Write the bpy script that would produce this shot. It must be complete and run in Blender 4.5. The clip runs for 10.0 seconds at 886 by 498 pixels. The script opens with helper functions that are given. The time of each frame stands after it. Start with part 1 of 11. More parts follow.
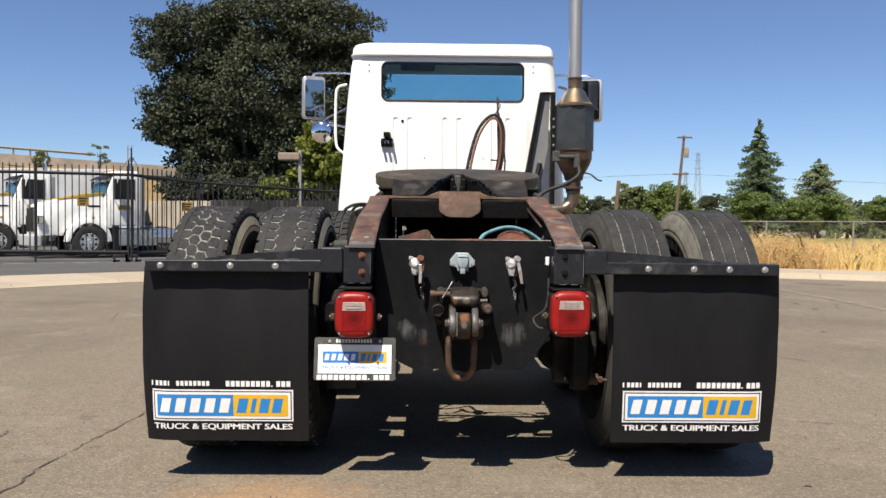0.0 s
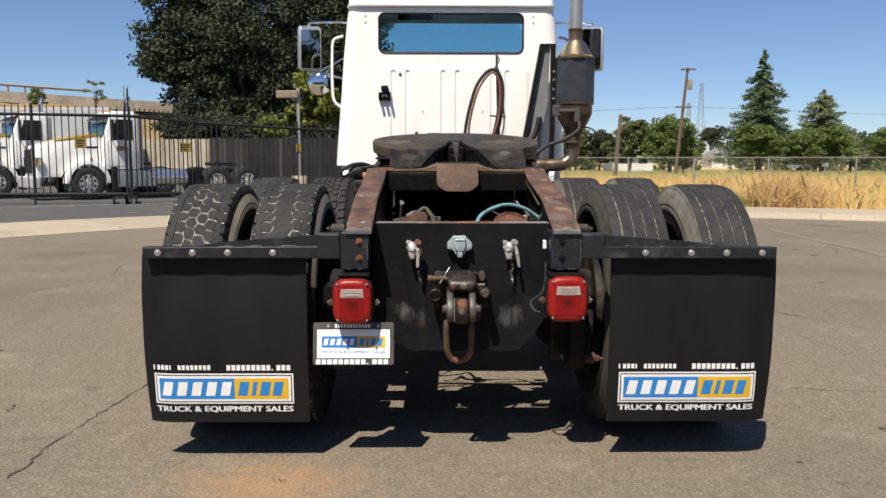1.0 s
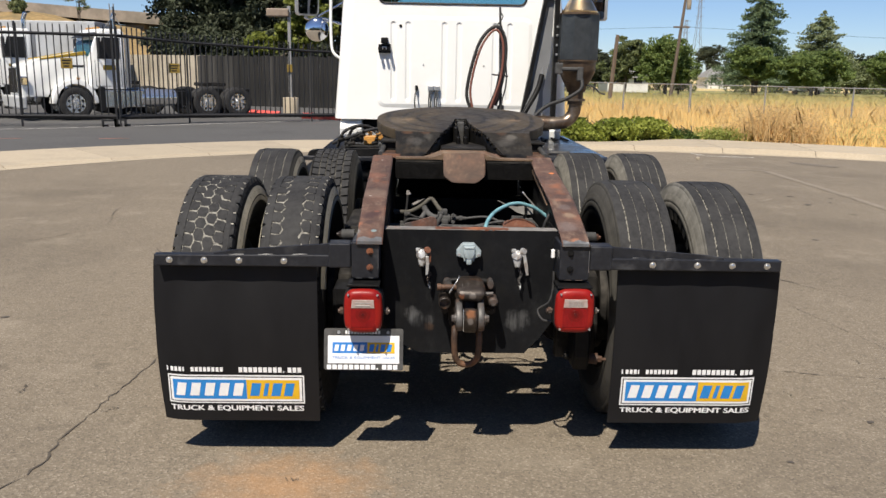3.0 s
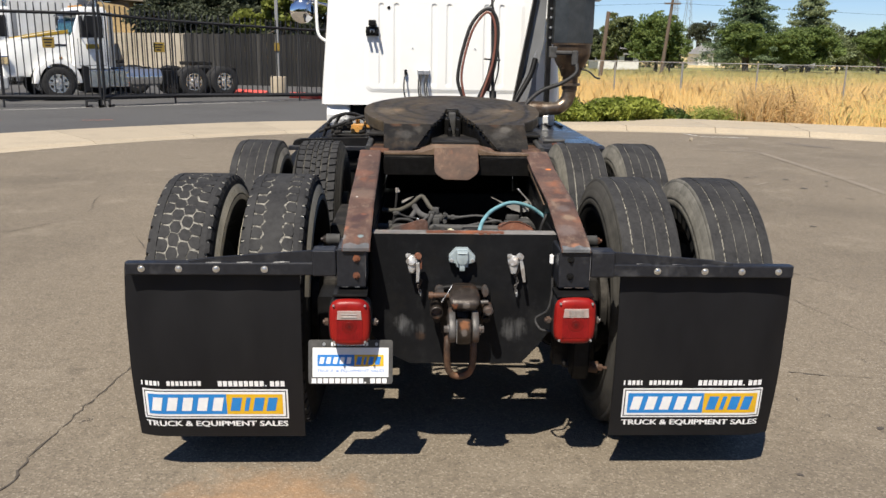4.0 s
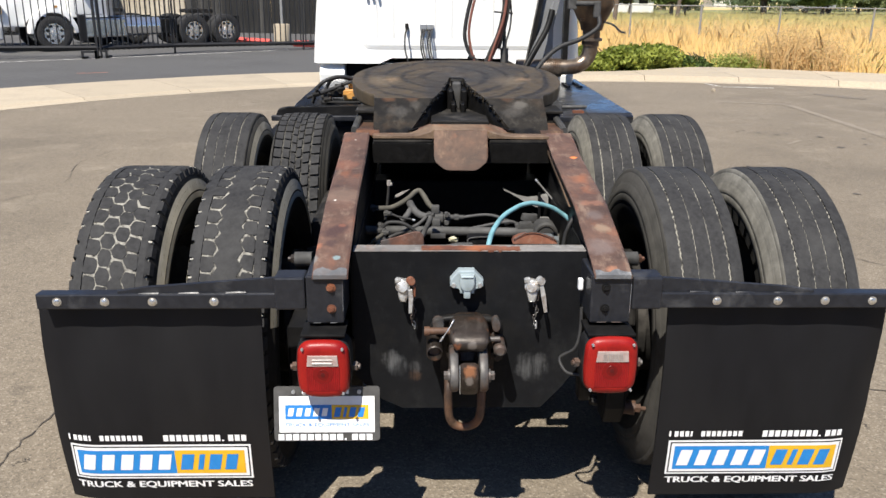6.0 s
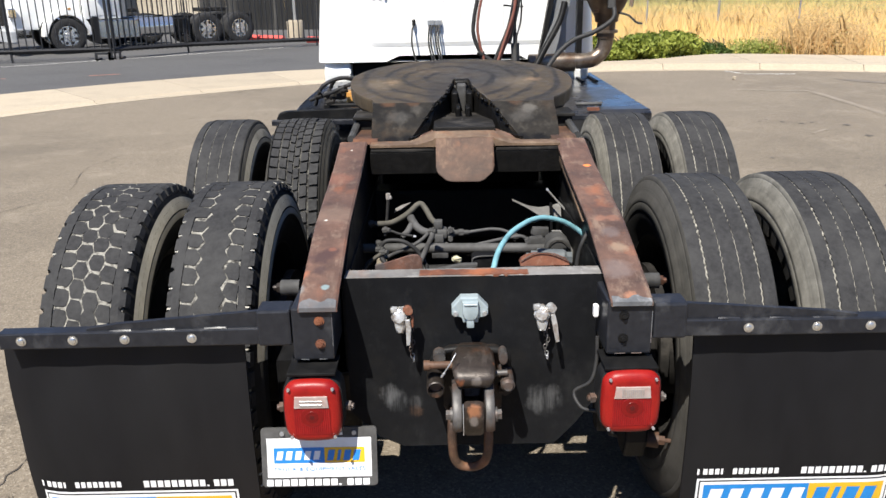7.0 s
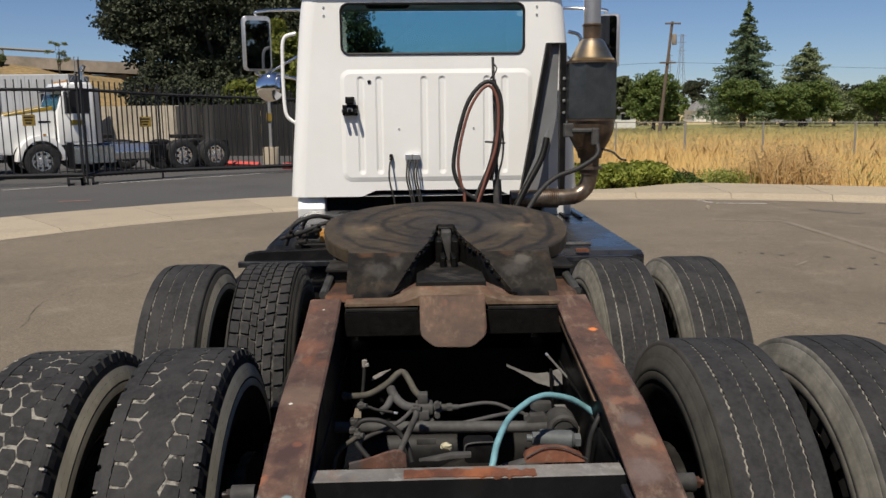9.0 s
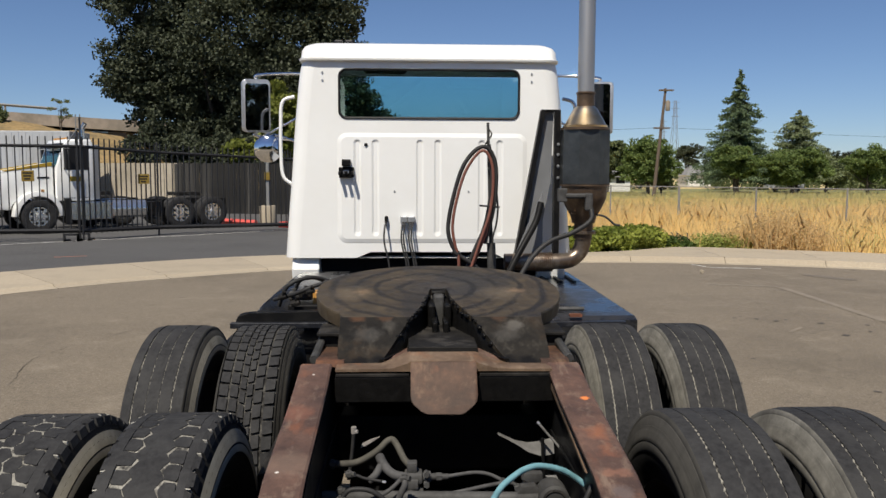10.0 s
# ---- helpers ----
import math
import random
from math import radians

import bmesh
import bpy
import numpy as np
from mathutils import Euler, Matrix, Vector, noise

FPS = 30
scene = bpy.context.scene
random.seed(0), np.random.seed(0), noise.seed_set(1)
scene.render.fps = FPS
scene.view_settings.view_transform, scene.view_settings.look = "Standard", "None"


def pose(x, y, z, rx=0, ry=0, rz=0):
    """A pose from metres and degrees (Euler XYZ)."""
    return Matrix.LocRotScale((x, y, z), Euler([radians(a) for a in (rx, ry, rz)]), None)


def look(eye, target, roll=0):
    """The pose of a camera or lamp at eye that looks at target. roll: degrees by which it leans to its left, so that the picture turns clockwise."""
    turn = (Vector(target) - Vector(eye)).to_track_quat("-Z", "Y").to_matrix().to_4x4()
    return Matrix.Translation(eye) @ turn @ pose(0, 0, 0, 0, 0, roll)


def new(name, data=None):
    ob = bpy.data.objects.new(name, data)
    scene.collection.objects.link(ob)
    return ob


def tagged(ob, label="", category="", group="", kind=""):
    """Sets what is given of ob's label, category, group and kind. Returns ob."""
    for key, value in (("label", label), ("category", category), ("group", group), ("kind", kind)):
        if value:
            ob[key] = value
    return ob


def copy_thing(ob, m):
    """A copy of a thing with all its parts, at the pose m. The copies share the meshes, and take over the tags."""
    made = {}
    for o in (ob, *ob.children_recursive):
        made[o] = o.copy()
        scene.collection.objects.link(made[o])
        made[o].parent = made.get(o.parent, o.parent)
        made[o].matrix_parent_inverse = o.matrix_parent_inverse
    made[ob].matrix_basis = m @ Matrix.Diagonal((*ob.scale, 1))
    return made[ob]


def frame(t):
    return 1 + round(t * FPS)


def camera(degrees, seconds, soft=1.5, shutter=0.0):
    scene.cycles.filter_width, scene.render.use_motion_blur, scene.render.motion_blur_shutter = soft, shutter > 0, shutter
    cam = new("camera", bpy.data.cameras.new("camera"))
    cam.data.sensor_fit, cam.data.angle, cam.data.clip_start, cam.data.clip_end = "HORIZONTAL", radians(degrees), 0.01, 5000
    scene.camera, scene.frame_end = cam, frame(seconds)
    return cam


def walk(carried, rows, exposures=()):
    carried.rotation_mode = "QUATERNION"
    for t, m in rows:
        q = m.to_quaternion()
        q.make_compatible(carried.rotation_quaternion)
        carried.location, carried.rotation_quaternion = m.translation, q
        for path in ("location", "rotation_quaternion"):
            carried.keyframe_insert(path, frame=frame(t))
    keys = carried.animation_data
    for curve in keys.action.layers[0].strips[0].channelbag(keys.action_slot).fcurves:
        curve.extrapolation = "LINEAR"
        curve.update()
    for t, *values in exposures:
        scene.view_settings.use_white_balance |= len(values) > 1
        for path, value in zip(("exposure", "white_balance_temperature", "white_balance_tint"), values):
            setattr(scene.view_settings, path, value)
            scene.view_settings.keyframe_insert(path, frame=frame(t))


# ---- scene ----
cam = camera(57.5, 10.0)
PATH = [
    (0, (0.082, 0.217, 0.996), (0.11, 2.216, 0.94), 0.5),
    (0.5, (0.099, 0.217, 1.076), (0.134, 2.214, 0.964), 0.4),
    (1, (0.096, 0.233, 1.19), (0.122, 2.220, 0.97), 0.1),
    (1.5, (0.092, 0.239, 1.312), (0.119, 2.215, 1.004), 0.1),
    (2, (0.058, 0.235, 1.422), (0.082, 2.202, 1.06), 0.4),
    (2.5, (0.019, 0.223, 1.493), (0.054, 2.184, 1.101), 0.8),
    (4, (0.018, 0.477, 1.602), (0.094, 2.418, 1.125), 0.9),
    (4.5, (0.04, 0.598, 1.612), (0.091, 2.536, 1.12), 1.2),
    (5, (0.017, 0.778, 1.628), (0.095, 2.703, 1.089), 1.7),
    (6.5, (0.114, 1.286, 1.671), (0.134, 3.189, 1.055), -0.5),
    (7, (0.133, 1.382, 1.677), (0.134, 3.283, 1.056), -1.1),
    (7.5, (0.129, 1.500, 1.687), (0.163, 3.402, 1.071), -0.6),
    (8, (0.111, 1.628, 1.711), (0.145, 3.553, 1.169), -1.4),
    (8.5, (0.099, 1.714, 1.711), (0.177, 3.672, 1.312), -0.5),
    (9, (0.1, 1.757, 1.723), (0.173, 3.728, 1.392), -0.6),
    (9.5, (0.107, 1.764, 1.731), (0.179, 3.747, 1.474), -0.1),
    (10, (0.109, 1.757, 1.741), (0.195, 3.746, 1.557), 0.2),
]
EXPOSURES = [(0, 0.60, 6950, 10), (0.5, 0.42, 6950, 10), (2.5, 0.44, 6900, 10), (4.5, 0.55, 6750, 9), (6.5, 0.85, 6500, 9), (7.5, 0.92, 6450, 9), (8, 0.84, 6450, 8), (8.5, 0.32, 6750, 9), (9, -0.05, 6950, 10), (9.5, -0.32, 6900, 10), (10, 0.08, 6800, 9)]
walk(cam, [(t, look(eye, target, roll)) for t, eye, target, roll in PATH], EXPOSURES)

# ---- sky and sun ----
SUN_WAY = Vector((0.042, 0.104, -0.172)).normalized()
sun_el = math.asin(-SUN_WAY.z)
sun_az = math.atan2(-SUN_WAY.x, -SUN_WAY.y)
world = bpy.data.worlds.new("sky")
scene.world = world
world.use_nodes = True
wn, wl = world.node_tree.nodes, world.node_tree.links
sky = wn.new("ShaderNodeTexSky")
sky.sky_type = "NISHITA"
sky.sun_disc = False
sky.sun_elevation = sun_el
sky.sun_rotation = sun_az
sky.air_density, sky.dust_density, sky.ozone_density, sky.altitude = 0.85, 0.35, 6.0, 800
haze = wn.new("ShaderNodeMix")
haze.data_type, haze.blend_type = "RGBA", "MULTIPLY"
haze.inputs["Factor"].default_value = 1.0
haze.inputs[7].default_value = (0.97, 0.985, 1.07, 1.0)
wl.new(sky.outputs["Color"], haze.inputs[6])
wl.new(haze.outputs[2], wn["Background"].inputs["Color"])
wn["Background"].inputs["Strength"].default_value = 0.080
sun_data = bpy.data.lights.new("sun", "SUN")
sun_data.energy = 5.0
sun_data.angle = radians(0.53)
sun_data.color = (1.0, 0.95, 0.87)
sun_ob = new("sun", sun_data)
sun_ob.matrix_world = look((0, 0, 30), tuple(Vector((0, 0, 30)) + SUN_WAY))


# ---- materials ----
def linear(c):
    return tuple(v for v in c) + (1.0,)


def mat(name, a, b, scale=20.0, rough=0.7, metal=0.0, bump=0.1, stain=None, stain_scale=2.0, stain_at=0.55,
        stain_soft=0.12, rough2=None, stretch=(1, 1, 1), coat=0.0, random_tint=0.0, detail=6.0, bump_scale=None, spec=0.5):
    m = bpy.data.materials.new(name)
    m.use_nodes = True
    n, l = m.node_tree.nodes, m.node_tree.links
    p = n["Principled BSDF"]
    co = n.new("ShaderNodeTexCoord")
    mp = n.new("ShaderNodeMapping")
    mp.inputs["Scale"].default_value = stretch
    l.new(co.outputs["Object"], mp.inputs["Vector"])
    fine = n.new("ShaderNodeTexNoise")
    fine.inputs["Scale"].default_value = scale
    fine.inputs["Detail"].default_value = detail
    fine.inputs["Roughness"].default_value = 0.65
    l.new(mp.outputs["Vector"], fine.inputs["Vector"])
    ramp = n.new("ShaderNodeValToRGB")
    ramp.color_ramp.elements[0].position, ramp.color_ramp.elements[1].position = 0.32, 0.68
    ramp.color_ramp.elements[0].color, ramp.color_ramp.elements[1].color = linear(a), linear(b)
    l.new(fine.outputs["Fac"], ramp.inputs["Fac"])
    colour = ramp.outputs["Color"]
    rsock = None
    if stain:
        coarse = n.new("ShaderNodeTexNoise")
        coarse.inputs["Scale"].default_value = stain_scale
        coarse.inputs["Detail"].default_value = 8.0
        coarse.inputs["Roughness"].default_value = 0.62
        l.new(mp.outputs["Vector"], coarse.inputs["Vector"])
        mask = n.new("ShaderNodeMapRange")
        mask.inputs["From Min"].default_value = stain_at - stain_soft
        mask.inputs["From Max"].default_value = stain_at + stain_soft
        l.new(coarse.outputs["Fac"], mask.inputs["Value"])
        mix = n.new("ShaderNodeMix")
        mix.data_type = "RGBA"
        l.new(mask.outputs["Result"], mix.inputs["Factor"])
        l.new(colour, mix.inputs[6])
        mix.inputs[7].default_value = linear(stain)
        colour = mix.outputs[2]
        if rough2 is not None:
            rr = n.new("ShaderNodeMapRange")
            rr.inputs["To Min"].default_value, rr.inputs["To Max"].default_value = rough, rough2
            l.new(mask.outputs["Result"], rr.inputs["Value"])
            l.new(rr.outputs["Result"], p.inputs["Roughness"])
            rsock = True
    if random_tint:
        info = n.new("ShaderNodeObjectInfo")
        hsv = n.new("ShaderNodeHueSaturation")
        mr = n.new("ShaderNodeMapRange")
        mr.inputs["To Min"].default_value, mr.inputs["To Max"].default_value = 1 - random_tint, 1 + random_tint
        l.new(info.outputs["Random"], mr.inputs["Value"])
        l.new(mr.outputs["Result"], hsv.inputs["Value"])
        l.new(colour, hsv.inputs["Color"])
        colour = hsv.outputs["Color"]
    l.new(colour, p.inputs["Base Color"])
    if rsock is None:
        p.inputs["Roughness"].default_value = rough
    p.inputs["Metallic"].default_value = metal
    p.inputs["Specular IOR Level"].default_value = spec
    p.inputs["Coat Weight"].default_value = coat
    if bump:
        bn = n.new("ShaderNodeBump")
        bn.inputs["Strength"].default_value = min(1.0, bump)
        bn.inputs["Distance"].default_value = 0.004
        src = fine
        if bump_scale:
            src = n.new("ShaderNodeTexNoise")
            src.inputs["Scale"].default_value = bump_scale
            src.inputs["Detail"].default_value = 4.0
            l.new(mp.outputs["Vector"], src.inputs["Vector"])
        l.new(src.outputs["Fac"], bn.inputs["Height"])
        l.new(bn.outputs["Normal"], p.inputs["Normal"])
    return m


def leaf_mat(name, a, b, glow=0.35, upward=0.0):
    """Leaves: tone from clump to clump, some light through the blade; upward: how far rounded stalks turn to the sky."""
    m = bpy.data.materials.new(name)
    m.use_nodes = True
    n, l = m.node_tree.nodes, m.node_tree.links
    p = n["Principled BSDF"]
    geo = n.new("ShaderNodeNewGeometry")
    co = n.new("ShaderNodeTexCoord")
    big = n.new("ShaderNodeTexNoise")
    big.inputs["Scale"].default_value = 0.9
    l.new(co.outputs["Object"], big.inputs["Vector"])
    add = n.new("ShaderNodeMath")
    add.operation = "MULTIPLY_ADD"
    l.new(geo.outputs["Random Per Island"], add.inputs[0])
    add.inputs[1].default_value = 0.55
    sub = n.new("ShaderNodeMath")
    sub.operation = "MULTIPLY_ADD"
    l.new(big.outputs["Fac"], sub.inputs[0])
    sub.inputs[1].default_value = 1.2
    sub.inputs[2].default_value = -0.38
    l.new(sub.outputs[0], add.inputs[2])
    ramp = n.new("ShaderNodeValToRGB")
    ramp.color_ramp.elements[0].color, ramp.color_ramp.elements[1].color = linear(a), linear(b)
    l.new(add.outputs[0], ramp.inputs["Fac"])
    l.new(ramp.outputs["Color"], p.inputs["Base Color"])
    p.inputs["Roughness"].default_value = 0.62
    p.inputs["Specular IOR Level"].default_value = 0.25
    tr = n.new("ShaderNodeBsdfTranslucent")
    l.new(ramp.outputs["Color"], tr.inputs["Color"])
    if upward:
        way = n.new("ShaderNodeMix")
        way.data_type = "VECTOR"
        way.inputs["Factor"].default_value = upward
        l.new(geo.outputs["Normal"], way.inputs[4])
        way.inputs[5].default_value = (0, 0, 1)
        unit = n.new("ShaderNodeVectorMath")
        unit.operation = "NORMALIZE"
        l.new(way.outputs[1], unit.inputs[0])
        l.new(unit.outputs[0], p.inputs["Normal"])
    ms = n.new("ShaderNodeMixShader")
    ms.inputs["Fac"].default_value = glow
    l.new(p.outputs[0], ms.inputs[1])
    l.new(tr.outputs[0], ms.inputs[2])
    l.new(ms.outputs[0], n["Material Output"].inputs["Surface"])
    return m


def glass_mat(name, tint, rough=0.02):
    m = bpy.data.materials.new(name)
    m.use_nodes = True
    n, l = m.node_tree.nodes, m.node_tree.links
    tp = n.new("ShaderNodeBsdfTransparent")
    tp.inputs["Color"].default_value = linear(tint)
    gl = n.new("ShaderNodeBsdfGlossy")
    gl.inputs["Roughness"].default_value = rough
    fr = n.new("ShaderNodeFresnel")
    fr.inputs["IOR"].default_value = 1.45
    ms = n.new("ShaderNodeMixShader")
    l.new(fr.outputs[0], ms.inputs["Fac"])
    l.new(tp.outputs[0], ms.inputs[1])
    l.new(gl.outputs[0], ms.inputs[2])
    l.new(ms.outputs[0], n["Material Output"].inputs["Surface"])
    return m


def asphalt_mat(name, a, b, dark, pale, marks=False):
    """Worn asphalt: aggregate, broad stains, fine cracks; marks adds the rusty wash behind the vehicle."""
    m = bpy.data.materials.new(name)
    m.use_nodes = True
    n, l = m.node_tree.nodes, m.node_tree.links
    p = n["Principled BSDF"]
    co = n.new("ShaderNodeTexCoord")
    vec = co.outputs["Object"]

    def noise_node(scale, det=5.0, rough=0.6):
        t = n.new("ShaderNodeTexNoise")
        t.inputs["Scale"].default_value = scale
        t.inputs["Detail"].default_value = det
        t.inputs["Roughness"].default_value = rough
        l.new(vec, t.inputs["Vector"])
        return t

    def ranged(sock, lo, hi, out0=0.0, out1=1.0):
        r = n.new("ShaderNodeMapRange")
        for k, v in (("From Min", lo), ("From Max", hi), ("To Min", out0), ("To Max", out1)):
            r.inputs[k].default_value = v
        l.new(sock, r.inputs["Value"])
        return r.outputs["Result"]

    def mixed(fac, c0, c1):
        x = n.new("ShaderNodeMix")
        x.data_type = "RGBA"
        l.new(fac, x.inputs["Factor"])
        for i, c in ((6, c0), (7, c1)):
            if isinstance(c, tuple):
                x.inputs[i].default_value = linear(c)
            else:
                l.new(c, x.inputs[i])
        return x.outputs[2]

    grain = n.new("ShaderNodeTexVoronoi")
    grain.inputs["Scale"].default_value = 130.0
    l.new(vec, grain.inputs["Vector"])
    g2 = noise_node(60.0)
    c = mixed(ranged(g2.outputs["Fac"], 0.3, 0.7), a, b)
    sep = n.new("ShaderNodeSeparateColor")
    l.new(grain.outputs["Color"], sep.inputs["Color"])
    c = mixed(ranged(sep.outputs[0], 0.72, 0.95, 0.0, 0.46), c, pale)
    c = mixed(ranged(sep.outputs[1], 0.74, 0.95, 0.0, 0.46), c, dark)
    blot_ = noise_node(13.0, 4.0, 0.6)
    c = mixed(ranged(blot_.outputs["Fac"], 0.52, 0.72, 0.0, 0.28), c, dark)
    big = noise_node(0.35, 7.0, 0.6)
    c = mixed(ranged(big.outputs["Fac"], 0.48, 0.70, 0.0, 0.42), c, dark)
    mid = noise_node(1.7, 6.0, 0.7)
    c = mixed(ranged(mid.outputs["Fac"], 0.55, 0.75, 0.0, 0.3), c, pale)
    spots = noise_node(4.0, 2.0, 0.4)
    c = mixed(ranged(spots.outputs["Fac"], 0.70, 0.76, 0.0, 0.45), c, dark)
    if marks:
        # rusty wash dried on the asphalt
        sx = n.new("ShaderNodeSeparateXYZ")
        l.new(vec, sx.inputs[0])
        dx = n.new("ShaderNodeMath")
        dx.operation = "MULTIPLY_ADD"
        l.new(sx.outputs[0], dx.inputs[0])
        dx.inputs[1].default_value, dx.inputs[2].default_value = 1.9, 0.95
        dy = n.new("ShaderNodeMath")
        dy.operation = "MULTIPLY_ADD"
        l.new(sx.outputs[1], dy.inputs[0])
        dy.inputs[1].default_value, dy.inputs[2].default_value = 2.6, -8.05
        cv = n.new("ShaderNodeCombineXYZ")
        l.new(dx.outputs[0], cv.inputs[0])
        l.new(dy.outputs[0], cv.inputs[1])
        ln = n.new("ShaderNodeVectorMath")
        ln.operation = "LENGTH"
        l.new(cv.outputs[0], ln.inputs[0])
        wob = noise_node(9.0, 6.0, 0.7)
        sm = n.new("ShaderNodeMath")
        sm.operation = "MULTIPLY_ADD"
        l.new(wob.outputs["Fac"], sm.inputs[0])
        sm.inputs[1].default_value = 1.5
        l.new(ln.outputs["Value"], sm.inputs[2])
        c = mixed(ranged(sm.outputs[0], 0.80, 1.60, 0.42, 0.0), c, (0.44, 0.225, 0.088))
    l.new(c, p.inputs["Base Color"])
    p.inputs["Roughness"].default_value = 0.9
    p.inputs["Specular IOR Level"].default_value = 0.3
    bn = n.new("ShaderNodeBump")
    bn.inputs["Strength"].default_value = 0.4
    bn.inputs["Distance"].default_value = 0.005
    l.new(grain.outputs["Distance"], bn.inputs["Height"])
    l.new(bn.outputs["Normal"], p.inputs["Normal"])
    return m


M_LOT = asphalt_mat("lot_asphalt", (0.152, 0.125, 0.093), (0.203, 0.169, 0.127), (0.066, 0.055, 0.043), (0.37, 0.32, 0.25), True)
M_ROAD = asphalt_mat("road_asphalt", (0.076, 0.074, 0.073), (0.096, 0.094, 0.093), (0.052, 0.051, 0.050), (0.130, 0.126, 0.122))
M_CONC = mat("concrete", (0.33, 0.275, 0.20), (0.41, 0.345, 0.255), 30, 0.9, bump=0.3, stain=(0.30, 0.255, 0.19), stain_scale=1.3, stain_at=0.62, random_tint=0.06)
M_SOIL = mat("dry_soil", (0.52, 0.38, 0.17), (0.66, 0.50, 0.25), 3, 0.95, bump=0.5, stain=(0.30, 0.27, 0.10), stain_scale=0.05, stain_at=0.58)
M_LAWN = mat("park_lawn", (0.115, 0.13, 0.036), (0.19, 0.20, 0.06), 1.5, 0.95, bump=0.4, stain=(0.27, 0.25, 0.10), stain_scale=0.12, stain_at=0.52, stain_soft=0.15)
M_TAR = mat("tar_spot", (0.055, 0.047, 0.040), (0.095, 0.080, 0.066), 20, 0.85, bump=0.3)
M_OILSTAIN = mat("oil_stain", (0.125, 0.104, 0.080), (0.165, 0.138, 0.106), 6, 0.8, bump=0.3)
M_OLDLINE = mat("old_line", (0.205, 0.172, 0.131), (0.250, 0.212, 0.163), 18, 0.9, bump=0.1, stain=(0.188, 0.157, 0.119), stain_scale=5, stain_at=0.46)
M_CRACK = mat("crack", (0.05, 0.042, 0.034), (0.10, 0.083, 0.066), 40, 0.95, bump=0.3)
M_PAINTLINE = mat("line_paint", (0.55, 0.54, 0.5), (0.7, 0.68, 0.64), 25, 0.8, stain=(0.2, 0.19, 0.18), stain_scale=9, stain_at=0.56)
M_REDPAINT = mat("red_paint", (0.50, 0.06, 0.05), (0.62, 0.09, 0.07), 14, 0.7, bump=0.2, stain=(0.35, 0.2, 0.16), stain_scale=5, stain_at=0.66)
M_ORANGEPAINT = mat("orange_mark", (0.42, 0.16, 0.1), (0.3, 0.15, 0.12), 20, 0.85)

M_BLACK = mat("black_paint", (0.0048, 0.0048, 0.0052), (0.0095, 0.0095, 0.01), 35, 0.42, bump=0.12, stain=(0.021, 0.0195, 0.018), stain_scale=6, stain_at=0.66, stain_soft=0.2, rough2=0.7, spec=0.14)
M_BLACKGLOSS = mat("gloss_black", (0.010, 0.011, 0.014), (0.018, 0.019, 0.023), 8, 0.22, bump=0.05, coat=0.15, stain=(0.050, 0.048, 0.046), stain_scale=3.5, stain_at=0.60, stain_soft=0.15, rough2=0.55, spec=0.4)
M_BARBLUE = mat("bar_black", (0.010, 0.011, 0.0145), (0.019, 0.020, 0.0245), 45, 0.38, bump=0.2, stain=(0.07, 0.07, 0.072), stain_scale=9, stain_at=0.68, rough2=0.6, spec=0.40)
M_FLAP = mat("flap_rubber", (0.0040, 0.0040, 0.0050), (0.0064, 0.0064, 0.0078), 14, 0.58, bump=0.05, stain=(0.0125, 0.0123, 0.0128), stain_scale=2.6, stain_at=0.6, stain_soft=0.2, stretch=(1, 1, 0.35), spec=0.28)
M_RUBBER = mat("tyre_rubber", (0.0165, 0.0163, 0.017), (0.035, 0.0345, 0.0355), 60, 0.8, bump=0.7, stain=(0.050, 0.049, 0.048), stain_scale=9, stain_at=0.62, stain_soft=0.2, spec=0.22)
M_SIDE = mat("tyre_sidewall", (0.032, 0.031, 0.028), (0.056, 0.053, 0.047), 26, 0.85, bump=0.2, stain=(0.075, 0.07, 0.062), stain_scale=5, stain_at=0.58, stain_soft=0.2, spec=0.20)
M_SIDEPALE = mat("tyre_sidewall_dusty", (0.125, 0.118, 0.102), (0.205, 0.194, 0.168), 26, 0.9, bump=0.2, stain=(0.07, 0.066, 0.058), stain_scale=6, stain_at=0.58, stain_soft=0.2, spec=0.15)
# darker sidewall copy: shade of the inner and lower faces put into the colour
M_SIDESHADE = mat("tyre_sidewall_shade", (0.010, 0.0098, 0.0095), (0.018, 0.0175, 0.0165), 26, 0.85, bump=0.2, stain=(0.03, 0.028, 0.026), stain_scale=5, stain_at=0.6, stain_soft=0.2, spec=0.15)
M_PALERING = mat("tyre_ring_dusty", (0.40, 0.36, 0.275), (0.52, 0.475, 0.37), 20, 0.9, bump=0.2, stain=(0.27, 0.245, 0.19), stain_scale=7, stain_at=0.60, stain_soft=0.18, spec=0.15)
M_GROOVEDARK = mat("groove_grime", (0.045, 0.043, 0.039), (0.14, 0.133, 0.118), 70, 0.95, bump=0.3, stain=(0.024, 0.023, 0.022), stain_scale=30, stain_at=0.5, stain_soft=0.1, spec=0.1)
M_GROOVE = mat("groove_dust", (0.15, 0.142, 0.124), (0.34, 0.325, 0.285), 90, 0.95, bump=0.4, stain=(0.040, 0.038, 0.036), stain_scale=40, stain_at=0.53, stain_soft=0.06, spec=0.10)
M_MUD = mat("dried_mud", (0.28, 0.265, 0.23), (0.46, 0.44, 0.385), 120, 0.95, bump=0.4, spec=0.10)
M_BOLT = mat("bright_bolt", (0.62, 0.61, 0.58), (0.80, 0.79, 0.76), 90, 0.28, metal=0.9, bump=0.15)
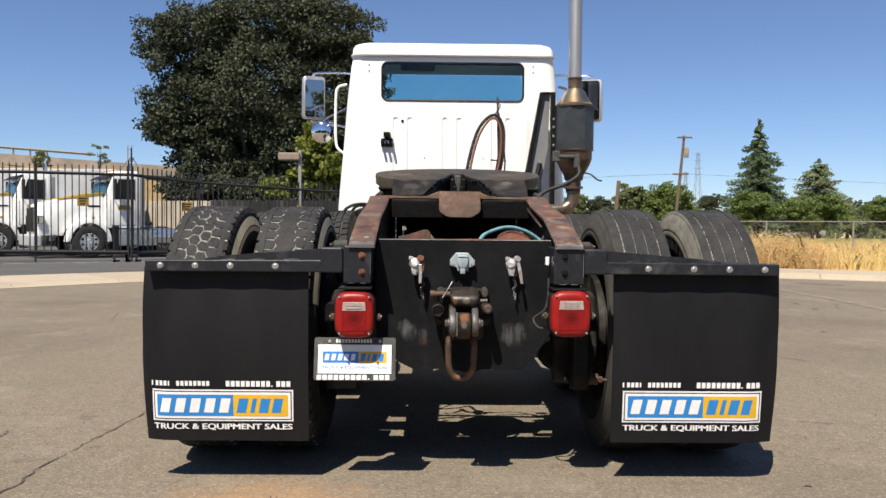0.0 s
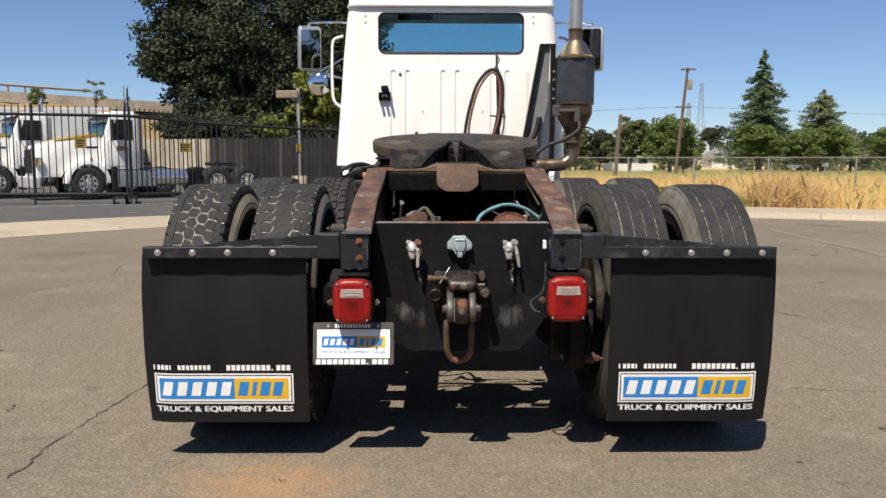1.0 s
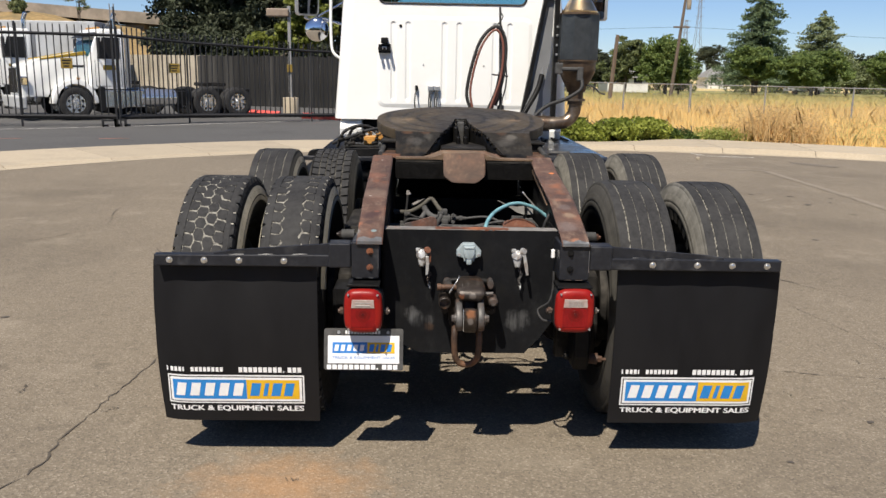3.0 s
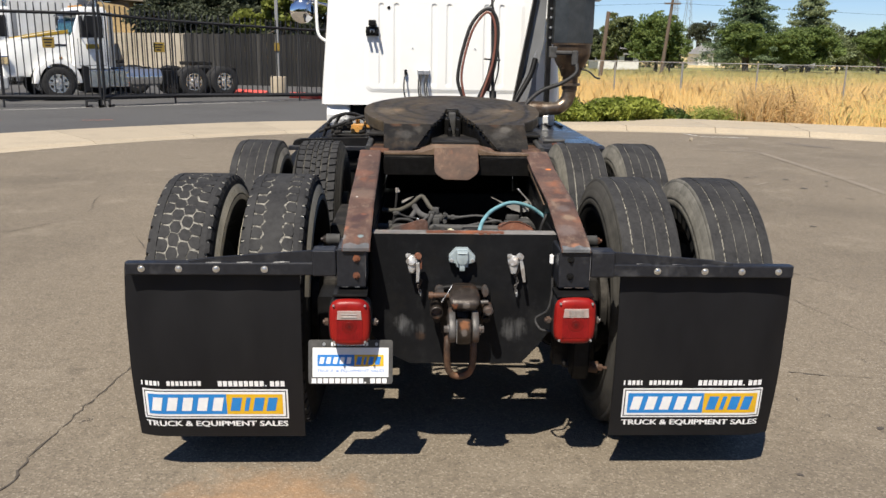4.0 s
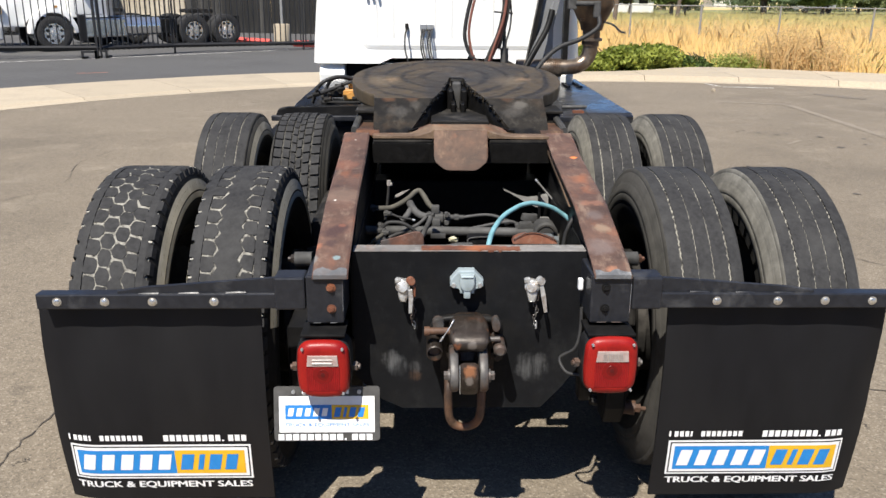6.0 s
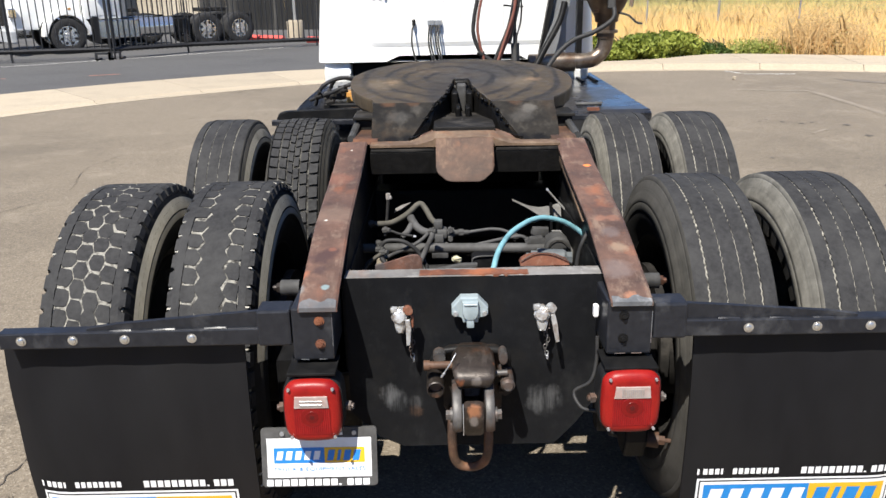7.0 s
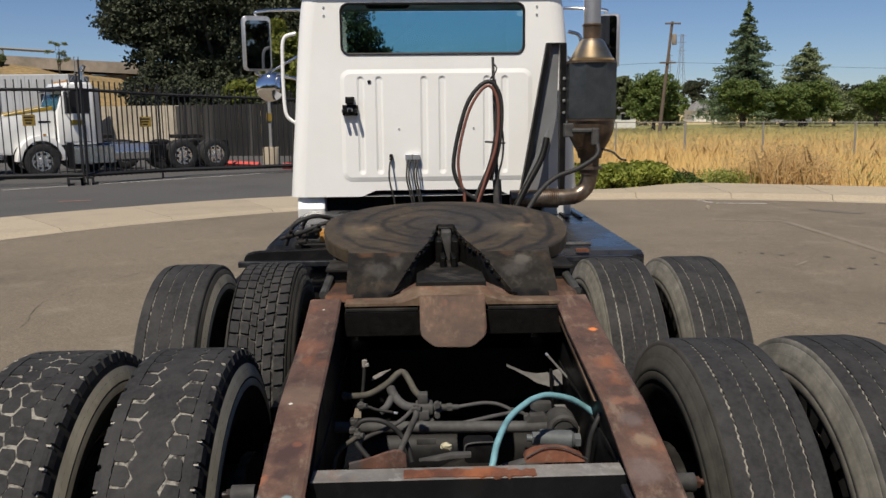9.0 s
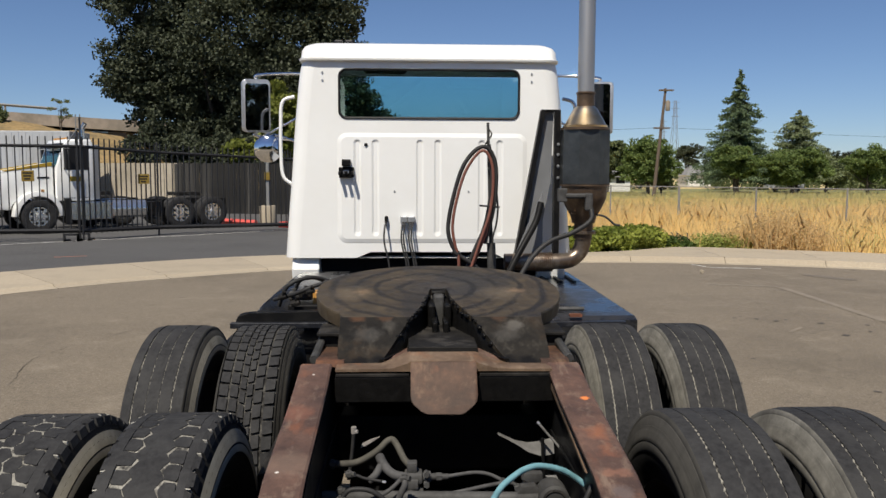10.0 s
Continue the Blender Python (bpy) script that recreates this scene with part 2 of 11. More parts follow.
M_RIM = mat("dark_wheel_steel", (0.02, 0.019, 0.018), (0.045, 0.042, 0.038), 22, 0.7, metal=0.2, bump=0.25, spec=0.10)
def rust_mat(name, dark, mid, pale, orange, spots=(), rough=0.6, streak=False, spec=0.3, metal=0.0):
    """Worn rusty plate: brown base, orange bloom, tan scraped streaks, fine pits; spots: (x, y, z, radius, colour, weight)."""
    m = bpy.data.materials.new(name)
    m.use_nodes = True
    n, l = m.node_tree.nodes, m.node_tree.links
    p = n["Principled BSDF"]
    co = n.new("ShaderNodeTexCoord")

    def noise_node(scale, det, rgh, stretch=(1, 1, 1)):
        mp = n.new("ShaderNodeMapping")
        mp.inputs["Scale"].default_value = stretch
        l.new(co.outputs["Object"], mp.inputs["Vector"])
        t = n.new("ShaderNodeTexNoise")
        t.inputs["Scale"].default_value, t.inputs["Detail"].default_value, t.inputs["Roughness"].default_value = scale, det, rgh
        l.new(mp.outputs["Vector"], t.inputs["Vector"])
        return t.outputs["Fac"]

    def ranged(s, lo, hi, o0=0.0, o1=1.0):
        r = n.new("ShaderNodeMapRange")
        for k, v in (("From Min", lo), ("From Max", hi), ("To Min", o0), ("To Max", o1)):
            r.inputs[k].default_value = v
        l.new(s, r.inputs["Value"])
        return r.outputs["Result"]

    def mixed(fac, c0, c1):
        x = n.new("ShaderNodeMix")
        x.data_type = "RGBA"
        l.new(fac, x.inputs["Factor"])
        for i, c in ((6, c0), (7, c1)):
            if isinstance(c, tuple):
                x.inputs[i].default_value = linear(c)
            else:
                l.new(c, x.inputs[i])
        return x.outputs[2]

    fine = noise_node(45, 8, 0.7)
    c = mixed(ranged(noise_node(6, 8, 0.65), 0.36, 0.62), dark, mid)
    c = mixed(ranged(fine, 0.38, 0.72, 0.0, 0.6), c, dark)
    c = mixed(ranged(noise_node(24, 8, 0.7, (1, 0.7, 1)), 0.55, 0.70, 0.0, 0.5), c, pale)
    c = mixed(ranged(noise_node(7.5, 7, 0.62, (1, 0.6, 1)), 0.54, 0.68, 0.0, 0.75), c, orange)
    c = mixed(ranged(noise_node(9, 8, 0.7, (1.6, 0.45, 1)), 0.56, 0.70, 0.0, 0.7), c, pale)
    c = mixed(ranged(noise_node(2.3, 5, 0.6), 0.52, 0.68, 0.0, 0.6), c, dark)
    for x, y, z, r, col, wt in spots:
        d = n.new("ShaderNodeVectorMath")
        d.operation = "DISTANCE"
        d.inputs[1].default_value = (x, y, z)
        l.new(co.outputs["Object"], d.inputs[0])
        w = n.new("ShaderNodeMath")
        w.operation = "MULTIPLY_ADD"
        l.new(noise_node(1.1 / r, 6, 0.7), w.inputs[0])
        w.inputs[1].default_value = r * 1.6
        l.new(d.outputs["Value"], w.inputs[2])
        fac = ranged(w.outputs[0], r * 1.35, r * 1.9, wt, 0.0)
        if streak:
            mul = n.new("ShaderNodeMath")
            mul.operation = "MULTIPLY"
            l.new(fac, mul.inputs[0])
            l.new(ranged(noise_node(90, 4, 0.6, (1, 1, 0.12)), 0.38, 0.66, 0.15, 1.0), mul.inputs[1])
            fac = mul.outputs[0]
        c = mixed(fac, c, col)
    l.new(c, p.inputs["Base Color"])
    p.inputs["Roughness"].default_value = rough
    p.inputs["Specular IOR Level"].default_value = spec
    p.inputs["Metallic"].default_value = metal
    bn = n.new("ShaderNodeBump")
    bn.inputs["Strength"].default_value = 0.4
    bn.inputs["Distance"].default_value = 0.003
    l.new(fine, bn.inputs["Height"])
    l.new(bn.outputs["Normal"], p.inputs["Normal"])
    return m


M_RUST = rust_mat("rusty_plate", (0.058, 0.036, 0.030), (0.156, 0.089, 0.065), (0.255, 0.185, 0.138), (0.255, 0.098, 0.050),
                  ((-0.192, 3.434, 0.990, 0.034, (0.055, 0.032, 0.030), 0.9), (-0.168, 3.455, 0.996, 0.028, (0.060, 0.034, 0.031), 0.9), (-0.189, 3.375, 0.974, 0.020, (0.060, 0.036, 0.033), 0.8), (-0.165, 3.47, 0.999, 0.012, (0.20, 0.085, 0.055), 0.6),
                   (-0.235, 3.30, 0.95, 0.020, (0.18, 0.195, 0.195), 0.6), (-0.168, 3.305, 0.953, 0.012, (0.19, 0.26, 0.27), 0.8), (-0.235, 3.36, 0.968, 0.022, (0.30, 0.115, 0.062), 0.7), (-0.19, 3.245, 0.93, 0.018, (0.20, 0.21, 0.215), 0.6),
                   (-0.18, 3.66, 1.045, 0.07, (0.205, 0.145, 0.11), 0.4), (-0.20, 3.95, 1.085, 0.05, (0.20, 0.085, 0.055), 0.5),
                   (0.620, 4.031, 1.096, 0.014, (0.75, 0.22, 0.06), 0.95), (-0.201, 3.62, 1.040, 0.005, (0.7, 0.66, 0.6), 0.9), (-0.180, 4.194, 1.130, 0.005, (0.55, 0.5, 0.45), 0.8), (0.585, 3.60, 1.036, 0.022, (0.27, 0.13, 0.085), 0.5), (0.62, 3.60, 1.038, 0.022, (0.25, 0.12, 0.08), 0.5),
                   (0.609, 3.453, 0.996, 0.026, (0.29, 0.22, 0.155), 0.5), (0.585, 3.36, 0.968, 0.045, (0.16, 0.125, 0.115), 0.6), (0.60, 3.53, 1.018, 0.03, (0.13, 0.105, 0.10), 0.6), (0.60, 3.255, 0.935, 0.018, (0.32, 0.15, 0.09), 0.7)))
M_PLATE = rust_mat("tail_plate_black", (0.0067, 0.0071, 0.0081), (0.0116, 0.0121, 0.0134), (0.0185, 0.0190, 0.0197), (0.0125, 0.012, 0.0115),
                   ((-0.005, 3.395, 0.578, 0.034, (0.085, 0.088, 0.092), 0.8), (0.05, 3.395, 0.572, 0.022, (0.07, 0.07, 0.072), 0.7), (0.405, 3.395, 0.568, 0.048, (0.085, 0.086, 0.088), 0.75), (0.43, 3.395, 0.60, 0.022, (0.065, 0.065, 0.066), 0.6), (0.05, 3.395, 0.545, 0.02, (0.10, 0.06, 0.04), 0.5), (-0.02, 3.395, 0.602, 0.03, (0.10, 0.10, 0.102), 0.7)), 0.5, True, 0.10)
M_LATCH = rust_mat("latch_iron", (0.017, 0.014, 0.012), (0.040, 0.031, 0.026), (0.12, 0.102, 0.090), (0.19, 0.072, 0.032), (), 0.42, False, 0.4, 0.35)
M_LATCHTOP = rust_mat("latch_dome", (0.017, 0.014, 0.012), (0.042, 0.032, 0.026), (0.11, 0.092, 0.080), (0.15, 0.062, 0.030),
                      ((0.172, 3.232, 0.716, 0.013, (0.30, 0.105, 0.045), 0.7), (0.263, 3.265, 0.752, 0.008, (0.40, 0.14, 0.05), 0.8), (0.214, 3.222, 0.718, 0.015, (0.20, 0.175, 0.155), 0.6), (0.160, 3.25, 0.755, 0.010, (0.22, 0.085, 0.04), 0.6)), 0.4, False, 0.4, 0.35)
M_JAW = rust_mat("jaw_iron", (0.020, 0.015, 0.012), (0.060, 0.040, 0.029), (0.14, 0.115, 0.098), (0.20, 0.078, 0.036),
                 ((0.205, 3.176, 0.662, 0.020, (0.34, 0.15, 0.075), 0.85), (0.203, 3.172, 0.634, 0.014, (0.24, 0.21, 0.19), 0.7)), 0.45, False, 0.4, 0.3)
M_FLANGE = rust_mat("scraped_flange", (0.12, 0.115, 0.11), (0.25, 0.24, 0.23), (0.42, 0.41, 0.39), (0.20, 0.10, 0.06))
M_SCRAPE = rust_mat("scraped_steel", (0.075, 0.078, 0.084), (0.17, 0.172, 0.178), (0.34, 0.34, 0.34), (0.15, 0.09, 0.065))
M_RUSTBRIGHT = rust_mat("bright_rust", (0.10, 0.042, 0.026), (0.22, 0.085, 0.048), (0.31, 0.20, 0.14), (0.33, 0.115, 0.05))
M_TONGUE = rust_mat("tongue_rust", (0.036, 0.022, 0.016), (0.118, 0.062, 0.038), (0.20, 0.125, 0.076), (0.20, 0.078, 0.036))
M_LIP = rust_mat("scraped_lip", (0.085, 0.055, 0.036), (0.185, 0.125, 0.082), (0.30, 0.225, 0.155), (0.24, 0.115, 0.058))
M_TAB = rust_mat("tab_rust", (0.055, 0.036, 0.03), (0.20, 0.085, 0.052), (0.22, 0.17, 0.15), (0.28, 0.10, 0.05), ((-0.05, 3.462, 0.95, 0.035, (0.060, 0.055, 0.053), 0.9),))
M_STRUT = mat("pale_dusty_steel", (0.15, 0.145, 0.135), (0.24, 0.235, 0.22), 24, 0.6, metal=0.2, bump=0.25, stain=(0.09, 0.085, 0.08), stain_scale=9, stain_at=0.55)
M_SOCKETDULL = mat("bushing_grey", (0.075, 0.084, 0.09), (0.115, 0.127, 0.133), 30, 0.6, metal=0.1, bump=0.2, stain=(0.06, 0.063, 0.065), stain_scale=10, stain_at=0.58)
M_FOIL = mat("pale_scrap", (0.36, 0.33, 0.20), (0.60, 0.57, 0.42), 60, 0.6, bump=0.6)
M_HOSEDUST = mat("grey_dusted_hose", (0.055, 0.054, 0.054), (0.095, 0.093, 0.092), 34, 0.75, bump=0.2, stain=(0.030, 0.029, 0.028), stain_scale=14, stain_at=0.58, spec=0.25)
M_IRON = mat("cast_iron_worn", (0.014, 0.012, 0.011), (0.034, 0.027, 0.023), 26, 0.5, metal=0.35, bump=0.4, stain=(0.14, 0.062, 0.034), stain_scale=9, stain_at=0.66, stain_soft=0.08, rough2=0.75, spec=0.3)
M_ZINC = mat("zinc", (0.42, 0.43, 0.44), (0.55, 0.56, 0.57), 30, 0.4, metal=0.7, bump=0.15)
M_SILVER = mat("silver_paint", (0.40, 0.40, 0.395), (0.58, 0.58, 0.57), 70, 0.38, metal=0.5, bump=1.0, stain=(0.20, 0.13, 0.085), stain_scale=34, stain_at=0.62, bump_scale=55)
M_SOCKET = mat("socket_grey", (0.27, 0.325, 0.345), (0.34, 0.40, 0.42), 40, 0.5, metal=0.15, bump=0.15)
M_CHROME = mat("chrome", (0.75, 0.75, 0.76), (0.82, 0.82, 0.82), 20, 0.06, metal=1.0, bump=0.0)
M_ALU = mat("polished_aluminium", (0.6, 0.6, 0.6), (0.75, 0.75, 0.75), 20, 0.22, metal=1.0, bump=0.1)
M_WHITE = mat("white_cab_paint", (0.85, 0.852, 0.83), (0.875, 0.877, 0.855), 3, 0.28, bump=0.03, coat=0.3, stain=(0.80, 0.795, 0.765), stain_scale=1.2, stain_at=0.62, stain_soft=0.2)
M_SEAL = mat("rubber_seal", (0.01, 0.01, 0.011), (0.016, 0.016, 0.017), 40, 0.5, bump=0.05, spec=0.25)
M_STACK = mat("stack_steel", (0.36, 0.36, 0.36), (0.46, 0.46, 0.46), 12, 0.45, metal=0.75, bump=0.1, stain=(0.24, 0.23, 0.22), stain_scale=3, stain_at=0.56, stain_soft=0.2, stretch=(1, 1, 0.25))
M_STACKGREY = mat("channel_grey", (0.20, 0.205, 0.21), (0.29, 0.295, 0.30), 12, 0.55, metal=0.2, bump=0.1, stain=(0.12, 0.123, 0.126), stain_scale=3, stain_at=0.55, stain_soft=0.2)
M_CONE = mat("heat_tinted_steel", (0.60, 0.42, 0.22), (0.74, 0.58, 0.36), 9, 0.30, metal=1.0, bump=0.06, stain=(0.66, 0.62, 0.55), stain_scale=3, stain_at=0.6)
M_BURNT = mat("burnt_steel", (0.11, 0.075, 0.05), (0.20, 0.135, 0.085), 14, 0.48, metal=0.7, bump=0.2, stain=(0.055, 0.04, 0.033), stain_scale=5, stain_at=0.56)
M_MUFF = mat("muffler_shield", (0.055, 0.062, 0.065), (0.095, 0.103, 0.105), 11, 0.42, metal=0.6, bump=0.12, stain=(0.035, 0.038, 0.042), stain_scale=3, stain_at=0.55, stain_soft=0.2)
M_PIPE = mat("exhaust_elbow", (0.15, 0.115, 0.085), (0.33, 0.29, 0.24), 16, 0.34, metal=0.75, bump=0.2, stain=(0.115, 0.07, 0.045), stain_scale=6, stain_at=0.5, stain_soft=0.12)
M_HOSE = mat("rubber_hose", (0.018, 0.018, 0.019), (0.034, 0.033, 0.032), 40, 0.6, bump=0.1, spec=0.30)
M_HOSEGREY = mat("dusty_hose", (0.062, 0.057, 0.046), (0.098, 0.091, 0.075), 34, 0.75, bump=0.2, stain=(0.028, 0.026, 0.023), stain_scale=12, stain_at=0.58, spec=0.25)
M_HOSERED = mat("red_hose", (0.15, 0.052, 0.036), (0.21, 0.078, 0.052), 34, 0.6, bump=0.1)
M_TEAL = mat("teal_hose", (0.13, 0.29, 0.33), (0.19, 0.37, 0.41), 60, 0.5, bump=0.3, stain=(0.09, 0.19, 0.21), stain_scale=14, stain_at=0.6)
M_DARKGREASE = mat("greasy_steel", (0.012, 0.0115, 0.011), (0.026, 0.024, 0.022), 22, 0.6, metal=0.2, bump=0.4, stain=(0.075, 0.068, 0.06), stain_scale=8, stain_at=0.62, spec=0.12)
M_DUSTSTEEL = mat("dusty_steel", (0.056, 0.055, 0.054), (0.100, 0.098, 0.095), 24, 0.7, metal=0.15, bump=0.3, stain=(0.028, 0.027, 0.025), stain_scale=7, stain_at=0.55, spec=0.25)
M_ORANGE = mat("orange_valve", (0.42, 0.20, 0.045), (0.55, 0.28, 0.07), 20, 0.5, bump=0.1)
M_RED = mat("red_lens", (0.16, 0.005, 0.006), (0.24, 0.008, 0.008), 24, 0.4, bump=0.02, spec=0.3)
M_REDDEEP = mat("red_lens_deep", (0.225, 0.0085, 0.0065), (0.285, 0.0115, 0.0085), 180, 0.38, bump=0.10, spec=0.3, stain=(0.18, 0.005, 0.006), stain_scale=14, stain_at=0.58)
M_BULB = mat("bulb_behind_lens", (0.06, 0.006, 0.006), (0.08, 0.008, 0.008), 60, 0.4, spec=0.3)
M_REDDARK = mat("red_lens_inner", (0.09, 0.003, 0.003), (0.13, 0.004, 0.004), 60, 0.3, bump=0.05, spec=0.35)
M_WORNIRON = mat("worn_iron", (0.050, 0.047, 0.045), (0.115, 0.108, 0.103), 30, 0.5, metal=0.3, bump=0.3, stain=(0.10, 0.05, 0.03), stain_scale=14, stain_at=0.58, spec=0.4)
M_CLEARLENS = mat("clear_lens", (0.30, 0.22, 0.20), (0.40, 0.34, 0.31), 60, 0.32, bump=0.2, stain=(0.36, 0.20, 0.18), stain_scale=18, stain_at=0.6, coat=0.4)
M_LENSRIB = mat("lens_rib", (0.22, 0.20, 0.19), (0.32, 0.30, 0.28), 60, 0.3, bump=0.1)
M_REDMID = mat("red_lens_mid", (0.13, 0.004, 0.004), (0.18, 0.005, 0.005), 60, 0.3, bump=0.05, spec=0.35)
M_DECALWHITE = mat("decal_white", (0.72, 0.72, 0.72), (0.80, 0.80, 0.80), 30, 0.45, bump=0.02)
M_DECALBLUE = mat("decal_blue", (0.012, 0.19, 0.52), (0.02, 0.22, 0.57), 30, 0.45, bump=0.02)
M_DECALYELLOW = mat("decal_yellow", (0.66, 0.38, 0.015), (0.72, 0.43, 0.025), 30, 0.45, bump=0.02)
M_NAVY = mat("decal_navy", (0.016, 0.17, 0.52), (0.022, 0.20, 0.58), 30, 0.45, bump=0.02)
M_SEAT = mat("cab_interior", (0.02, 0.021, 0.022), (0.04, 0.041, 0.042), 12, 0.8, spec=0.20)
M_GLASS = glass_mat("tinted_glass", (0.60, 0.84, 0.86))
M_GLASSDARK = glass_mat("dark_glass", (0.05, 0.065, 0.07))
M_MIRROR = mat("mirror", (0.30, 0.31, 0.32), (0.33, 0.33, 0.34), 5, 0.02, metal=1.0, bump=0.0)


def plate_top_mat():
    """Greased coupling plate: worn rings round the jaw, brown at the rim."""
    m = bpy.data.materials.new("greased_plate")
    m.use_nodes = True
    n, l = m.node_tree.nodes, m.node_tree.links
    p = n["Principled BSDF"]
    co = n.new("ShaderNodeTexCoord")
    off = n.new("ShaderNodeVectorMath")
    off.operation = "SUBTRACT"
    off.inputs[1].default_value = (0.225, 4.93, 1.3)
    l.new(co.outputs["Object"], off.inputs[0])
    wob = n.new("ShaderNodeTexNoise")
    wob.inputs["Scale"].default_value = 5.0
    wob.inputs["Detail"].default_value = 4.0
    l.new(co.outputs["Object"], wob.inputs["Vector"])
    ws = n.new("ShaderNodeVectorMath")
    ws.operation = "MULTIPLY_ADD"
    l.new(wob.outputs["Color"], ws.inputs[0])
    ws.inputs[1].default_value = (0.10, 0.10, 0.0)
    l.new(off.outputs[0], ws.inputs[2])
    wave = n.new("ShaderNodeTexWave")
    wave.wave_type = "RINGS"
    wave.rings_direction = "Z"
    wave.inputs["Scale"].default_value = 3.4
    wave.inputs["Distortion"].default_value = 0.7
    wave.inputs["Detail"].default_value = 3.0
    l.new(ws.outputs[0], wave.inputs["Vector"])
    fine = n.new("ShaderNodeTexNoise")
    fine.inputs["Scale"].default_value = 28.0
    fine.inputs["Detail"].default_value = 8.0
    l.new(co.outputs["Object"], fine.inputs["Vector"])
    broad = n.new("ShaderNodeTexNoise")
    broad.inputs["Scale"].default_value = 3.2
    broad.inputs["Detail"].default_value = 5.0
    l.new(co.outputs["Object"], broad.inputs["Vector"])

    def mix(fac, c0, c1):
        x = n.new("ShaderNodeMix")
        x.data_type = "RGBA"
        l.new(fac, x.inputs["Factor"])
        for i, c in ((6, c0), (7, c1)):
            if isinstance(c, tuple):
                x.inputs[i].default_value = linear(c)
            else:
                l.new(c, x.inputs[i])
        return x.outputs[2]

    def ranged(s, lo, hi, o0, o1):
        r = n.new("ShaderNodeMapRange")
        for k, v in (("From Min", lo), ("From Max", hi), ("To Min", o0), ("To Max", o1)):
            r.inputs[k].default_value = v
        l.new(s, r.inputs["Value"])
        return r.outputs["Result"]

    c = mix(ranged(fine.outputs["Fac"], 0.3, 0.7, 0, 1), (0.040, 0.030, 0.019), (0.088, 0.066, 0.040))
    d0 = n.new("ShaderNodeVectorMath")
    d0.operation = "DISTANCE"
    d0.inputs[1].default_value = (0.12, 0.05, 0.0)
    l.new(ws.outputs[0], d0.inputs[0])
    c = mix(ranged(d0.outputs["Value"], 0.10, 0.26, 0.75, 0.0), c, (0.034, 0.033, 0.032))
    c = mix(ranged(wave.outputs["Fac"], 0.02, 0.28, 0.8, 0.0), c, (0.016, 0.014, 0.012))
    c = mix(ranged(broad.outputs["Fac"], 0.56, 0.70, 0.0, 0.6), c, (0.115, 0.084, 0.052))
    c = mix(ranged(broad.outputs["Fac"], 0.46, 0.36, 0.0, 0.65), c, (0.022, 0.020, 0.018))
    for sx in (-0.29, 0.29):
        d = n.new("ShaderNodeVectorMath")
        d.operation = "DISTANCE"
        d.inputs[1].default_value = (sx, -0.07, 0.0)
        l.new(ws.outputs[0], d.inputs[0])
        c = mix(ranged(d.outputs["Value"], 0.03, 0.11, 0.5, 0.0), c, (0.17, 0.13, 0.085))
    # rust that shows through where the grease is scraped off
    for sx, sy, r, col in ((-0.29, -0.10, 0.045, (0.30, 0.19, 0.10)), (0.30, -0.08, 0.045, (0.32, 0.20, 0.11)), (-0.14, 0.08, 0.06, (0.22, 0.15, 0.09))):
        d = n.new("ShaderNodeVectorMath")
        d.operation = "DISTANCE"
        d.inputs[1].default_value = (sx, sy, -0.02)
        l.new(off.outputs[0], d.inputs[0])
        w = n.new("ShaderNodeMath")
        w.operation = "MULTIPLY_ADD"
        l.new(fine.outputs["Fac"], w.inputs[0])
        w.inputs[1].default_value = r * 2.2
        l.new(d.outputs["Value"], w.inputs[2])
        c = mix(ranged(w.outputs[0], r * 1.1, r * 2.1, 0.6, 0.0), c, col)
    l.new(c, p.inputs["Base Color"])
    l.new(ranged(fine.outputs["Fac"], 0.3, 0.7, 0.42, 0.66), p.inputs["Roughness"])
    p.inputs["Metallic"].default_value = 0.25
    bn = n.new("ShaderNodeBump")
    bn.inputs["Strength"].default_value = 0.25
    bn.inputs["Distance"].default_value = 0.004
    l.new(fine.outputs["Fac"], bn.inputs["Height"])
    l.new(bn.outputs["Normal"], p.inputs["Normal"])
    return m


M_FWTOP = plate_top_mat()
M_FWPAD = rust_mat("greased_pad", (0.020, 0.018, 0.015), (0.050, 0.043, 0.033), (0.105, 0.093, 0.074), (0.074, 0.051, 0.032),
                   ((0.025, 4.539, 1.246, 0.03, (0.15, 0.085, 0.05), 0.5),
                    (-0.065, 4.539, 1.246, 0.03, (0.17, 0.09, 0.05), 0.55), (0.475, 4.492, 1.225, 0.035, (0.2, 0.185, 0.16), 0.55),
                    (0.445, 4.444, 1.205, 0.05, (0.12, 0.11, 0.095), 0.45), (-0.025, 4.444, 1.205, 0.05, (0.12, 0.112, 0.1), 0.4), (0.045, 4.492, 1.225, 0.03, (0.11, 0.1, 0.085), 0.4), (-0.045, 4.297, 1.143, 0.035, (0.012, 0.011, 0.01), 0.9),
                    (0.495, 4.297, 1.143, 0.035, (0.012, 0.011, 0.01), 0.9), (0.015, 4.302, 1.145, 0.03, (0.012, 0.011, 0.01), 0.9), (0.435, 4.302, 1.145, 0.03, (0.012, 0.011, 0.01), 0.9), (0.425, 4.539, 1.246, 0.03, (0.15, 0.085, 0.05), 0.45)), 0.46, False, 0.2, 0.4)
M_GREASE = mat("black_grease", (0.0045, 0.0043, 0.0042), (0.009, 0.0085, 0.008), 40, 0.4, bump=0.6, spec=0.12)


# ---- building helpers ----
def thing(name, at, label, category, group="", kind=""):
    e = new(name)
    e.empty_display_size = 0.1
    e.location = at
    return tagged(e, label, category, group, kind)


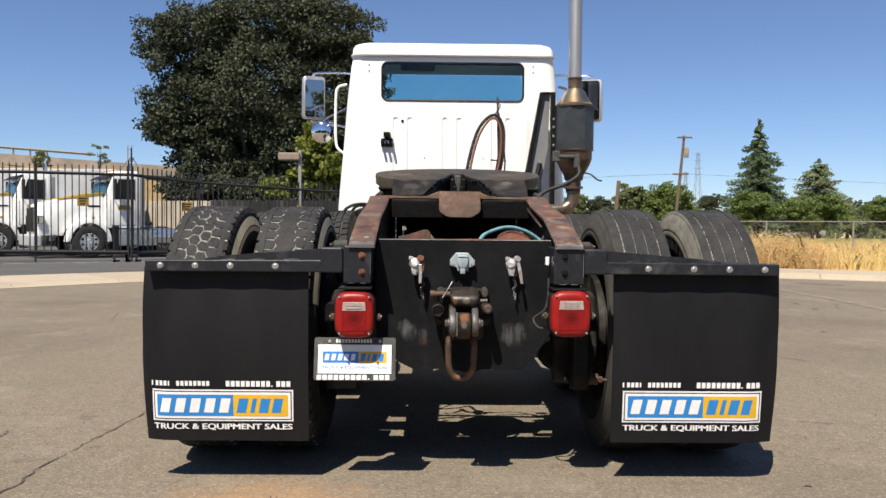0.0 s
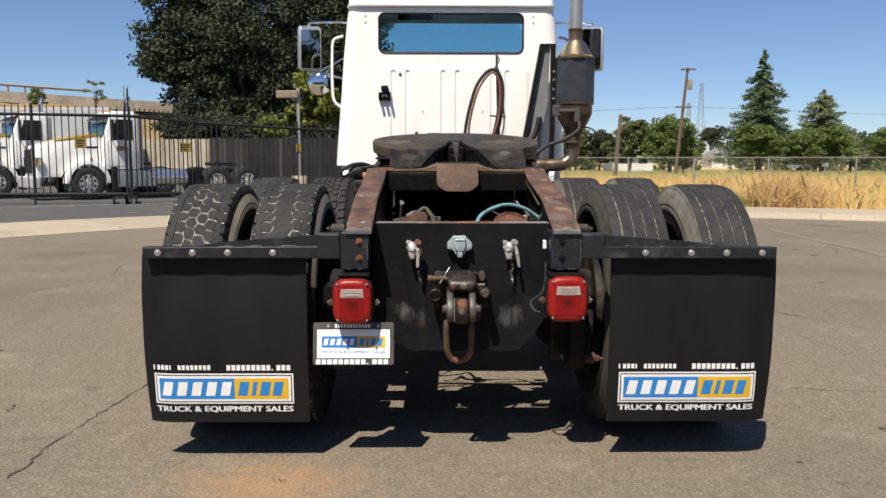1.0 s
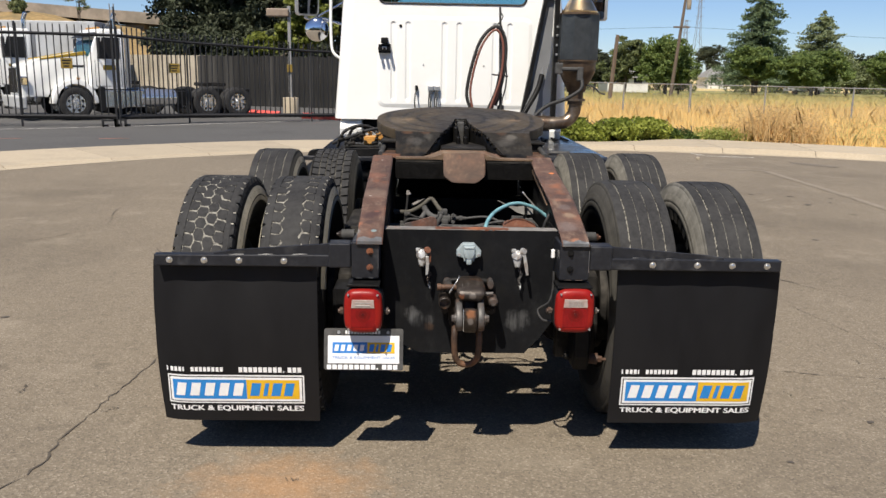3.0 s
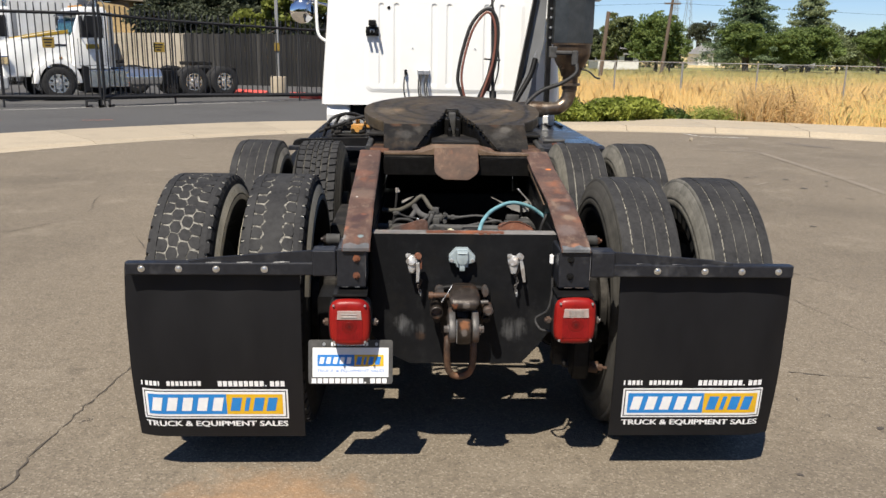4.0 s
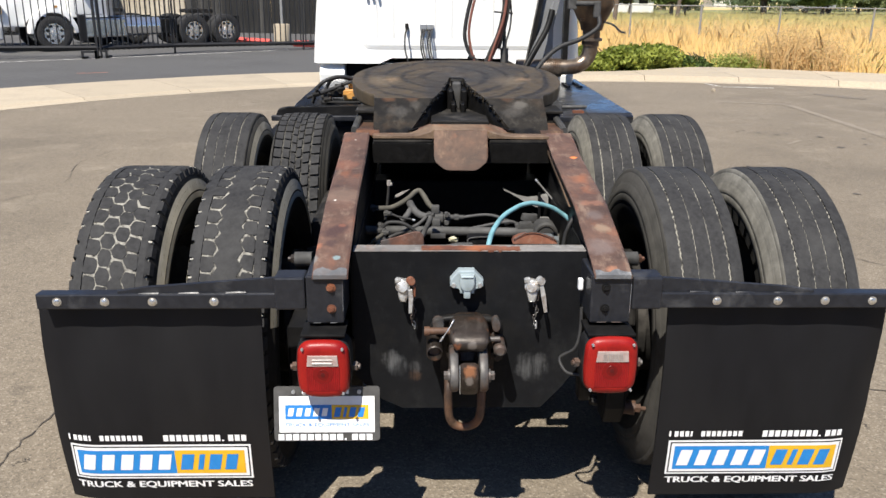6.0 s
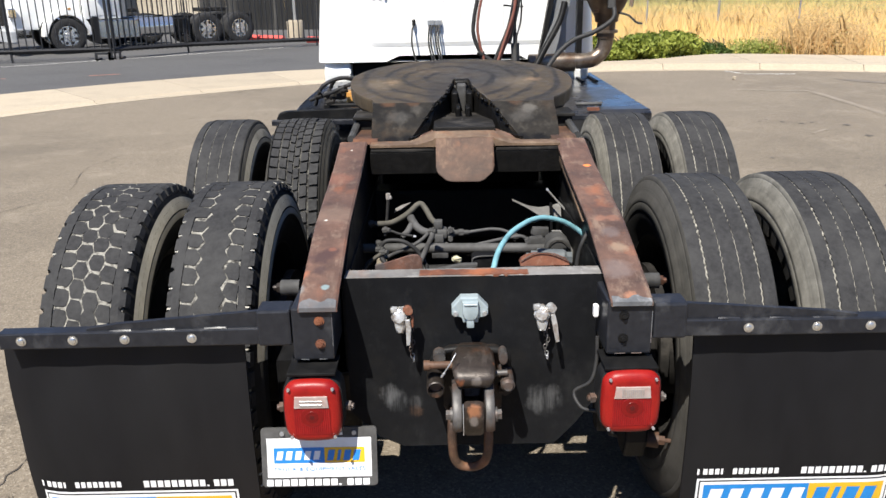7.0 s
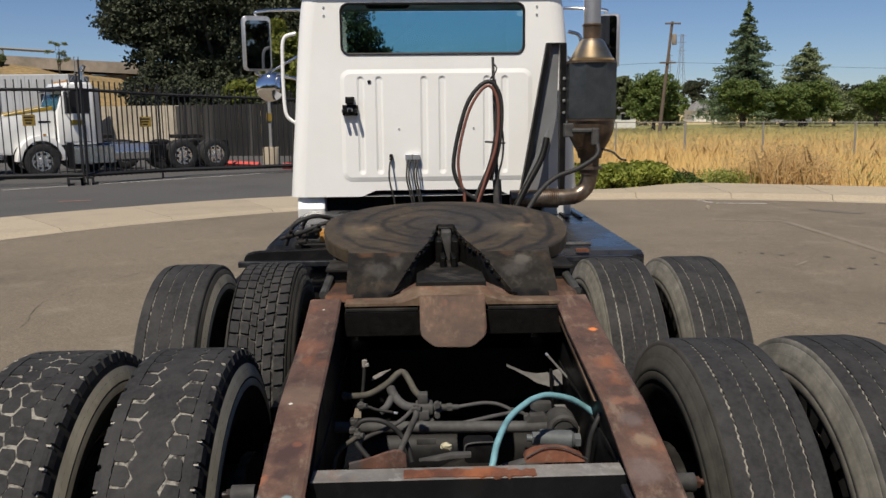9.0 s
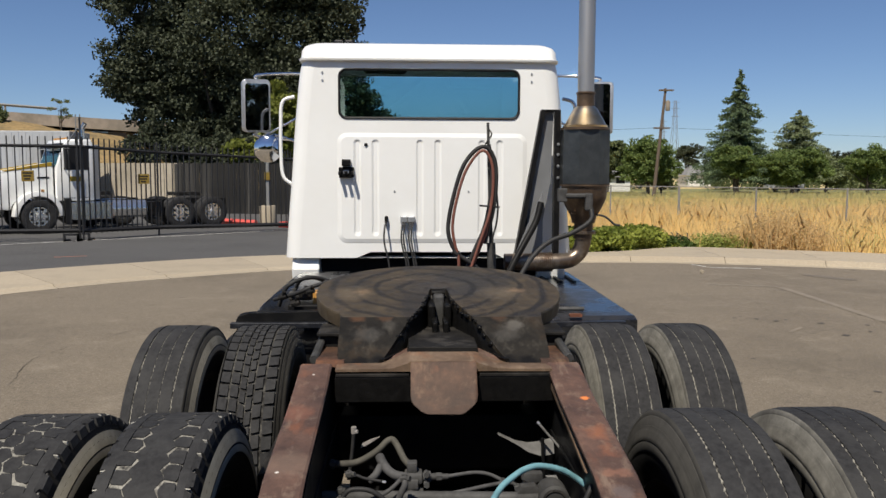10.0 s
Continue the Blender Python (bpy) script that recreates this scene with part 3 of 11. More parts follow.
def part(name, bm, material, parent, label="", smooth=None):
    """Links a bmesh, built in world metres, as one mesh under a thing or a part."""
    me = bpy.data.meshes.new(name)
    bmesh.ops.recalc_face_normals(bm, faces=bm.faces)
    bm.to_mesh(me)
    bm.free()
    me.materials.append(material)
    if smooth is not None:
        me.shade_smooth()
        me.set_sharp_from_angle(angle=radians(smooth))
    ob = new(name, me)
    if parent is not None:
        ob.parent = parent
        if parent.type == "EMPTY":
            ob.matrix_parent_inverse = Matrix.Translation(-parent.location)
    if label:
        ob["label"] = label
    return ob


def piece(name, me, parent, m):
    """One more object on shared mesh data, at the world pose m."""
    ob = new(name, me)
    ob.parent = parent
    if parent is not None and parent.type == "EMPTY":
        ob.matrix_parent_inverse = Matrix.Translation(-parent.location)
    ob.matrix_basis = m
    return ob


def mesh_of(name, bm, material, smooth=None):
    me = bpy.data.meshes.new(name)
    bmesh.ops.recalc_face_normals(bm, faces=bm.faces)
    bm.to_mesh(me)
    bm.free()
    me.materials.append(material)
    if smooth is not None:
        me.shade_smooth()
        me.set_sharp_from_angle(angle=radians(smooth))
    return me


def raw_mesh(name, verts, faces, material):
    me = bpy.data.meshes.new(name)
    me.from_pydata(verts, [], faces)
    me.update()
    me.materials.append(material)
    return me


def box(bm, x0, x1, y0, y1, z0, z1, bevel=0.0, turn=None, segs=2):
    g = bmesh.ops.create_cube(bm, size=1.0)
    vs = g["verts"]
    bmesh.ops.transform(bm, verts=vs, matrix=Matrix.LocRotScale(((x0 + x1) / 2, (y0 + y1) / 2, (z0 + z1) / 2), None, (x1 - x0, y1 - y0, z1 - z0)))
    if turn is not None:
        c = Vector(((x0 + x1) / 2, (y0 + y1) / 2, (z0 + z1) / 2))
        bmesh.ops.transform(bm, verts=vs, matrix=Matrix.Translation(c) @ turn @ Matrix.Translation(-c))
    if bevel:
        es = list({e for v in vs for e in v.link_edges})
        bmesh.ops.bevel(bm, geom=es, offset=bevel, segments=segs, affect="EDGES", profile=0.5)
    return bm


def rod(bm, a, b, r0, r1=None, segs=16, caps=True):
    a, b = Vector(a), Vector(b)
    r1 = r0 if r1 is None else r1
    q = (b - a).to_track_quat("Z", "Y").to_matrix().to_4x4()
    bmesh.ops.create_cone(bm, cap_ends=caps, segments=segs, radius1=r0, radius2=r1, depth=(b - a).length,
                          matrix=Matrix.Translation((a + b) / 2) @ q)
    return bm


def smooth_line(pts, per=8):
    """Catmull-Rom through the points."""
    p = [Vector(v) for v in pts]
    p = [2 * p[0] - p[1]] + p + [2 * p[-1] - p[-2]]
    out = []
    for i in range(1, len(p) - 2):
        for k in range(per):
            t = k / per
            out.append(0.5 * (2 * p[i] + (p[i + 1] - p[i - 1]) * t + (2 * p[i - 1] - 5 * p[i] + 4 * p[i + 1] - p[i + 2]) * t * t
                              + (3 * p[i] - p[i - 1] - 3 * p[i + 1] + p[i + 2]) * t ** 3))
    out.append(p[-2])
    return out


def tube(bm, pts, r, segs=10, per=8, closed_line=False, radii=None):
    line = smooth_line(pts, per) if per else [Vector(v) for v in pts]
    n = len(line)
    rings = []
    up = Vector((0.13, 0.21, 0.97)).normalized()
    for i, c in enumerate(line):
        d = (line[min(i + 1, n - 1)] - line[max(i - 1, 0)]).normalized()
        side = d.cross(up)
        if side.length < 1e-4:
            side = d.cross(Vector((1, 0, 0)))
        side.normalize()
        up = side.cross(d).normalized()
        rr = r if radii is None else radii[0] + (radii[1] - radii[0]) * i / (n - 1)
        rings.append([bm.verts.new(c + rr * (math.cos(a) * side + math.sin(a) * up)) for a in [2 * math.pi * k / segs for k in range(segs)]])
    for i in range(n - 1):
        for k in range(segs):
            bm.faces.new((rings[i][k], rings[i][(k + 1) % segs], rings[i + 1][(k + 1) % segs], rings[i + 1][k]))
    bm.faces.new(rings[0][::-1])
    bm.faces.new(rings[-1])
    return bm


def prism(bm, outline, axis, a, b, bevel=0.0):
    """Extrudes a flat outline along an axis from a to b. axis x: outline is (y, z); y: (x, z); z: (x, y)."""
    def at(p, h):
        return {"x": (h, p[0], p[1]), "y": (p[0], h, p[1]), "z": (p[0], p[1], h)}[axis]
    lo = [bm.verts.new(at(p, a)) for p in outline]
    hi = [bm.verts.new(at(p, b)) for p in outline]
    n = len(outline)
    f0 = bm.faces.new(lo[::-1])
    f1 = bm.faces.new(hi)
    sides = [bm.faces.new((lo[i], lo[(i + 1) % n], hi[(i + 1) % n], hi[i])) for i in range(n)]
    if bevel:
        es = list({e for f in (f0, f1) for e in f.edges})
        bmesh.ops.bevel(bm, geom=es, offset=bevel, segments=2, affect="EDGES", profile=0.5)
    return bm


def lathe_x(bm, cx, cy, cz, profile, segs=64, closed=True):
    """Turns a profile of (offset along x, radius) round an axle parallel to x."""
    rings = []
    for k in range(segs):
        a = 2 * math.pi * k / segs
        rings.append([bm.verts.new((cx + u, cy + r * math.cos(a), cz + r * math.sin(a))) for u, r in profile])
    m = len(profile)
    for k in range(segs):
        r0, r1 = rings[k], rings[(k + 1) % segs]
        for i in range(m if closed else m - 1):
            j = (i + 1) % m
            bm.faces.new((r0[i], r0[j], r1[j], r1[i]))
    return bm


def lathe_z(bm, cx, cy, profile, segs=32):
    """Turns a profile of (radius, z) round an upright axis."""
    rings = [[bm.verts.new((cx + r * math.cos(2 * math.pi * k / segs), cy + r * math.sin(2 * math.pi * k / segs), z)) for k in range(segs)] for r, z in profile]
    for i in range(len(rings) - 1):
        for k in range(segs):
            bm.faces.new((rings[i][k], rings[i][(k + 1) % segs], rings[i + 1][(k + 1) % segs], rings[i + 1][k]))
    bm.faces.new(rings[0][::-1])
    bm.faces.new(rings[-1])
    return bm


def rounded(x0, x1, z0, z1, r, n=5):
    out = []
    for cx, cz, a0 in ((x1 - r, z1 - r, 0), (x0 + r, z1 - r, 90), (x0 + r, z0 + r, 180), (x1 - r, z0 + r, 270)):
        for k in range(n + 1):
            a = radians(a0 + 90 * k / n)
            out.append((cx + r * math.cos(a), cz + r * math.sin(a)))
    return out


def bolt(bm, at, way, r=0.012, h=0.01):
    """A hexagon head with a washer."""
    at, way = Vector(at), Vector(way).normalized()
    rod(bm, at, at + way * h * 0.25, r * 1.5, segs=14)
    rod(bm, at + way * h * 0.2, at + way * h, r, segs=6)
    rod(bm, at + way * h, at + way * (h * 1.5), r * 0.55, segs=8)
    return bm


def text_shape(words, x0, x1, z0, z1, slant=0.0, weight=0.012):
    """Vertices (x, z) and faces of words in the built-in font, fitted to a box."""
    cu = bpy.data.curves.new("words", "FONT")
    cu.body, cu.size, cu.shear, cu.offset, cu.resolution_u = words, 1.0, slant, weight, 3
    tmp = new("words", cu)
    me = bpy.data.meshes.new_from_object(tmp.evaluated_get(bpy.context.evaluated_depsgraph_get()))
    vs = [(v.co.x, v.co.y) for v in me.vertices]
    fs = [tuple(p.vertices) for p in me.polygons]
    bpy.data.objects.remove(tmp)
    bpy.data.curves.remove(cu)
    bpy.data.meshes.remove(me)
    lo_x, hi_x = min(v[0] for v in vs), max(v[0] for v in vs)
    lo_z, hi_z = min(v[1] for v in vs), max(v[1] for v in vs)
    return [(x0 + (x - lo_x) / (hi_x - lo_x) * (x1 - x0), z0 + (z - lo_z) / (hi_z - lo_z) * (z1 - z0)) for x, z in vs], fs


def decal(name, verts, faces, depth, lift, material, parent, label=""):
    """A flat print laid on the face y = depth(x, z), lifted towards the rear."""
    me = raw_mesh(name, [(x, depth(x, z) - lift, z) for x, z in verts], faces, material)
    ob = new(name, me)
    ob.parent = parent
    if parent.type == "EMPTY":
        ob.matrix_parent_inverse = Matrix.Translation(-parent.location)
    if label:
        ob["label"] = label
    return ob


def patch(x0, x1, z0, z1, nx=8, nz=3, slant=0.0):
    vs = [(x0 + (x1 - x0) * i / nx + slant * (j / nz) * (z1 - z0), z0 + (z1 - z0) * j / nz) for j in range(nz + 1) for i in range(nx + 1)]
    fs = [(j * (nx + 1) + i, j * (nx + 1) + i + 1, (j + 1) * (nx + 1) + i + 1, (j + 1) * (nx + 1) + i) for j in range(nz) for i in range(nx)]
    return vs, fs


def blocks(spans, z0, z1, slant=0.0):
    """Plain bars side by side."""
    vs, fs = [], []
    for x0, x1 in spans:
        v, f = patch(x0, x1, z0, z1, 2, 2, slant)
        fs += [tuple(i + len(vs) for i in q) for q in f]
        vs += v
    return vs, fs


# ---- ground ----
def dip(y):
    s = min(max((y - 8) / 24, 0), 1)
    return -0.2 * s * s * (3 - 2 * s)


KX = [-30, -13, -10, -8.2, -7.0, -6.1, -5.5, -4.75, -3.9, -3.1, -2.2, 0, 3.3, 4.5, 5.7, 6.8, 7.8, 8.75, 9.6, 12, 16, 22, 30]
KY = [-36, -1.0, 6.0, 9.8, 11.9, 13.25, 14.1, 14.95, 15.65, 16.3, 16.9, 17.9, 18.3, 18.3, 18.15, 17.85, 17.45, 17.0, 16.45, 14.6, 10.5, 3.0, -9.0]
FX = [-31, -15, -12, -10.2, -8.9, -7.9, -7.15, -6.35, -5.4, -4.4, -3.3, -1.0, 3.0, 3.9, 4.9, 5.6, 6.1, 6.7, 7.3, 7.9, 8.8, 9.9, 10.6, 12.7, 16.5, 23, 32]
FY = [-34, 1.0, 8.0, 11.7, 13.8, 15.2, 16.1, 17.0, 17.8, 18.65, 19.35, 20.1, 19.3, 19.3, 19.6, 20.2, 20.7, 20.95, 20.85, 20.45, 19.95, 19.4, 18.9, 17.2, 13.2, 5.8, -6.0]


def kerb_near(x):
    return float(np.mean([np.interp(x + d, KX, KY) for d in (-0.5, -0.25, 0, 0.25, 0.5)]))


def kerb_far(x):
    return float(np.mean([np.interp(x + d, FX, FY) for d in (-0.5, -0.25, 0, 0.25, 0.5)]))


def sheet(name, xs, lower, upper, rows, lift, material, label, category="ground"):
    vs, fs = [], []
    for x in xs:
        a, b = lower(x), upper(x)
        for j in range(rows + 1):
            y = a + (b - a) * j / rows
            vs.append((x, y, dip(y) + lift))
    for i in range(len(xs) - 1):
        for j in range(rows):
            k = i * (rows + 1) + j
            fs.append((k, k + rows + 1, k + rows + 2, k + 1))
    ob = new(name, raw_mesh(name, vs, fs, material))
    for p in ob.data.polygons:
        p.use_smooth = True
    return tagged(ob, label, category, kind="structure")


# the land itself, out to the horizon
gx = [-2500, -700, -200, -90, -60, -40, -25, -12, 0, 12, 25, 40, 60, 90, 200, 700, 2500]
gy = [-2500, -700, -200, -60, -30, -10, 0, 8, 12, 16, 20, 24, 28, 32, 45, 70, 120, 300, 900, 2500]
gv = [(x, y, dip(y) - 0.05) for x in gx for y in gy]
gf = [(i * len(gy) + j, (i + 1) * len(gy) + j, (i + 1) * len(gy) + j + 1, i * len(gy) + j + 1) for i in range(len(gx) - 1) for j in range(len(gy) - 1)]
tagged(new("ground", raw_mesh("ground", gv, gf, M_SOIL)), "dry tan soil with patchy sparse grass out to the horizon", "ground", kind="structure")
lot_xs = [-30 + 0.5 * i for i in range(121)]
sheet("pavement_lot", lot_xs, lambda x: min(-40.0, kerb_near(x) - 1), kerb_near, 60, 0.0, M_LOT, "sun-bleached worn asphalt of the parking lot", "asphalt")
sheet("road", [-60 + 1.0 * i for i in range(64)], lambda x: kerb_far(max(x, -30)) - 0.3, lambda x: 75.0, 40, -0.012, M_ROAD, "smooth dark grey asphalt of the side road", "road")

# concrete band: slabs with open joints; a flat gutter strip, a rolled kerb face, then the walk
pavement = thing("pavement", (0, 20, -0.1), "pale concrete kerb and sidewalk band round the lot", "sidewalk", kind="structure")
BAND = [(-13, -15), (-10, -12), (-8.2, -10.2), (-7.0, -8.9), (-6.1, -7.9), (-5.5, -7.15), (-4.75, -6.35), (-3.9, -5.4), (-3.1, -4.4), (-2.2, -3.3), (0, -1.0), (2.0, 1.4),
        (4.0, 3.8), (6.0, 6.2), (7.8, 8.2), (9.6, 10.6), (12, 12.7), (16, 16.5), (22, 23)]


def band_at(u):
    """The two edges of the band at a place between the pairs of BAND."""
    i = min(int(u), len(BAND) - 2)
    f = u - i
    a, b = BAND[i], BAND[i + 1]
    nx, fx = a[0] + (b[0] - a[0]) * f, a[1] + (b[1] - a[1]) * f
    return Vector((nx, kerb_near(nx), 0)), Vector((fx, kerb_far(fx), 0))


spots_u, u, last = [0.0], 0.0, band_at(0.0)[0]
while u < len(BAND) - 1.02:
    u += 0.02
    if (band_at(u)[0] - last).length > 1.85:
        spots_u.append(u)
        last = band_at(u)[0]
for u0, u1 in zip(spots_u, spots_u[1:]):
    bm = bmesh.new()
    rows = []
    for k in range(5):
        p, q = band_at(u0 + (u1 - u0) * (0.003 + 0.994 * k / 4))
        h = 0.045 + 0.075 * min(max((p.x + 1) / 4, 0), 1)
        w = (q - p).length
        row = []
        for d, lift in ((0.0, -0.10), (0.0, 0.006), (0.20, 0.010), (0.235, 0.018), (0.30, h), (w * 0.5, h + 0.006), (w, h + 0.012), (w + 0.01, -0.10)):
            c = p + (q - p) * (d / w)
            row.append(bm.verts.new((c.x, c.y, dip(c.y) + lift)))
        rows.append(row)
    for k in range(4):
        for j in range(7):
            bm.faces.new((rows[k][j], rows[k + 1][j], rows[k + 1][j + 1], rows[k][j + 1]))
    for row in (rows[0], rows[-1]):
        bm.faces.new(row)
    part("slab", bm, M_CONC, pavement)


def crack_line(pts, width, lift=0.004):
    """A thin ragged strip that lies on the lot."""
    line = smooth_line([(x, y, 0) for x, y in pts], 10)
    vs, fs = [], []
    for i, c in enumerate(line):
        d = (line[min(i + 1, len(line) - 1)] - line[max(i - 1, 0)]).normalized()
        s = Vector((-d.y, d.x, 0))
        c = c + s * random.uniform(-0.012, 0.012)
        w = width * random.choice((0.15, 0.3, 0.6, 0.8, 1.0, 1.6))
        for k in (-0.5, 0.5):
            q = c + s * w * k
            vs.append((q.x, q.y, dip(q.y) + lift))
    for i in range(len(line) - 1):
        fs.append((2 * i, 2 * i + 1, 2 * i + 3, 2 * i + 2))
    return vs, fs


def crack(pts, width, label="thin dark crack in the asphalt"):
    vs, fs = crack_line(pts, width)
    tagged(new("crack", raw_mesh("crack", vs, fs, M_CRACK)), label, "crack", "cracks in the asphalt", "structure")


crack([(-1.9, 2.3), (-1.52, 3.1), (-1.50, 3.5), (-1.47, 3.94), (-1.43, 4.41), (-1.5, 5.2), (-1.85, 6.3), (-2.5, 7.6)], 0.008)
crack([(1.75, 4.38), (2.0, 4.34), (2.41, 4.26), (3.1, 4.2), (4.2, 4.3)], 0.006)
crack([(1.95, 8.6), (2.5, 7.2), (2.95, 6.2), (3.5, 5.6), (4.4, 5.2)], 0.007)
crack([(2.6, 5.6), (2.72, 4.98), (2.8, 4.3), (2.7, 3.4)], 0.005)
crack([(-3.9, 7.0), (-3.2, 8.2), (-3.4, 9.5), (-2.9, 11.0)], 0.006)
crack([(-1.0, 2.45), (-0.4, 2.62), (0.2, 2.58)], 0.008)
for k in range(26):
    cx, cy = random.uniform(-3.2, 3.4), random.uniform(2.2, 4.6)
    ang, ln = random.uniform(0, 6.3), random.uniform(0.04, 0.14)
    vs, fs = crack_line([(cx, cy), (cx + ln * 0.5 * math.cos(ang) + 0.01, cy + ln * 0.5 * math.sin(ang)), (cx + ln * math.cos(ang), cy + ln * math.sin(ang))], 0.007)
    if not (-1.1 < cx < 1.5 and cy > 3.2):
        tagged(new("crack", raw_mesh("crack", vs, fs, M_CRACK)), "short hairline crack in the asphalt", "crack", "cracks in the asphalt", "structure")

# road line, paint marks, red kerb
def strip(name, a, b, width, material, label, category, lift):
    a, b = Vector((a[0], a[1], 0)), Vector((b[0], b[1], 0))
    s = (b - a).normalized()
    s = Vector((-s.y, s.x, 0)) * width / 2
    vs, n = [], 12
    for i in range(n + 1):
        c = a + (b - a) * i / n
        for k in (-1, 1):
            q = c + s * k
            vs.append((q.x, q.y, dip(q.y) + lift))
    return tagged(new(name, raw_mesh(name, vs, [(2 * i, 2 * i + 1, 2 * i + 3, 2 * i + 2) for i in range(n)], material)), label, category, kind="structure")


strip("road_line", (-18, 18.2), (-10.75, 23.4), 0.10, M_PAINTLINE, "worn white line painted along the road", "road marking", -0.006)
strip("road_line", (-10.72, 23.42), (-4.5, 29.6), 0.10, M_PAINTLINE, "worn white line painted along the road", "road marking", -0.006)
strip("paint_mark", (-7.7, 19.8), (-7.1, 20.1), 0.10, M_ORANGEPAINT, "faded orange utility paint mark on the road", "road marking", -0.006)
strip("paint_mark", (-10.4, 19.2), (-9.4, 19.5), 0.08, M_ORANGEPAINT, "faded orange utility paint mark on the road", "road marking", -0.006)
strip("paint_mark", (6.04, 17.30), (6.96, 17.07), 0.07, M_PAINTLINE, "scribbled chalk white mark near the gutter", "road marking", 0.004)
strip("paint_mark", (5.90, 17.95), (6.02, 17.40), 0.05, M_PAINTLINE, "scribbled chalk white mark near the gutter", "road marking", 0.004)


def blot(cx, cy, rx, ry, turn, material, label, lift=0.004, n=26):
    """A flat ragged stain on the lot."""
    vs = [(cx, cy, dip(cy) + lift)]
    for i in range(n):
        a = 2 * math.pi * i / n
        r = random.uniform(0.7, 1.1)
        u, v = rx * r * math.cos(a), ry * r * math.sin(a)
        x, y = cx + u * math.cos(turn) - v * math.sin(turn), cy + u * math.sin(turn) + v * math.cos(turn)
        vs.append((x, y, dip(y) + lift))
    tagged(new("stain", raw_mesh("stain", vs, [(0, 1 + i, 1 + (i + 1) % n) for i in range(n)], material)), label, "stain", "stains on the asphalt", "structure")


blot(7.52, 15.6, 0.55, 0.18, -1.0, M_OILSTAIN, "dark oil stain soaked into the asphalt")
for x, y, s in ((4.13, 11.44, 0.030), (4.37, 11.36, 0.040), (4.54, 11.20, 0.045), (4.70, 11.28, 0.03), (5.01, 11.03, 0.055), (4.91, 10.30, 0.06), (5.5, 10.9, 0.04), (5.3, 10.5, 0.035), (4.25, 11.55, 0.025), (3.4, 9.2, 0.03), (2.9, 8.3, 0.03), (3.9, 8.0, 0.04)):
    blot(x, y, s, s * 0.8, random.uniform(0, 3), M_TAR, "small dark tar spot on the asphalt", n=11)
for x, y, s in ((-1.9, 3.4, 0.02), (-2.2, 4.1, 0.025), (1.55, 3.3, 0.016), (2.1, 3.7, 0.022), (2.35, 3.1, 0.02), (-2.6, 5.2, 0.03)):
    blot(x, y, s, s * 0.7, random.uniform(0, 3), M_TAR, "small dark tar spot on the asphalt", n=11)
strip("old_line", (5.0, 14.72), (6.02, 14.36), 0.12, M_OLDLINE, "faded remains of a painted line", "road marking", 0.004)
strip("old_line", (6.04, 14.30), (5.86, 11.14), 0.12, M_OLDLINE, "faded remains of a painted line", "road marking", 0.004)
strip("old_line", (5.86, 11.10), (5.7, 9.0), 0.12, M_OLDLINE, "faded remains of a painted line", "road marking", 0.004)
strip("old_line", (4.38, 10.51), (4.65, 10.78), 0.05, M_OLDLINE, "pale scrape on the asphalt", "road marking", 0.004)
bm = bmesh.new()
bmesh.ops.create_icosphere(bm, subdivisions=2, radius=0.045)
for v in bm.verts:
    v.co *= random.uniform(0.75, 1.1)
    v.co += Vector((5.51, 16.3, dip(16.3) + 0.03))
me = bpy.data.meshes.new("pebble")
bm.to_mesh(me)
bm.free()
me.materials.append(M_CONC)
tagged(new("pebble", me), "pale loose stone lying on the asphalt", "stone")


# ---- the road tractor ----
truck = thing("road_tractor", (0.22, 5.0, 0.0), "white day-cab road tractor with bare black chassis, parked on asphalt", "truck")
CX = 0.22
R = 0.54


def tyre_profile(half, tread_r):
    return [(-half * 0.55, 0.315), (-half * 0.95, 0.335), (-half * 1.16, 0.40), (-half * 1.2, 0.45), (-half * 1.08, 0.505), (-half * 0.97, tread_r - 0.008),
            (-half * 0.6, tread_r + 0.001), (0, tread_r + 0.003), (half * 0.6, tread_r + 0.001), (half * 0.97, tread_r - 0.008), (half * 1.08, 0.505),
            (half * 1.2, 0.45), (half * 1.16, 0.40), (half * 0.95, 0.335), (half * 0.55, 0.315)]


def on_tread(cx, cy, u, a, r):
    return (cx + u, cy + r * math.cos(a), R + r * math.sin(a))


def tread_block(bm, cx, cy, poly, r0, r1, shrink=0.93, rough=0.0):
    """poly: (offset along x, arc length); a block that stands on the tyre."""
    if rough:
        poly = [(u + random.uniform(-rough, rough), s + random.uniform(-rough, rough)) for u, s in poly]
    mu, ma = sum(p[0] for p in poly) / len(poly), sum(p[1] for p in poly) / len(poly)
    lo = [bm.verts.new(on_tread(cx, cy, mu + (u - mu) * shrink, (ma + (s - ma) * shrink) / R, r0)) for u, s in poly]
    hi = [bm.verts.new(on_tread(cx, cy, mu + (u - mu) * shrink, (ma + (s - ma) * shrink) / R, r1)) for u, s in poly]
    bm.faces.new(hi)
    n = len(poly)
    for i in range(n):
        bm.faces.new((lo[i], lo[(i + 1) % n], hi[(i + 1) % n], hi[i]))


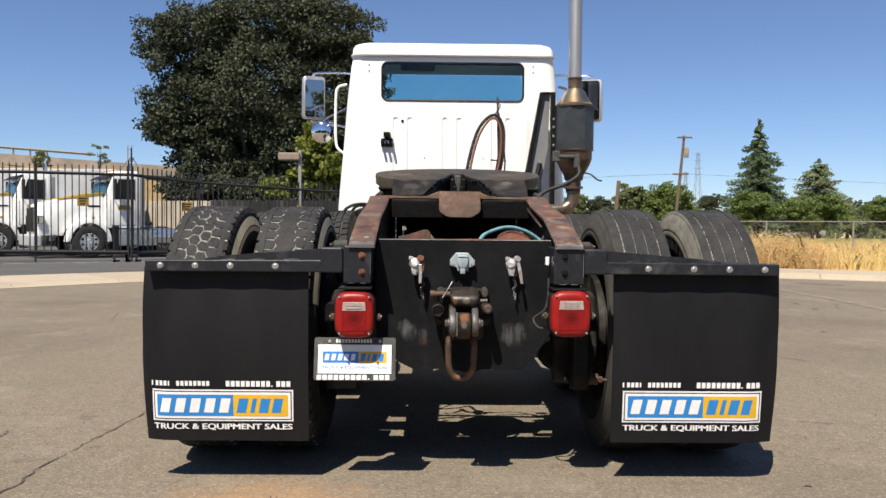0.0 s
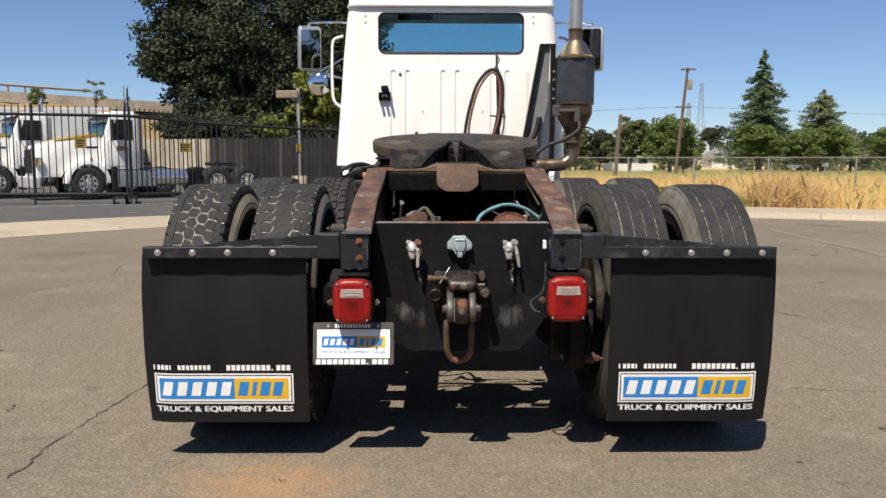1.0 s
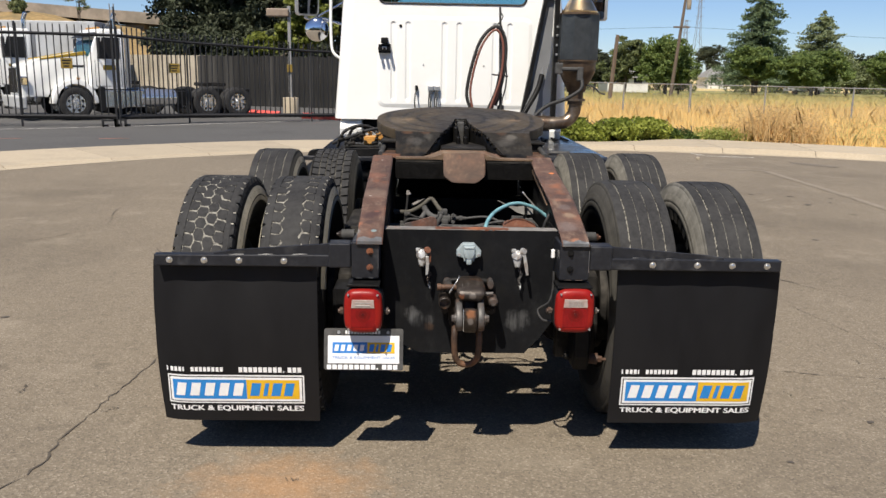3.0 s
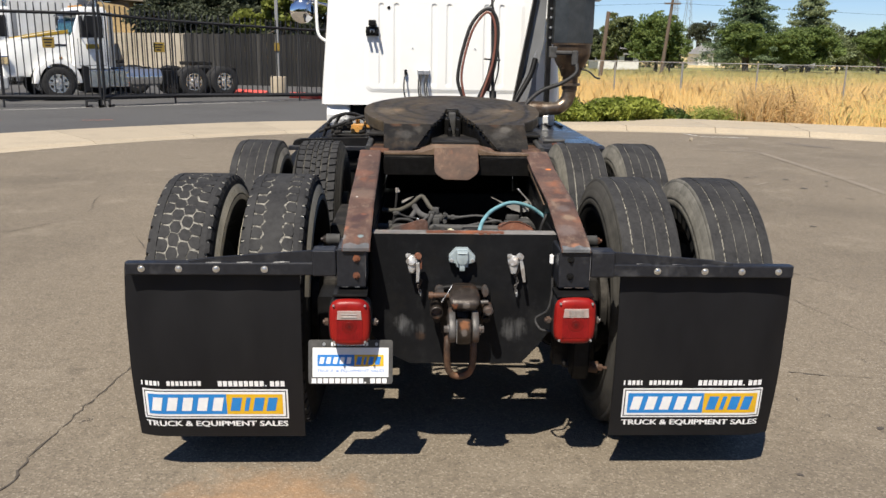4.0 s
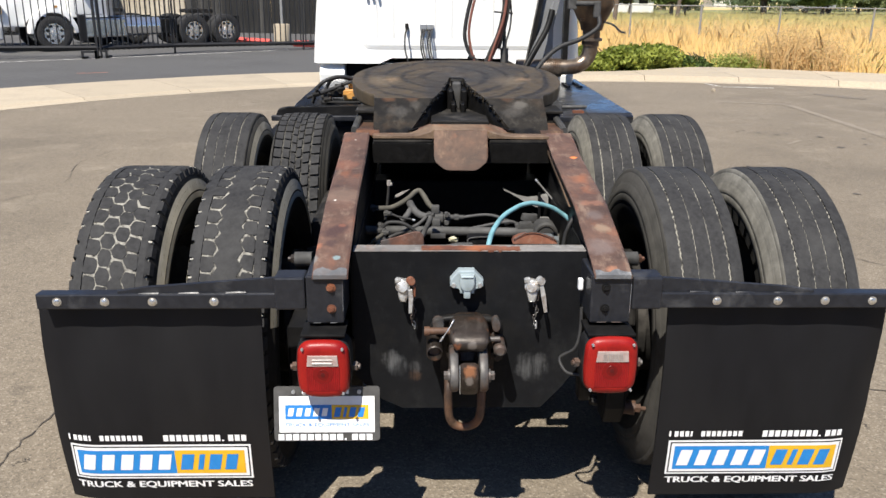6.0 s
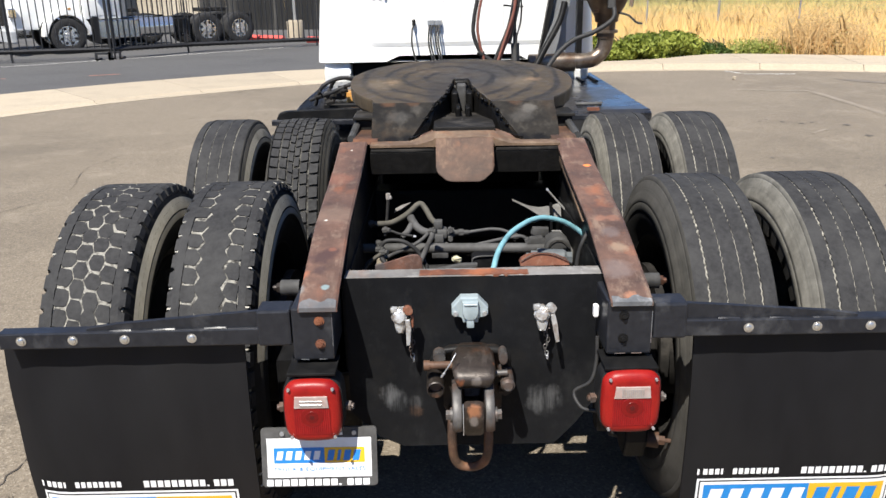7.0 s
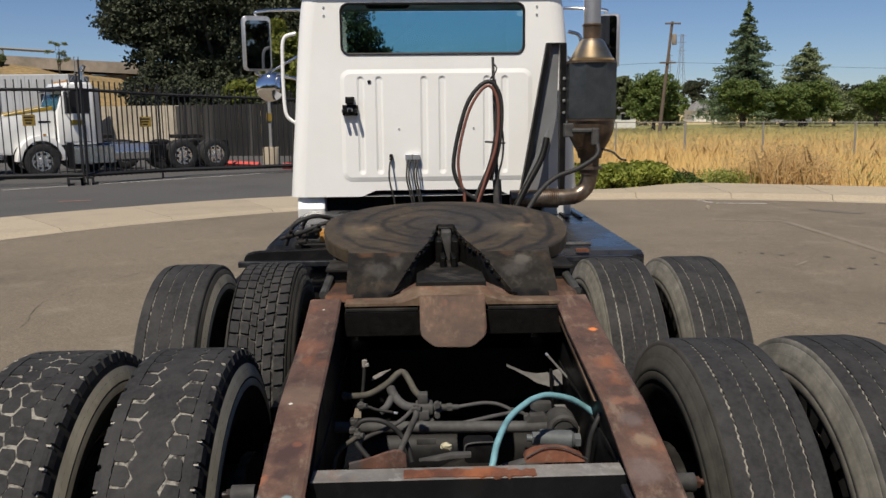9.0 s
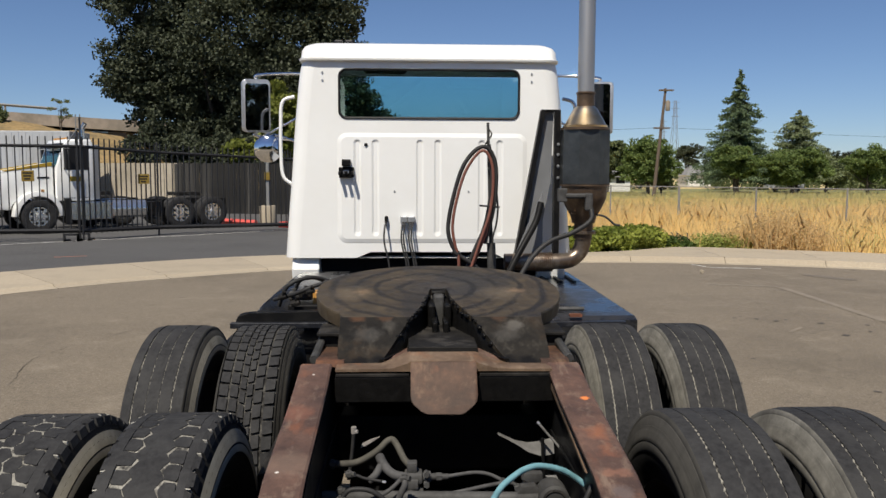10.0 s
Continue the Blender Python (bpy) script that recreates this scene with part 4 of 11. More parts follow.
def rib_tread(bm, cx, cy, half, seed, wave=0.0016):
    """Five ribs with zigzag edges; the outer grooves are wider than the inner two."""
    n = 340
    mids = [half * f for f in (-0.66, -0.22, 0.20, 0.64)]
    gaps = (0.0060, 0.0026, 0.0026, 0.0056)
    edges = [(-half, 0.0)] + list(zip(mids, gaps)) + [(half, 0.0)]
    for k in range(5):
        rows = []
        for i in range(n):
            a = 2 * math.pi * i / n + seed
            z = wave * (1 if i % 2 else -1)
            u0 = edges[k][0] + (edges[k][1] / 2 + z + random.uniform(-0.0005, 0.0005) if k else 0)
            u1 = edges[k + 1][0] + (-edges[k + 1][1] / 2 + z + random.uniform(-0.0005, 0.0005) if k < 4 else 0)
            drop0, drop1 = (0.006 if k == 0 else 0.0), (0.006 if k == 4 else 0.0)
            rows.append([bm.verts.new(on_tread(cx, cy, u0, a, R - 0.014)), bm.verts.new(on_tread(cx, cy, u0, a, R - drop0)),
                         bm.verts.new(on_tread(cx, cy, u1, a, R - drop1)), bm.verts.new(on_tread(cx, cy, u1, a, R - 0.014))])
        for i in range(n):
            r0, r1 = rows[i], rows[(i + 1) % n]
            for j in range(3):
                bm.faces.new((r0[j], r0[j + 1], r1[j + 1], r1[j]))
    return bm


def worn_block(bm, cx, cy, pts, gap_u, gap_s):
    """A tread block with cut, slightly uneven corners; pts: (offset along x, arc length), gaps in metres."""
    us, ss = [p[0] for p in pts], [p[1] for p in pts]
    mu, ms = (min(us) + max(us)) / 2, (min(ss) + max(ss)) / 2
    ku, ks = 1 - gap_u / (max(us) - min(us)), 1 - gap_s / (max(ss) - min(ss))
    q = [(mu + (u - mu) * ku, ms + (t - ms) * ks) for u, t in pts]
    poly = []
    for i, c in enumerate(q):
        a, b = q[i - 1], q[(i + 1) % len(q)]
        f, g = random.uniform(0.05, 0.15), random.uniform(0.05, 0.15)
        poly += [(c[0] + (a[0] - c[0]) * f, c[1] + (a[1] - c[1]) * f), (c[0] + (b[0] - c[0]) * g, c[1] + (b[1] - c[1]) * g)]
    lean = 0.16
    tread_block(bm, cx, cy, [(u, t + lean * u) for u, t in poly], R - 0.006, R - random.uniform(0.0, 0.0006), 1.0, 0.0021)


HEX_COUNT, HEX_COL = 58, 0.0405


def hex_tread(bm, cx, cy, half, worn):
    """Four columns of tall six-sided blocks between solid shoulders; a worn tyre has a smooth middle."""
    count, w = HEX_COUNT, HEX_COL
    p = 2 * math.pi * R / count
    lim = 2 * w
    for i in range(count):
        for c in range(4):
            u = (c - 1.5) * w
            if worn and c in (1, 2):
                continue
            t = (i + (0.5 if c % 2 else 0.0)) * p + random.uniform(-0.003, 0.003)
            k, h = w * random.uniform(0.10, 0.19), p / 2
            slot = random.uniform(0.0060, 0.0115)
            if c == 0:
                pts = [(-lim, t - h), (u + w / 2 - k, t - h), (u + w / 2 + k, t), (u + w / 2 - k, t + h), (-lim, t + h)]
                worn_block(bm, cx, cy, pts, random.uniform(0.0026, 0.0042), slot)
            elif c == 3:
                pts = [(lim, t + h), (u - w / 2 + k, t + h), (u - w / 2 - k, t), (u - w / 2 + k, t - h), (lim, t - h)]
                worn_block(bm, cx, cy, pts, random.uniform(0.0026, 0.0042), slot)
            else:
                pts = [(u - w / 2 + k, t - h), (u + w / 2 - k, t - h), (u + w / 2 + k, t), (u + w / 2 - k, t + h), (u - w / 2 + k, t + h), (u - w / 2 - k, t)]
                worn_block(bm, cx, cy, pts, random.uniform(0.0026, 0.0056), random.uniform(0.0030, 0.0080))
    # solid shoulders, notched at the outer edge, and the smooth middle of a worn tyre
    bands = [-1, 1] + ([0] if worn else [])
    for sgn in bands:
        rows = []
        for i in range(count * 6):
            an, m = i * p / 6 / R, i % 6
            if sgn:
                notch = 0.0075 if m == 3 else 0.0
                wob = random.uniform(-0.0012, 0.0016)
                pr = [(sgn * (lim - 0.0006 + wob), R - 0.008), (sgn * (lim - 0.0006 + wob), R - 0.0004), (sgn * (half - 0.010), R - 0.001), (sgn * (half - notch), R - 0.005), (sgn * (half - notch), R - 0.02)]
            else:
                v = abs(m - 3) / 3
                wl_, wr_ = w - 0.0028 + w * 0.2 * (1 - 2 * v), w - 0.0028 + w * 0.2 * (2 * v - 1)
                pr = [(-wl_, R - 0.008), (-wl_, R), (wr_, R), (wr_, R - 0.008)]
            rows.append([bm.verts.new(on_tread(cx, cy, u, an, r)) for u, r in pr])
        for i in range(len(rows)):
            r0, r1 = rows[i], rows[(i + 1) % len(rows)]
            for j in range(len(r0) - 1):
                bm.faces.new((r0[j], r0[j + 1], r1[j + 1], r1[j]))
    # shoulder lugs running down the side
    for i in range(count):
        for sgn in (-1, 1):
            t, lw = i * p, p * 0.36
            prof = [(1.0, R - 0.005), (1.05, R - 0.007), (1.10, R - 0.029), (1.06, R - 0.034), (1.0, R - 0.028)]
            sides = [[bm.verts.new(on_tread(cx, cy, sgn * half * u, (t + k * lw) / R, r)) for u, r in prof] for k in (-1, 1)]
            bm.faces.new(sides[0])
            bm.faces.new(sides[1])
            for k in range(len(prof)):
                q = (k + 1) % len(prof)
                bm.faces.new((sides[0][k], sides[0][q], sides[1][q], sides[1][k]))
    return bm


def notch_dust(bm, cx, cy, half):
    """Dried mud packed in the notches of the shoulders."""
    p = 2 * math.pi * R / HEX_COUNT
    for i in range(HEX_COUNT):
        for sgn in (-1, 1):
            if random.random() < 0.45:
                continue
            t, lw = (i + 0.5) * p, random.uniform(0.0014, 0.0032)
            u0, u1, u2 = half - random.uniform(0.008, 0.013), half + 0.0015, half + 0.0035
            lo = [(u0, R - 0.0015), (u1, R - 0.0035), (u2, R - random.uniform(0.013, 0.018)), (u0, R - 0.016)]
            sides = [[bm.verts.new(on_tread(cx, cy, sgn * u, (t + k * lw) / R, r)) for u, r in lo] for k in (-1, 1)]
            bm.faces.new(sides[0])
            bm.faces.new(sides[1])
            for k in range(4):
                q = (k + 1) % 4
                bm.faces.new((sides[0][k], sides[0][q], sides[1][q], sides[1][k]))
    return bm


def square_tread(bm, cx, cy, half):
    """Close rows of square blocks, two zigzag grooves in the middle."""
    n = 58
    pitch = 2 * math.pi * R / n
    for i in range(n):
        for f, w, sh in ((-0.80, 0.19, 0.0), (-0.43, 0.165, 0.12), (-0.135, 0.115, 0.55), (0.105, 0.115, 0.05), (0.40, 0.165, 0.55), (0.79, 0.205, 0.62)):
            u, wd, s = f * half, w * half, (i + sh) * pitch
            k, hh = pitch * 0.06 * (1 if f > 0 else -1), pitch * 0.5
            tread_block(bm, cx, cy, [(u - wd, s - hh + k), (u + wd, s - hh - k), (u + wd, s + hh - k), (u - wd, s + hh + k)], R - 0.018, R - (0.004 if abs(f) > 0.7 else 0.0), 0.81, 0.0009)
    return bm


def wheel(x, y, kind, inboard, outer, label):
    """A tyre with its tread, steel wheel, bead ring and hub. inboard: the side that faces the chassis."""
    half = 0.112
    bm = bmesh.new()
    lathe_x(bm, x, y, R, tyre_profile(half, R - (0.0038 if kind.startswith("hex") else 0.012 if kind == "square" else 0.0042)), 96)
    t = part("tyre", bm, M_GROOVEDARK if kind == "square" else M_GROOVE, truck, label, smooth=30)
    bm = bmesh.new()
    if kind == "hex":
        hex_tread(bm, x, y, half, False)
    elif kind == "hexworn":
        hex_tread(bm, x, y, half, True)
    elif kind == "square":
        square_tread(bm, x, y, half)
    else:
        rib_tread(bm, x, y, half, x * 3)
    part("tread", bm, M_RUBBER, t, "worn black rubber tread")
    if kind.startswith("hex"):
        dust = part("notch_dust", notch_dust(bmesh.new(), x, y, half), M_MUD, t, "pale dried mud in the shoulder notches")
        dust["kind"] = "stuff"
    pale = kind in ("hex", "hexworn", "ringed")
    for sgn in (-1, 1):
        def ring(name, prof, mt):
            bm = bmesh.new()
            lathe_x(bm, x, y, R, [(sgn * half * u, r) for u, r in prof], 96, closed=False)
            part(name, bm, mt, t, smooth=50)
        upper = [(0.985, 0.527), (1.045, 0.515), (1.10, 0.500)] if kind.startswith("hex") else [(1.0, 0.534), (1.045, 0.528), (1.05, 0.519), (1.075, 0.517), (1.09, 0.507), (1.115, 0.505), (1.13, 0.492)]
        middle = [(1.145, 0.490), (1.185, 0.478), (1.205, 0.476), (1.225, 0.463), (1.24, 0.461), (1.258, 0.449), (1.24, 0.445), (1.265, 0.440), (1.267, 0.420), (1.245, 0.416)]
        lower = [(1.235, 0.414), (1.22, 0.395), (1.13, 0.370), (0.98, 0.338), (0.9, 0.338)]
        mt_up = M_SIDEPALE if kind == "ribpale" else M_SIDESHADE if kind.startswith("hex") else M_SIDE
        ring("sidewall", upper + middle[:1], mt_up)
        ring("sidewall", middle + lower[:1], mt_up)
        ring("sidewall", lower, M_SIDESHADE)
        # arcs stop above the low rear part, whose shade is imitated by leaving them off
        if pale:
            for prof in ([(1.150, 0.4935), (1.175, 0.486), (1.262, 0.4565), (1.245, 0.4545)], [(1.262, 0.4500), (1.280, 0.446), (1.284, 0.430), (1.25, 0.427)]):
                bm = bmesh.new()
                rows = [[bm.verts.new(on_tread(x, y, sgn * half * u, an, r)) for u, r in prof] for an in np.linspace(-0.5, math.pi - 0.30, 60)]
                for r0, r1 in zip(rows, rows[1:]):
                    for k in range(3):
                        bm.faces.new((r0[k], r0[k + 1], r1[k + 1], r1[k]))
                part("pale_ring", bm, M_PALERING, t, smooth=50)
    # raised bars of moulded marking on the sidewall
    if kind == "ribpale":
        for k in range(9):
            a0 = 1.15 + k * 0.175
            q = [(a0, 0.368), (a0 + 0.11, 0.368), (a0 + 0.125, 0.412), (a0 + 0.015, 0.412)]
            bm = bmesh.new()
            lo = [bm.verts.new(on_tread(x, y, -half * 1.1, a, r)) for a, r in q]
            hi = [bm.verts.new(on_tread(x, y, -half * (1.195 if r < 0.39 else 1.25), a, r)) for a, r in q]
            bm.faces.new(hi)
            for i in range(4):
                bm.faces.new((lo[i], lo[(i + 1) % 4], hi[(i + 1) % 4], hi[i]))
            part("moulded_mark", bm, M_SIDE, t)
    bm = bmesh.new()
    s = 1 if outer else -1
    disc = inboard * 0.10 * (-1 if outer else -1)
    lathe_x(bm, x, y, R, [(-half * 0.92, 0.350), (-half * 0.98, 0.350), (-half * 0.98, 0.335), (-half * 0.6, 0.300), (half * 0.6, 0.300), (half * 0.98, 0.335), (half * 0.98, 0.350), (half * 0.92, 0.350),
                          (half * 0.55, 0.312), (-half * 0.55, 0.312)], 64)
    rim = part("wheel_rim", bm, M_RIM, t, "dark steel wheel", smooth=40)
    bm = bmesh.new()
    face = -inboard * 0.085 if not outer else inboard * 0.085
    lathe_x(bm, x, y, R, [(face, 0.302), (face * 0.7, 0.25), (face, 0.19), (face, 0.115), (face + inboard * 0.012, 0.115), (face + inboard * 0.012, 0.19), (face * 0.7 + inboard * 0.012, 0.25), (face + inboard * 0.012, 0.302)], 48)
    for k in range(10):
        a = 2 * math.pi * k / 10
        c = (x + face, y + 0.143 * math.cos(a), R + 0.143 * math.sin(a))
        rod(bm, c, (c[0] - inboard * 0.035, c[1], c[2]), 0.018, segs=6)
    part("wheel_disc", bm, M_RIM, t, smooth=40)
    return t


wheel(CX - 1.087, 3.90, "hex", 1, True, "dual tyre with dusty hexagon-block lug tread")
wheel(CX - 0.738, 3.90, "hexworn", 1, False, "dual tyre with worn lug tread and smooth middle")
wheel(CX + 0.722, 3.90, "rib", -1, False, "dual tyre with zigzag ribs and dust in the grooves")
wheel(CX + 1.078, 3.90, "ribpale", -1, True, "dual tyre with zigzag ribs and pale dusty sidewall")
wheel(CX - 1.087, 5.24, "ringed", 1, True, "dual tyre with worn ribs and pale sidewall rings")
wheel(CX - 0.735, 5.24, "square", 1, False, "dual tyre with square block tread")
wheel(CX + 0.765, 5.24, "ribpale", -1, False, "dual tyre with zigzag ribs and dust in the grooves")
wheel(CX + 1.10, 5.24, "ribpale", -1, True, "dual tyre with zigzag ribs and pale dusty sidewall")
wheel(CX - 1.00, 9.75, "rib", 1, True, "front steering tyre with ribbed tread")
wheel(CX + 1.00, 9.75, "rib", -1, True, "front steering tyre with ribbed tread")

for y in (3.90, 5.24):
    bm = bmesh.new()
    rod(bm, (CX - 0.95, y, R), (CX + 0.95, y, R), 0.075, segs=20)
    rod(bm, (CX - 0.62, y, R), (CX - 0.80, y, R), 0.205, segs=32)
    rod(bm, (CX + 0.62, y, R), (CX + 0.80, y, R), 0.205, segs=32)
    bmesh.ops.create_uvsphere(bm, u_segments=24, v_segments=14, radius=0.21, matrix=Matrix.Translation((CX + 0.03, y, R)) @ Matrix.Diagonal((0.85, 0.9, 1.0, 1)))
    part("drive_axle", bm, M_DARKGREASE, truck, "greasy black drive axle with brake drums", smooth=40)

# beams and chambers added unseen, to block sun between rails and inner tyres
for sgn in (-1, 1):
    bm = bmesh.new()
    x = CX + sgn * 0.585
    prism(bm, [(3.80, 0.40), (3.78, 0.50), (3.95, 0.56), (4.40, 0.62), (4.74, 0.62), (5.19, 0.56), (5.36, 0.50), (5.34, 0.40), (4.9, 0.36), (4.25, 0.36)], "x", x - 0.055, x + 0.055, 0.012)
    part("equaliser_beam", bm, M_DARKGREASE, truck, "greasy black equaliser beam, unseen, added to block light to the ground")
    for y in (4.16, 4.98):
        bm = bmesh.new()
        rod(bm, (CX + sgn * 0.40, y, 0.66), (CX + sgn * 0.58, y - 0.02, 0.63), 0.088, segs=24)
        rod(bm, (CX + sgn * 0.36, y, 0.665), (CX + sgn * 0.40, y, 0.66), 0.06, 0.088, segs=24)
        part("brake_chamber", bm, M_DARKGREASE, truck, smooth=40)

# slack adjusters and backing plates beside the inner tyres, air tank under the frame
for sgn in (-1, 1):
    for y in (3.90, 5.24):
        bm = bmesh.new()
        rod(bm, (CX + sgn * 0.585, y, R), (CX + sgn * 0.612, y, R), 0.24, segs=32)
        part("backing_plate", bm, M_DARKGREASE, truck, smooth=40)
    # these hangers and the air tank below are added to keep sun off the ground
    bm = bmesh.new()
    prism(bm, [(3.62, 0.34), (3.58, 0.50), (3.62, 0.70), (3.70, 0.72), (3.74, 0.5), (3.70, 0.34)], "x", CX + sgn * 0.50, CX + sgn * 0.56, 0.012)
    part("spring_hanger", bm, M_DARKGREASE, truck)
bm = bmesh.new()
rod(bm, (CX - 0.30, 4.55, 0.50), (CX + 0.36, 4.55, 0.50), 0.13, segs=28)
part("air_tank", bm, M_BLACK, truck, "black air tank, unseen, added to block light under the frame", smooth=40)
# unseen chambers, placed for the shadows they cast behind the tail plate
for x, z in ((0.635, 0.45), (0.02, 0.47)):
    bm = bmesh.new()
    rod(bm, (x, 3.71, z), (x, 3.76, z), 0.062, 0.080, segs=24)
    rod(bm, (x, 3.76, z), (x, 3.80, z), 0.084, segs=24)
    rod(bm, (x, 3.80, z), (x, 3.86, z), 0.080, 0.066, segs=24)
    part("brake_chamber", bm, M_BLACK, truck, "black round brake chamber, unseen, added for its shadow on the ground", smooth=40)
bm = bmesh.new()
rod(bm, (0.72, 3.50, 0.378), (0.765, 3.49, 0.376), 0.024, segs=18)
rod(bm, (0.765, 3.49, 0.376), (0.782, 3.488, 0.375), 0.015, segs=6)
rod(bm, (0.782, 3.488, 0.375), (0.80, 3.486, 0.375), 0.007, segs=8)
part("spring_eye", bm, M_TONGUE, truck, "rusty spring eye bolt", smooth=40)

bm = bmesh.new()
prism(bm, [(3.44, 0.66), (3.44, 0.40), (3.47, 0.335), (3.54, 0.335), (3.58, 0.40), (3.60, 0.66)], "x", 0.655, 0.722, 0.010)
part("spring_hanger", bm, M_BLACK, truck)
# unseen left hanger, made wide to block sun between flap and lamp
bm = bmesh.new()
prism(bm, [(3.45, 0.68), (3.45, 0.42), (3.48, 0.335), (3.56, 0.335), (3.62, 0.42), (3.62, 0.68)], "x", -0.345, -0.215, 0.010)
part("spring_hanger", bm, M_BLACK, truck)

# saddle blocks added to stop sun passing between rail and inner tyre
for sgn in (-1, 1):
    bm = bmesh.new()
    prism(bm, [(4.22, 0.58), (4.30, 0.78), (4.84, 0.78), (4.92, 0.58), (4.75, 0.50), (4.39, 0.50)], "x", min(CX + sgn * 0.435, CX + sgn * 0.60), max(CX + sgn * 0.435, CX + sgn * 0.60), 0.015)
    part("spring_saddle", bm, M_DARKGREASE, truck)

# chassis rails and cross members
for sgn in (-1, 1):
    bm = bmesh.new()
    xo, xi = CX + sgn * 0.425, CX + sgn * 0.345
    prism(bm, [(xo, 0.655), (xo, 0.925), (xi, 0.925), (xi, 0.915), (xo - sgn * 0.010, 0.915), (xo - sgn * 0.010, 0.665), (xi, 0.665), (xi, 0.655)], "y", 3.40, 10.4)
    part("chassis_rail", bm, M_BLACK, truck)
for y0, y1, z0, z1 in ((4.52, 4.66, 0.70, 0.90), (5.9, 6.0, 0.68, 0.9), (7.3, 7.4, 0.68, 0.9), (8.6, 8.75, 0.6, 0.85)):
    bm = bmesh.new()
    box(bm, CX - 0.415, CX + 0.415, y0, y1, z0, z1, 0.01)
    part("cross_member", bm, M_BLACK, truck)
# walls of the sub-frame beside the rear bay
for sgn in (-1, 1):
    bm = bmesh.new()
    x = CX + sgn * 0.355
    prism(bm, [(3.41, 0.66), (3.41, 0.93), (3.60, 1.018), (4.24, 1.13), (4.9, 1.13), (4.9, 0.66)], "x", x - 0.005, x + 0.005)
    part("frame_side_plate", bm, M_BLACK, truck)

# ramps of worn brown plate over the rails
RAMP = [(3.235, 0.925), (3.30, 0.952), (3.595, 1.036), (3.615, 1.039), (4.05, 1.099), (4.268, 1.146)]
for sgn in (-1, 1):
    xa, xb = (CX - 0.449, CX - 0.351) if sgn < 0 else (CX + 0.328, CX + 0.432)
    bm = bmesh.new()
    low = [(y, z - 0.012) for y, z in RAMP]
    cols = []
    for x, dz in ((xa, -0.004), (xa + 0.006, 0.0), (xb - 0.006, 0.0), (xb, -0.004)):
        cols.append(([bm.verts.new((x, y, z + dz)) for y, z in RAMP], [bm.verts.new((x, y, z)) for y, z in low]))
    for c in range(3):
        for i in range(len(RAMP) - 1):
            bm.faces.new((cols[c][0][i], cols[c + 1][0][i], cols[c + 1][0][i + 1], cols[c][0][i + 1]))
            bm.faces.new((cols[c][1][i], cols[c][1][i + 1], cols[c + 1][1][i + 1], cols[c + 1][1][i]))
        for e in (0, -1):
            bm.faces.new((cols[c][0][e], cols[c][1][e], cols[c + 1][1][e], cols[c + 1][0][e]))
    for c in (0, 3):
        for i in range(len(RAMP) - 1):
            bm.faces.new((cols[c][0][i], cols[c][0][i + 1], cols[c][1][i + 1], cols[c][1][i]))
    bmesh.ops.remove_doubles(bm, verts=bm.verts, dist=1e-5)
    ramp = part("pickup_ramp", bm, M_RUST, truck, "rusty brown steel guide ramp, paint worn off")
    # dark side plate under the ramp, outer face
    bm = bmesh.new()
    prism(bm, [(3.30, 0.90), (3.30, 0.938), (3.60, 1.022), (4.265, 1.132), (4.265, 0.90)], "x", (xa + 0.004) if sgn < 0 else (xb - 0.012), (xa + 0.012) if sgn < 0 else (xb - 0.004))
    part("ramp_web", bm, M_BLACK, ramp)
    # bare scraped steel at the foot of the ramp, its upper edge ragged
    bm = bmesh.new()
    teeth = 12
    rows_ = []
    for k in range(teeth + 1):
        x = xa + 0.003 + (xb - xa - 0.006) * k / teeth
        reach = (0.020 if sgn < 0 else 0.012) + 0.006 * math.sin(k * 0.9 + sgn) + random.uniform(-0.002, 0.002)
        rows_.append([bm.verts.new((x, y, 0.925 + (y - 3.235) * 0.415 + dz)) for y, dz in ((3.2335, -0.010), (3.2335, 0.0012), (3.238 + reach, 0.0012), (3.238 + reach, -0.002))])
    for ra, rb in zip(rows_, rows_[1:]):
        for i in range(3):
            bm.faces.new((ra[i], rb[i], rb[i + 1], ra[i + 1]))
    part("worn_foot", bm, M_SCRAPE, ramp, "bare scraped grey steel")
